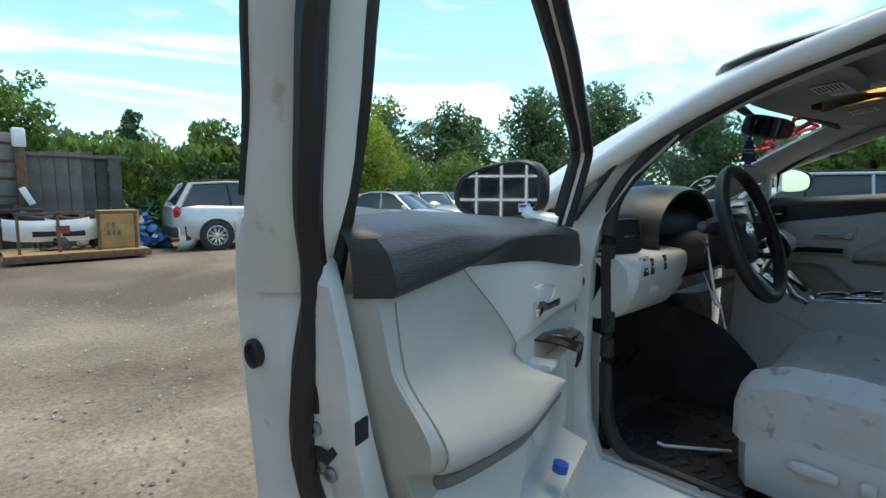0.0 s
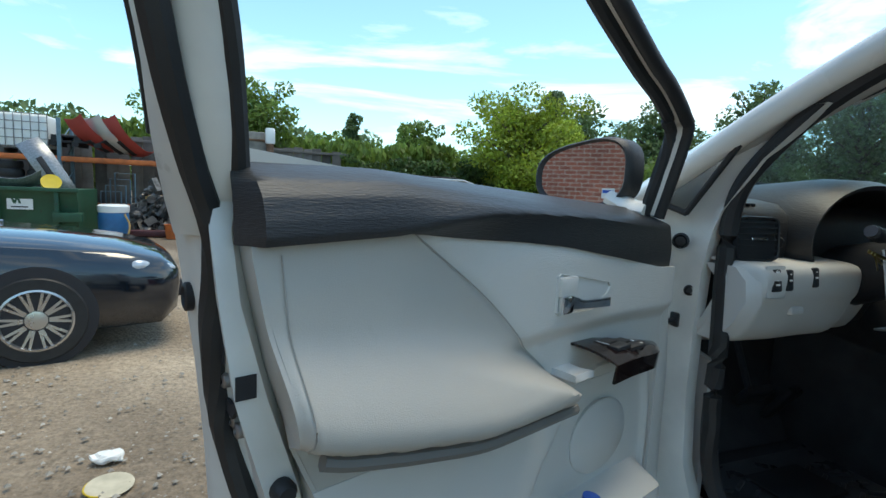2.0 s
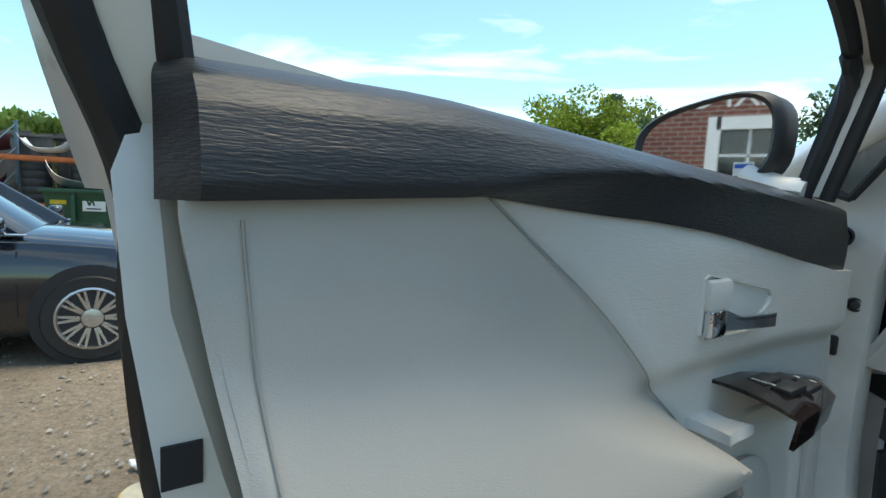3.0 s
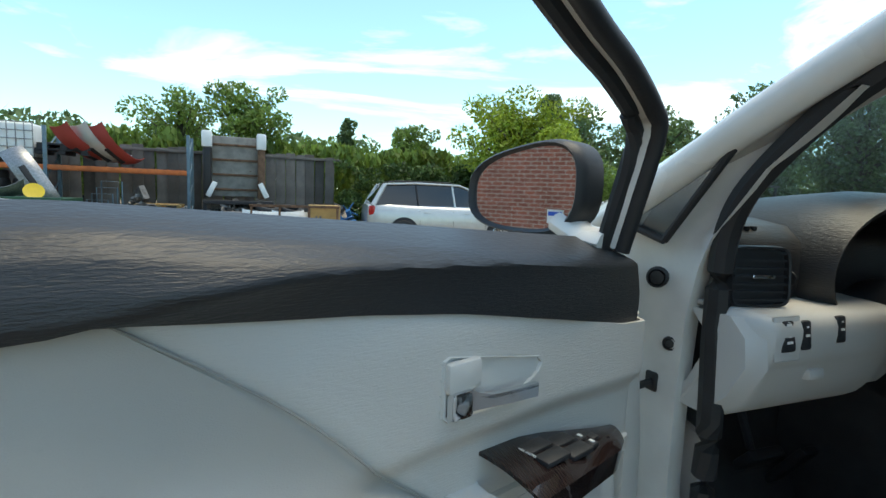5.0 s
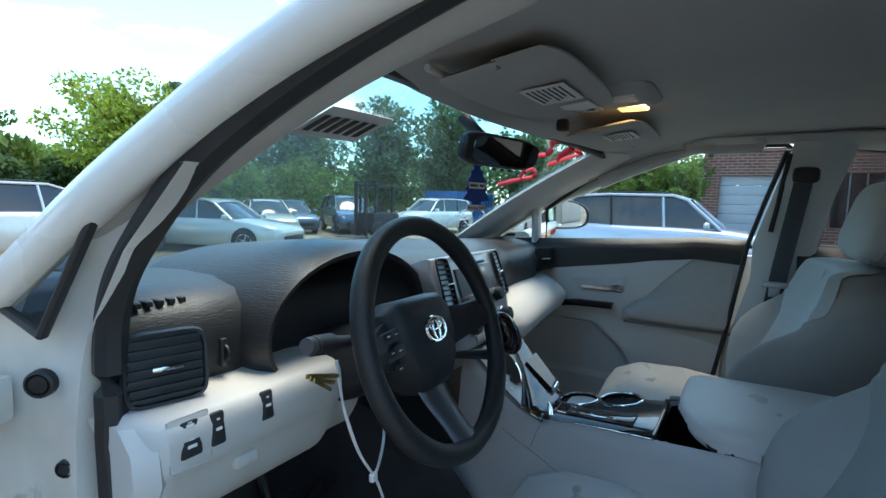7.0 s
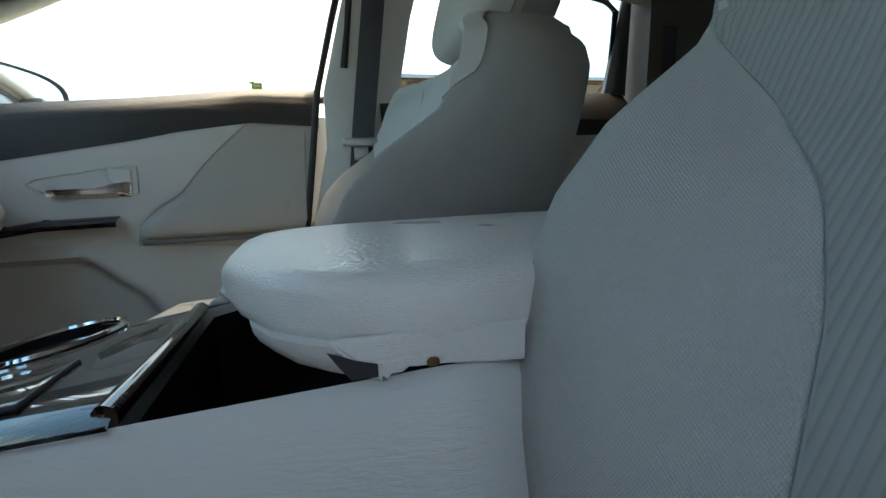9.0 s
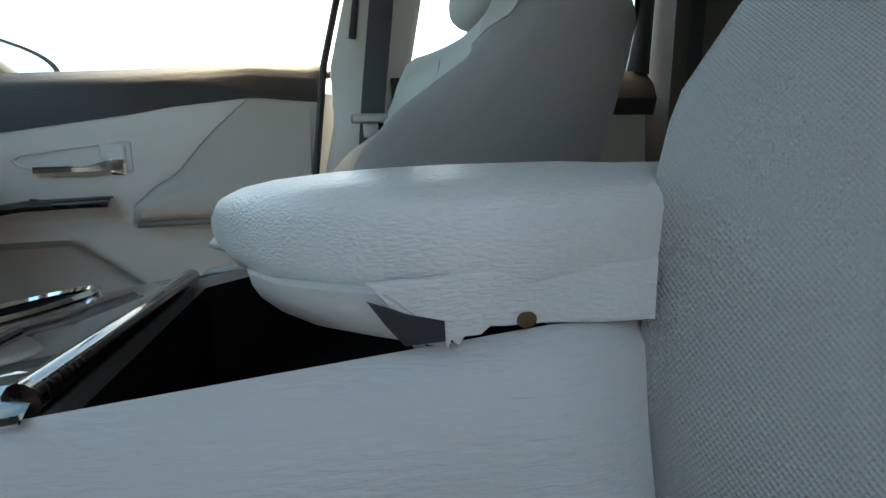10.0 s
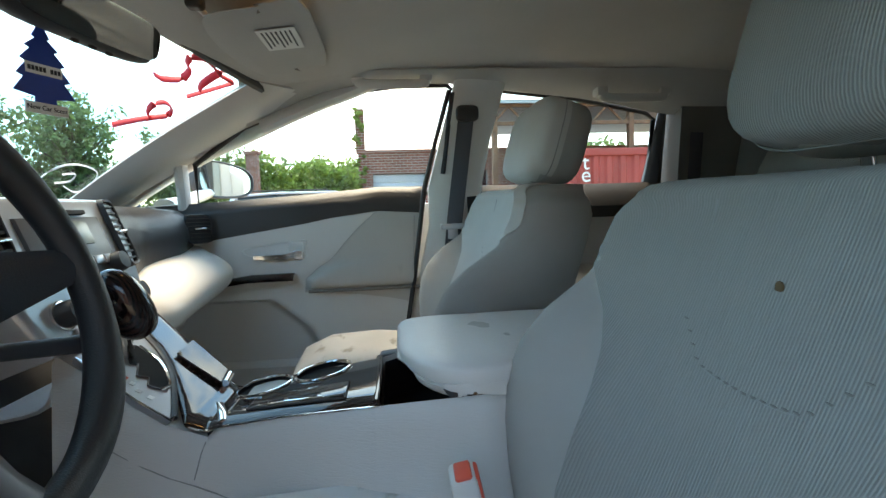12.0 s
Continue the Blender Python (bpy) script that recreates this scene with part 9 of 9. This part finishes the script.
for k in range(4):
    bm = B(); tube(bm, [(-4.9 + 0.1 * k, 13.8, GROUND), (-4.9 + 0.1 * k, 13.8, GROUND + 1.0 + 0.15 * k), (-4.5 + 0.1 * k, 13.9, GROUND + 1.0 + 0.15 * k), (-4.5 + 0.1 * k, 13.9, GROUND)], 0.018, 6)
    part("frame", bm, M["post"], chairs)


def junk_pile(name, label, cat, c, r, n, mt, seed, smin=0.06, smax=0.2):
    g = random.Random(seed)
    bm = B()
    for i in range(n):
        a, q = g.uniform(0, 6.283), g.random() ** 0.6
        z = (1 - q) * r[2] * g.uniform(0.2, 1.0) + 0.05
        p = (c[0] + r[0] * q * math.cos(a), c[1] + r[1] * q * math.sin(a), c[2] + z)
        s = g.uniform(smin, smax)
        m = pose(*p, g.uniform(0, 360), g.uniform(0, 360), g.uniform(0, 360))
        k = g.random()
        if k < 0.35:
            box(bm, -s, s, -s * g.uniform(.3, .9), s * g.uniform(.3, .9), -s * g.uniform(.2, .7), s * g.uniform(.2, .7), 0, m)
        elif k < 0.65:
            lathe(bm, [(s * 0.5, -s * 0.6), (s * 0.6, 0), (s * 0.3, s * 0.3), (s * 0.3, s * 0.8)], 9, m)
        elif k < 0.85:
            tube(bm, [m @ Vector((-s, 0, 0)), m @ Vector((0, s * 0.6, 0)), m @ Vector((s, 0, s * 0.5)), m @ Vector((s * 1.4, -s, s))], s * 0.10, 6)
        else:
            lathe(bm, [(s * 0.9, -0.02), (s * 0.95, 0.0), (s * 0.9, 0.02), (s * 0.3, 0.03)], 14, m)
    ob = part(name, bm, mt, None, smooth=False)
    return tagged(ob, label, cat, kind="stuff")


junk_pile("engine_pile", "heap of oily engines and gearboxes on the ground", "scrap pile", (-3.75, 13.6, GROUND), (0.85, 0.6, 1.25), 230, M["engine"], 41)
junk_pile("scrap_heap", "heap of black and grey car scrap", "scrap pile", (-1.7, 15.0, GROUND + 0.55), (0.75, 0.4, 0.55), 110, M["engine"], 42)
junk_pile("blue_scrap", "pile of blue and grey scrap beside the crate", "scrap pile", (1.35, 14.6, GROUND), (0.6, 0.4, 1.0), 60, M["bluedrum"], 43, 0.08, 0.25)
junk_pile("dark_scrap", "pile of dark scrap beside the crate", "scrap pile", (1.2, 14.9, GROUND), (0.7, 0.4, 1.1), 90, M["engine"], 44)
junk_pile("rack_scrap", "loose car parts on the rack", "scrap pile", (-9.6, 15.4, ZL), (2.0, 0.35, 0.6), 120, M["engine"], 45)
junk_pile("cart_scrap", "dark engine parts on the flat cart", "scrap pile", (-0.45, 13.3, GROUND + 0.28), (0.55, 0.3, 0.4), 70, M["engine"], 46, 0.05, 0.14)
junk_pile("wire_crate_scrap", "grey scrap on the ground by the rack", "scrap pile", (-2.9, 14.7, GROUND), (0.5, 0.3, 0.9), 60, M["tub"], 47)

mb = thing("steel_box", "maroon steel box on the ground", "box", (-2.95, 13.2, GROUND))
bm = B(); box(bm, -3.25, -2.70, 12.95, 13.45, GROUND, GROUND + 0.58, 0.03)
part("case", bm, M["maroon"], mb)
bm = B(); box(bm, -4.7, -3.1, 12.75, 13.0, GROUND + 0.02, GROUND + 0.16, 0.02)
tagged(part("steel_beam", bm, M["maroon"]), "rusty maroon steel beam on the ground", "beam")
bk_ = thing("orange_bucket", "orange plastic bucket on the dirt", "bucket", (-3.25, 12.55, GROUND))
bm = B(); lathe(bm, [(0.12, 0.0), (0.15, 0.32), (0.16, 0.33), (0.145, 0.325), (0.115, 0.02), (0, 0.02)], 20, pose(-3.25, 12.55, GROUND))
part("pail", bm, M["beam"], bk_)
tubt = thing("tilt_truck", "grey plastic tilt cart on castors", "cart", (-2.2, 14.3, GROUND))
bm = B()
loft(bm, [[(-2.75 - d, 13.95, z), (-1.65 + d, 13.95, z), (-1.65 + d, 14.7, z), (-2.75 - d, 14.7, z)] for z, d in ((GROUND + 0.14, -0.16), (GROUND + 0.55, 0.06), (GROUND + 0.72, 0.12), (GROUND + 0.76, 0.15))])
part("tub", bm, M["tub"], tubt)
for x in (-2.5, -1.9):
    bm = B(); lathe(bm, [(0.07, -0.02), (0.07, 0.02)], 14, pose(x, 14.0, GROUND + 0.07, 90, 0, 0))
    part("castor", bm, M["rubber"], tubt)

# upended pick-up bed
bed = thing("truck_bed", "upended pick-up truck bed with white lamps", "truck bed", (-1.7, 15.6, GROUND))
bm = B(); box(bm, -2.35, -1.05, 15.55, 15.75, GROUND + 1.15, GROUND + 2.85, 0.03)
part("floor", bm, M["bedp"], bed)
for k in range(4):
    bm = B(); box(bm, -2.30, -1.10, 15.50, 15.56, GROUND + 1.32 + 0.42 * k, GROUND + 1.38 + 0.42 * k, 0.01)
    part("rib", bm, M["rustm"], bed)
for x in (-2.42, -1.0):
    bm = B(); box(bm, x - 0.10, x + 0.10, 15.2, 15.7, GROUND + 1.1, GROUND + 2.8, 0.05)
    part("side", bm, M["rubber"] if x < -2 else M["rustm"], bed)
    bm = B(); box(bm, x - 0.13, x + 0.13, 15.15, 15.45, GROUND + 2.5, GROUND + 2.95, 0.04)
    part("lamp", bm, M["white"], bed)
for x, a in ((-2.3, 25), (-0.95, -25)):
    bm = B(); box(bm, -0.07, 0.07, -0.03, 0.03, -0.22, 0.22, 0.02, pose(x, 15.0, GROUND + 1.35, 0, a, 0))
    part("bracket", bm, M["white"], bed)
shelfb = thing("steel_bench", "black steel bench under the truck bed", "bench", (-1.6, 15.2, GROUND))
bm = B(); box(bm, -2.5, -0.7, 14.7, 15.6, GROUND + 0.95, GROUND + 1.05, 0.01)
for x in (-2.45, -0.75):
    box(bm, x - 0.04, x + 0.04, 14.75, 14.83, GROUND, GROUND + 0.95)
part("frame", bm, M["ink"], shelfb)
for x, y, z in ((-0.85, 14.6, GROUND + 0.85), (-0.2, 14.9, GROUND + 0.8)):
    t = thing("tyre", "worn black tyre lying on scrap", "tyre", (x, y, z))
    bm = B(); lathe(bm, [(0.2, -0.1), (0.3, -0.1), (0.34, -0.05), (0.34, 0.05), (0.3, 0.1), (0.2, 0.1), (0.19, 0.0), (0.2, -0.1)], 24, pose(x, y, z, 15, 8, 0))
    part("tread", bm, M["rubber"], t)

# flat cart with rails, plywood box, white bumper
cart = thing("flat_cart", "rusty flat cart with tube rails", "cart", (-0.35, 12.7, GROUND))
bm = B(); box(bm, -1.55, 0.95, 12.35, 13.5, GROUND + 0.13, GROUND + 0.20, 0.01)
part("deck", bm, M["card"], cart)
bm = B(); box(bm, -1.57, 0.97, 12.32, 12.37, GROUND + 0.05, GROUND + 0.20, 0.01)
part("edge", bm, M["rustm"], cart)
for x in (-1.3, -0.65, 0.05, 0.75):
    bm = B(); box(bm, x - 0.025, x + 0.025, 12.60, 12.65, GROUND + 0.2, GROUND + 1.0)
    part("stake", bm, M["rustm"], cart)
bm = B(); box(bm, -1.35, 0.8, 12.60, 12.65, GROUND + 0.98, GROUND + 1.04)
part("rail", bm, M["rustm"], cart)
for x in (-1.3, 0.7):
    bm = B(); lathe(bm, [(0.08, -0.03), (0.08, 0.03)], 12, pose(x, 12.6, GROUND + 0.06, 90, 0, 0))
    part("castor", bm, M["rubber"], cart)
ply = thing("plywood_box", "tan plywood and cardboard crate with a printed face", "crate", (0.45, 12.9, GROUND))
bm = B(); box(bm, 0.10, 0.85, 12.75, 13.3, GROUND + 0.21, GROUND + 1.05, 0.015)
part("case", bm, M["card"], ply)
for i in range(5):
    bm = B(); box(bm, 0.22 + 0.10 * (i % 3), 0.27 + 0.10 * (i % 3), 12.742, 12.748, GROUND + 0.5 + 0.18 * (i // 3), GROUND + 0.6 + 0.18 * (i // 3))
    part("print_mark", bm, M["plank"], ply)
bumper(-0.75, 13.1, GROUND + 0.62, (8, 0, 0), M["white"], "white bumper cover lying on the cart", 1.5)
bumper(-0.35, 12.95, GROUND + 0.62, (8, 0, -10), M["white"], "white bumper cover with a red mark", 1.0)
bm = B(); box(bm, -0.12, 0.12, -0.004, 0.004, -0.08, 0.08, 0, pose(-0.55, 12.86, GROUND + 0.66))
tagged(part("red_sticker", bm, M["contain"]), "faded red sticker on the white bumper cover", "sticker")
bumper(1.95, 13.0, GROUND + 0.45, (10, 85, 20), M["white"], "white bumper cover standing on end", 0.9)

# white tank trailer behind the fence
tk = thing("tank_trailer", "white tank trailer parked behind the fence", "trailer", (-5.5, 26, GROUND))
bm = B(); lathe(bm, [(0.5, 0), (0.75, 0.1), (0.75, 6.2), (0.5, 6.3), (0, 6.3)], 24, pose(-13.3, 28.0, 2.75, 0, 90, -4))
part("barrel", bm, M["white"], tk)
bm = B(); box(bm, -14.2, -12.9, 27.4, 28.6, GROUND + 0.5, 3.7, 0.1)
part("cab_end", bm, M["white"], tk)
bm = B(); box(bm, -14.2, -7.2, 27.5, 28.5, GROUND, GROUND + 2.3, 0.05)
part("chassis", bm, M["ink"], tk)

# litter on the gravel
lit = thing("crumpled_paper", "crumpled white paper scrap on the gravel", "litter", (-2.3, 2.3, GROUND))
bm = B(); lump(bm, (-2.30, 2.28, GROUND + 0.018), (0.075, 0.05, 0.022), (0.8, 0.8), 14, 8)
for v in bm.verts:
    v.co += Vector((noise.noise(v.co * 30), noise.noise(v.co * 30 + Vector((5, 0, 0))), noise.noise(v.co * 30 + Vector((0, 7, 0))))) * 0.02
part("sheet", bm, M["paper"], lit, smooth=False)
ld = thing("bucket_lid", "flattened dirty plastic lid with a yellow rim", "litter", (-2.24, 2.02, GROUND))
bm = B(); lathe(bm, [(0.095, 0.0), (0.10, 0.006), (0.085, 0.010), (0.02, 0.006), (0, 0.006)], 28, pose(-2.24, 2.02, GROUND + 0.004, 3, 2, 0))
part("disc", bm, M["tanlid"], ld)
bm = B(); tube(bm, [(-2.24 + 0.098 * math.cos(a), 2.02 + 0.098 * math.sin(a), GROUND + 0.012) for a in [math.radians(100 + 12 * i) for i in range(14)]], 0.004, 6)
part("rim", bm, M["yellow"], ld)

# ---- buildings ----
gb = thing("garage_building", "low red-brick garage with a grey roller door", "building", (16, -2, GROUND))
def bwall(x0, x1, y0, y1, z0, z1, mt, name="wall"):
    bm = B(); box(bm, x0, x1, y0, y1, GROUND + z0, GROUND + z1)
    return part(name, bm, mt, gb)


bwall(14.0, 14.3, 0.15, 0.55, 0, 3.05, M["brickx"]); bwall(14.0, 14.3, -2.2, -1.35, 0, 3.05, M["brickx"]); bwall(14.0, 14.3, -1.35, 0.15, 2.45, 3.05, M["brickx"])
bwall(14.3, 24, 0.25, 0.55, 0, 3.05, M["bricky"])
bwall(14.0, 14.3, -4.2, -3.2, 0, 3.05, M["brickx"]); bwall(14.0, 14.3, -3.2, -2.2, 0, 1.2, M["brickx"]); bwall(14.0, 14.3, -3.2, -2.2, 2.5, 3.05, M["brickx"]); bwall(14.0, 14.3, -9.0, -4.2, 0, 3.05, M["brickx"])
bwall(13.95, 14.35, -9.0, 0.60, 3.05, 3.13, M["bricky"], "coping")
bwall(14.2, 24, -9.0, 0.3, 2.95, 3.03, M["tub"], "flat_roof")
for i in range(10):
    bm = B(); box(bm, 14.12, 14.16, -1.35, 0.15, GROUND + 0.245 * i, GROUND + 0.245 * i + 0.235, 0.008)
    part("door_slat", bm, M["roller"], gb)
bm = B(); box(bm, 14.05, 14.12, -1.42, -1.35, GROUND, GROUND + 2.5); box(bm, 14.05, 14.12, 0.15, 0.20, GROUND, GROUND + 2.5)
part("door_jamb", bm, M["roller"], gb)
bm = B(); box(bm, 14.10, 14.14, -3.2, -2.2, GROUND + 1.2, GROUND + 2.5)
wn_ = part("window", bm, M["cargl"], gb)
for k in range(4):
    bm = B(); box(bm, 14.06, 14.10, -3.2 + 0.325 * k, -3.17 + 0.325 * k, GROUND + 1.2, GROUND + 2.5)
    part("glazing_bar", bm, M["tub"], wn_)
bwall(14.0, 14.35, 0.35, 0.60, 3.1, 4.3, M["brickx"], "corner_pier")
g2 = random.Random(5)
leaves("vine", [(13.95 + g2.uniform(-.1, .1), 0.45 + g2.uniform(-.1, .15), GROUND + 2.0 + 0.12 * i, g2.uniform(.06, .13)) for i in range(20)], 900, 1.0, 0.05, M["leaf1"], "green creeper climbing the brick pier", "vine", 61, kind="stuff")
ch = thing("brick_chimney", "red brick chimney above the trees", "chimney", (33, 8.4, GROUND))
bm = B(); box(bm, 32.6, 33.2, 8.0, 8.7, GROUND, 4.9, 0.02)
part("stack", bm, M["brickx"], ch)
bm = B(); box(bm, 32.5, 33.3, 7.9, 8.8, 4.9, 5.1, 0.02)
part("cap", bm, M["brickx"], ch)

cont = thing("shipping_container", "red corrugated shipping container with white letters", "container", (9.7, -4.6, GROUND))
cx, cy = 9.7, -3.55
for k, (y0, y1) in enumerate(((-9.6, -3.55),)):
    rows = []
    for i in range(2):
        row = []
        for j in range(121):
            y = y0 + (y1 - y0) * j / 120
            q = j % 6
            row.append((9.7 + (0.0 if q in (0, 1, 2) else 0.045), y, GROUND + 0.15 + 2.3 * i))
        rows.append(row)
    bm = B(); solid_sheet(bm, rows, 0.01)
    part("side_panel", bm, M["contain"], cont)
bm = B(); box(bm, 9.75, 12.1, -9.6, -3.6, GROUND + 0.1, GROUND + 2.5)
part("box_body", bm, M["contain"], cont)
for z in (0.05, 2.42):
    bm = B(); box(bm, 9.66, 9.78, -9.65, -3.5, GROUND + z, GROUND + z + 0.15, 0.01)
    part("rail", bm, M["contain"], cont)
bm = B(); box(bm, 9.64, 9.80, -3.6, -3.45, GROUND + 0.05, GROUND + 2.6, 0.01)
part("corner_post", bm, M["contain"], cont)
for i, c_ in enumerate("tex"):
    lettering(c_, 0.46, axes((9.655, -4.47, GROUND + 2.27 - 0.26 * i), (0, -1, 0), (0, 0, 1), (-1, 0, 0)), M["paper"], cont, "letter")

can = thing("steel_canopy", "rusty steel truss canopy with a corrugated roof", "canopy", (11.5, -6, GROUND))
bm = B(); box(bm, 10.6, 15.5, -12, -2.6, GROUND + 3.72, GROUND + 3.80)
part("roof_sheet", bm, M["steel"], can)
for y in (-2.75, -6.0, -9.5):
    bm = B(); box(bm, 10.7, 10.85, y - 0.06, y + 0.06, GROUND, GROUND + 3.7)
    part("column", bm, M["rustm"], can)
for z in (3.25, 3.66):
    bm = B(); box(bm, 10.72, 10.80, -12, -2.6, GROUND + z, GROUND + z + 0.08)
    part("chord", bm, M["rustm"], can)
for i in range(12):
    y = -2.7 - 0.78 * i
    bm = B(); rod(bm, (10.76, y, GROUND + 3.28), (10.76, y - 0.39, GROUND + 3.68), 0.03, 6); rod(bm, (10.76, y - 0.39, GROUND + 3.68), (10.76, y - 0.78, GROUND + 3.28), 0.03, 6)
    part("lattice", bm, M["rustm"], can)

ofc = thing("brick_office", "red-brick building with white-framed windows behind the cars", "building", (-9, -3, GROUND))
for y0, y1, z0, z1 in ((-9.0, -4.2, 0, 4.6), (-2.4, -0.2, 0, 4.6), (1.6, 4.6, 0, 4.6), (-4.2, -2.4, 0, 0.9), (-4.2, -2.4, 2.6, 4.6), (-0.2, 1.6, 0, 0.9), (-0.2, 1.6, 2.6, 4.6)):
    bm = B(); box(bm, -9.3, -9.0, y0, y1, GROUND + z0, GROUND + z1)
    part("wall", bm, M["brickx"], ofc)
for y0 in (-4.2, -0.2):
    bm = B(); box(bm, -9.12, -9.09, y0, y0 + 1.8, GROUND + 0.9, GROUND + 2.6)
    w_ = part("window", bm, M["cargl"], ofc)
    for a_, b_, c_, d_ in ((y0 - 0.12, y0 + 0.06, 0.8, 2.75), (y0 + 1.74, y0 + 1.92, 0.8, 2.75), (y0, y0 + 1.8, 2.56, 2.75), (y0, y0 + 1.8, 0.78, 0.95)):
        bm = B(); box(bm, -9.06, -8.96, a_, b_, GROUND + c_, GROUND + d_)
        part("frame", bm, M["white"], w_)
    for k in range(3):
        bm = B(); box(bm, -9.08, -9.05, y0 + 0.45 * (k + 1) - 0.02, y0 + 0.45 * (k + 1) + 0.02, GROUND + 0.9, GROUND + 2.6)
        part("mullion", bm, M["white"], w_)
    for k in range(3):
        bm = B(); box(bm, -9.08, -9.05, y0, y0 + 1.8, GROUND + 0.9 + 0.425 * (k + 1) - 0.02, GROUND + 0.9 + 0.425 * (k + 1) + 0.02)
        part("transom", bm, M["white"], w_)
lettering("S EXPO", 0.50, axes((-8.985, 1.25, GROUND + 3.05), (0, 1, 0), (0, 0, 1), (1, 0, 0)), M["paper"], ofc, "sign_letters")
bm = B(); box(bm, -14, -9.2, -9.0, 4.6, GROUND + 4.5, GROUND + 4.7)
part("roof", bm, M["tub"], ofc)

bc = thing("blue_container", "blue steel container across the yard", "container", (31, 16.5, GROUND))
bm = B(); box(bm, 28.5, 35.0, 16.3, 18.6, GROUND, GROUND + 2.3, 0.03)
part("box_body", bm, M["bluebox"], bc)
for i in range(14):
    bm = B(); box(bm, 28.6 + 0.45 * i, 28.75 + 0.45 * i, 16.25, 16.3, GROUND + 0.1, GROUND + 2.2)
    part("rib", bm, M["bluebox"], bc)

fl = thing("forklift", "dark grey forklift parked in the yard", "forklift", (15.4, 12.6, GROUND))
bm = B(); box(bm, 14.9, 16.6, 12.2, 13.2, GROUND + 0.25, GROUND + 1.05, 0.08)
part("chassis", bm, M["ink"], fl)
for x, y in ((15.1, 12.3), (15.1, 13.1), (16.2, 12.3), (16.2, 13.1)):
    bm = B(); box(bm, x - 0.035, x + 0.035, y - 0.035, y + 0.035, GROUND + 1.0, GROUND + 2.15)
    part("cab_post", bm, M["ink"], fl)
bm = B(); box(bm, 15.0, 16.3, 12.2, 13.2, GROUND + 2.12, GROUND + 2.2, 0.02)
part("cab_roof", bm, M["ink"], fl)
for y in (12.45, 12.95):
    bm = B(); box(bm, 14.6, 14.72, y - 0.05, y + 0.05, GROUND + 0.1, GROUND + 2.3)
    part("mast", bm, M["ink"], fl)
    bm = B(); box(bm, 13.5, 14.6, y - 0.05, y + 0.05, GROUND + 0.10, GROUND + 0.15)
    part("fork", bm, M["steel"], fl)
for x, y in ((15.1, 12.15), (15.1, 13.25), (16.3, 12.15), (16.3, 13.25)):
    bm = B(); lathe(bm, [(0.15, -0.1), (0.33, -0.1), (0.35, 0), (0.33, 0.1), (0.15, 0.1)], 20, pose(x, y, GROUND + 0.35, 90, 0, 0))
    part("tyre", bm, M["rubber"], fl)
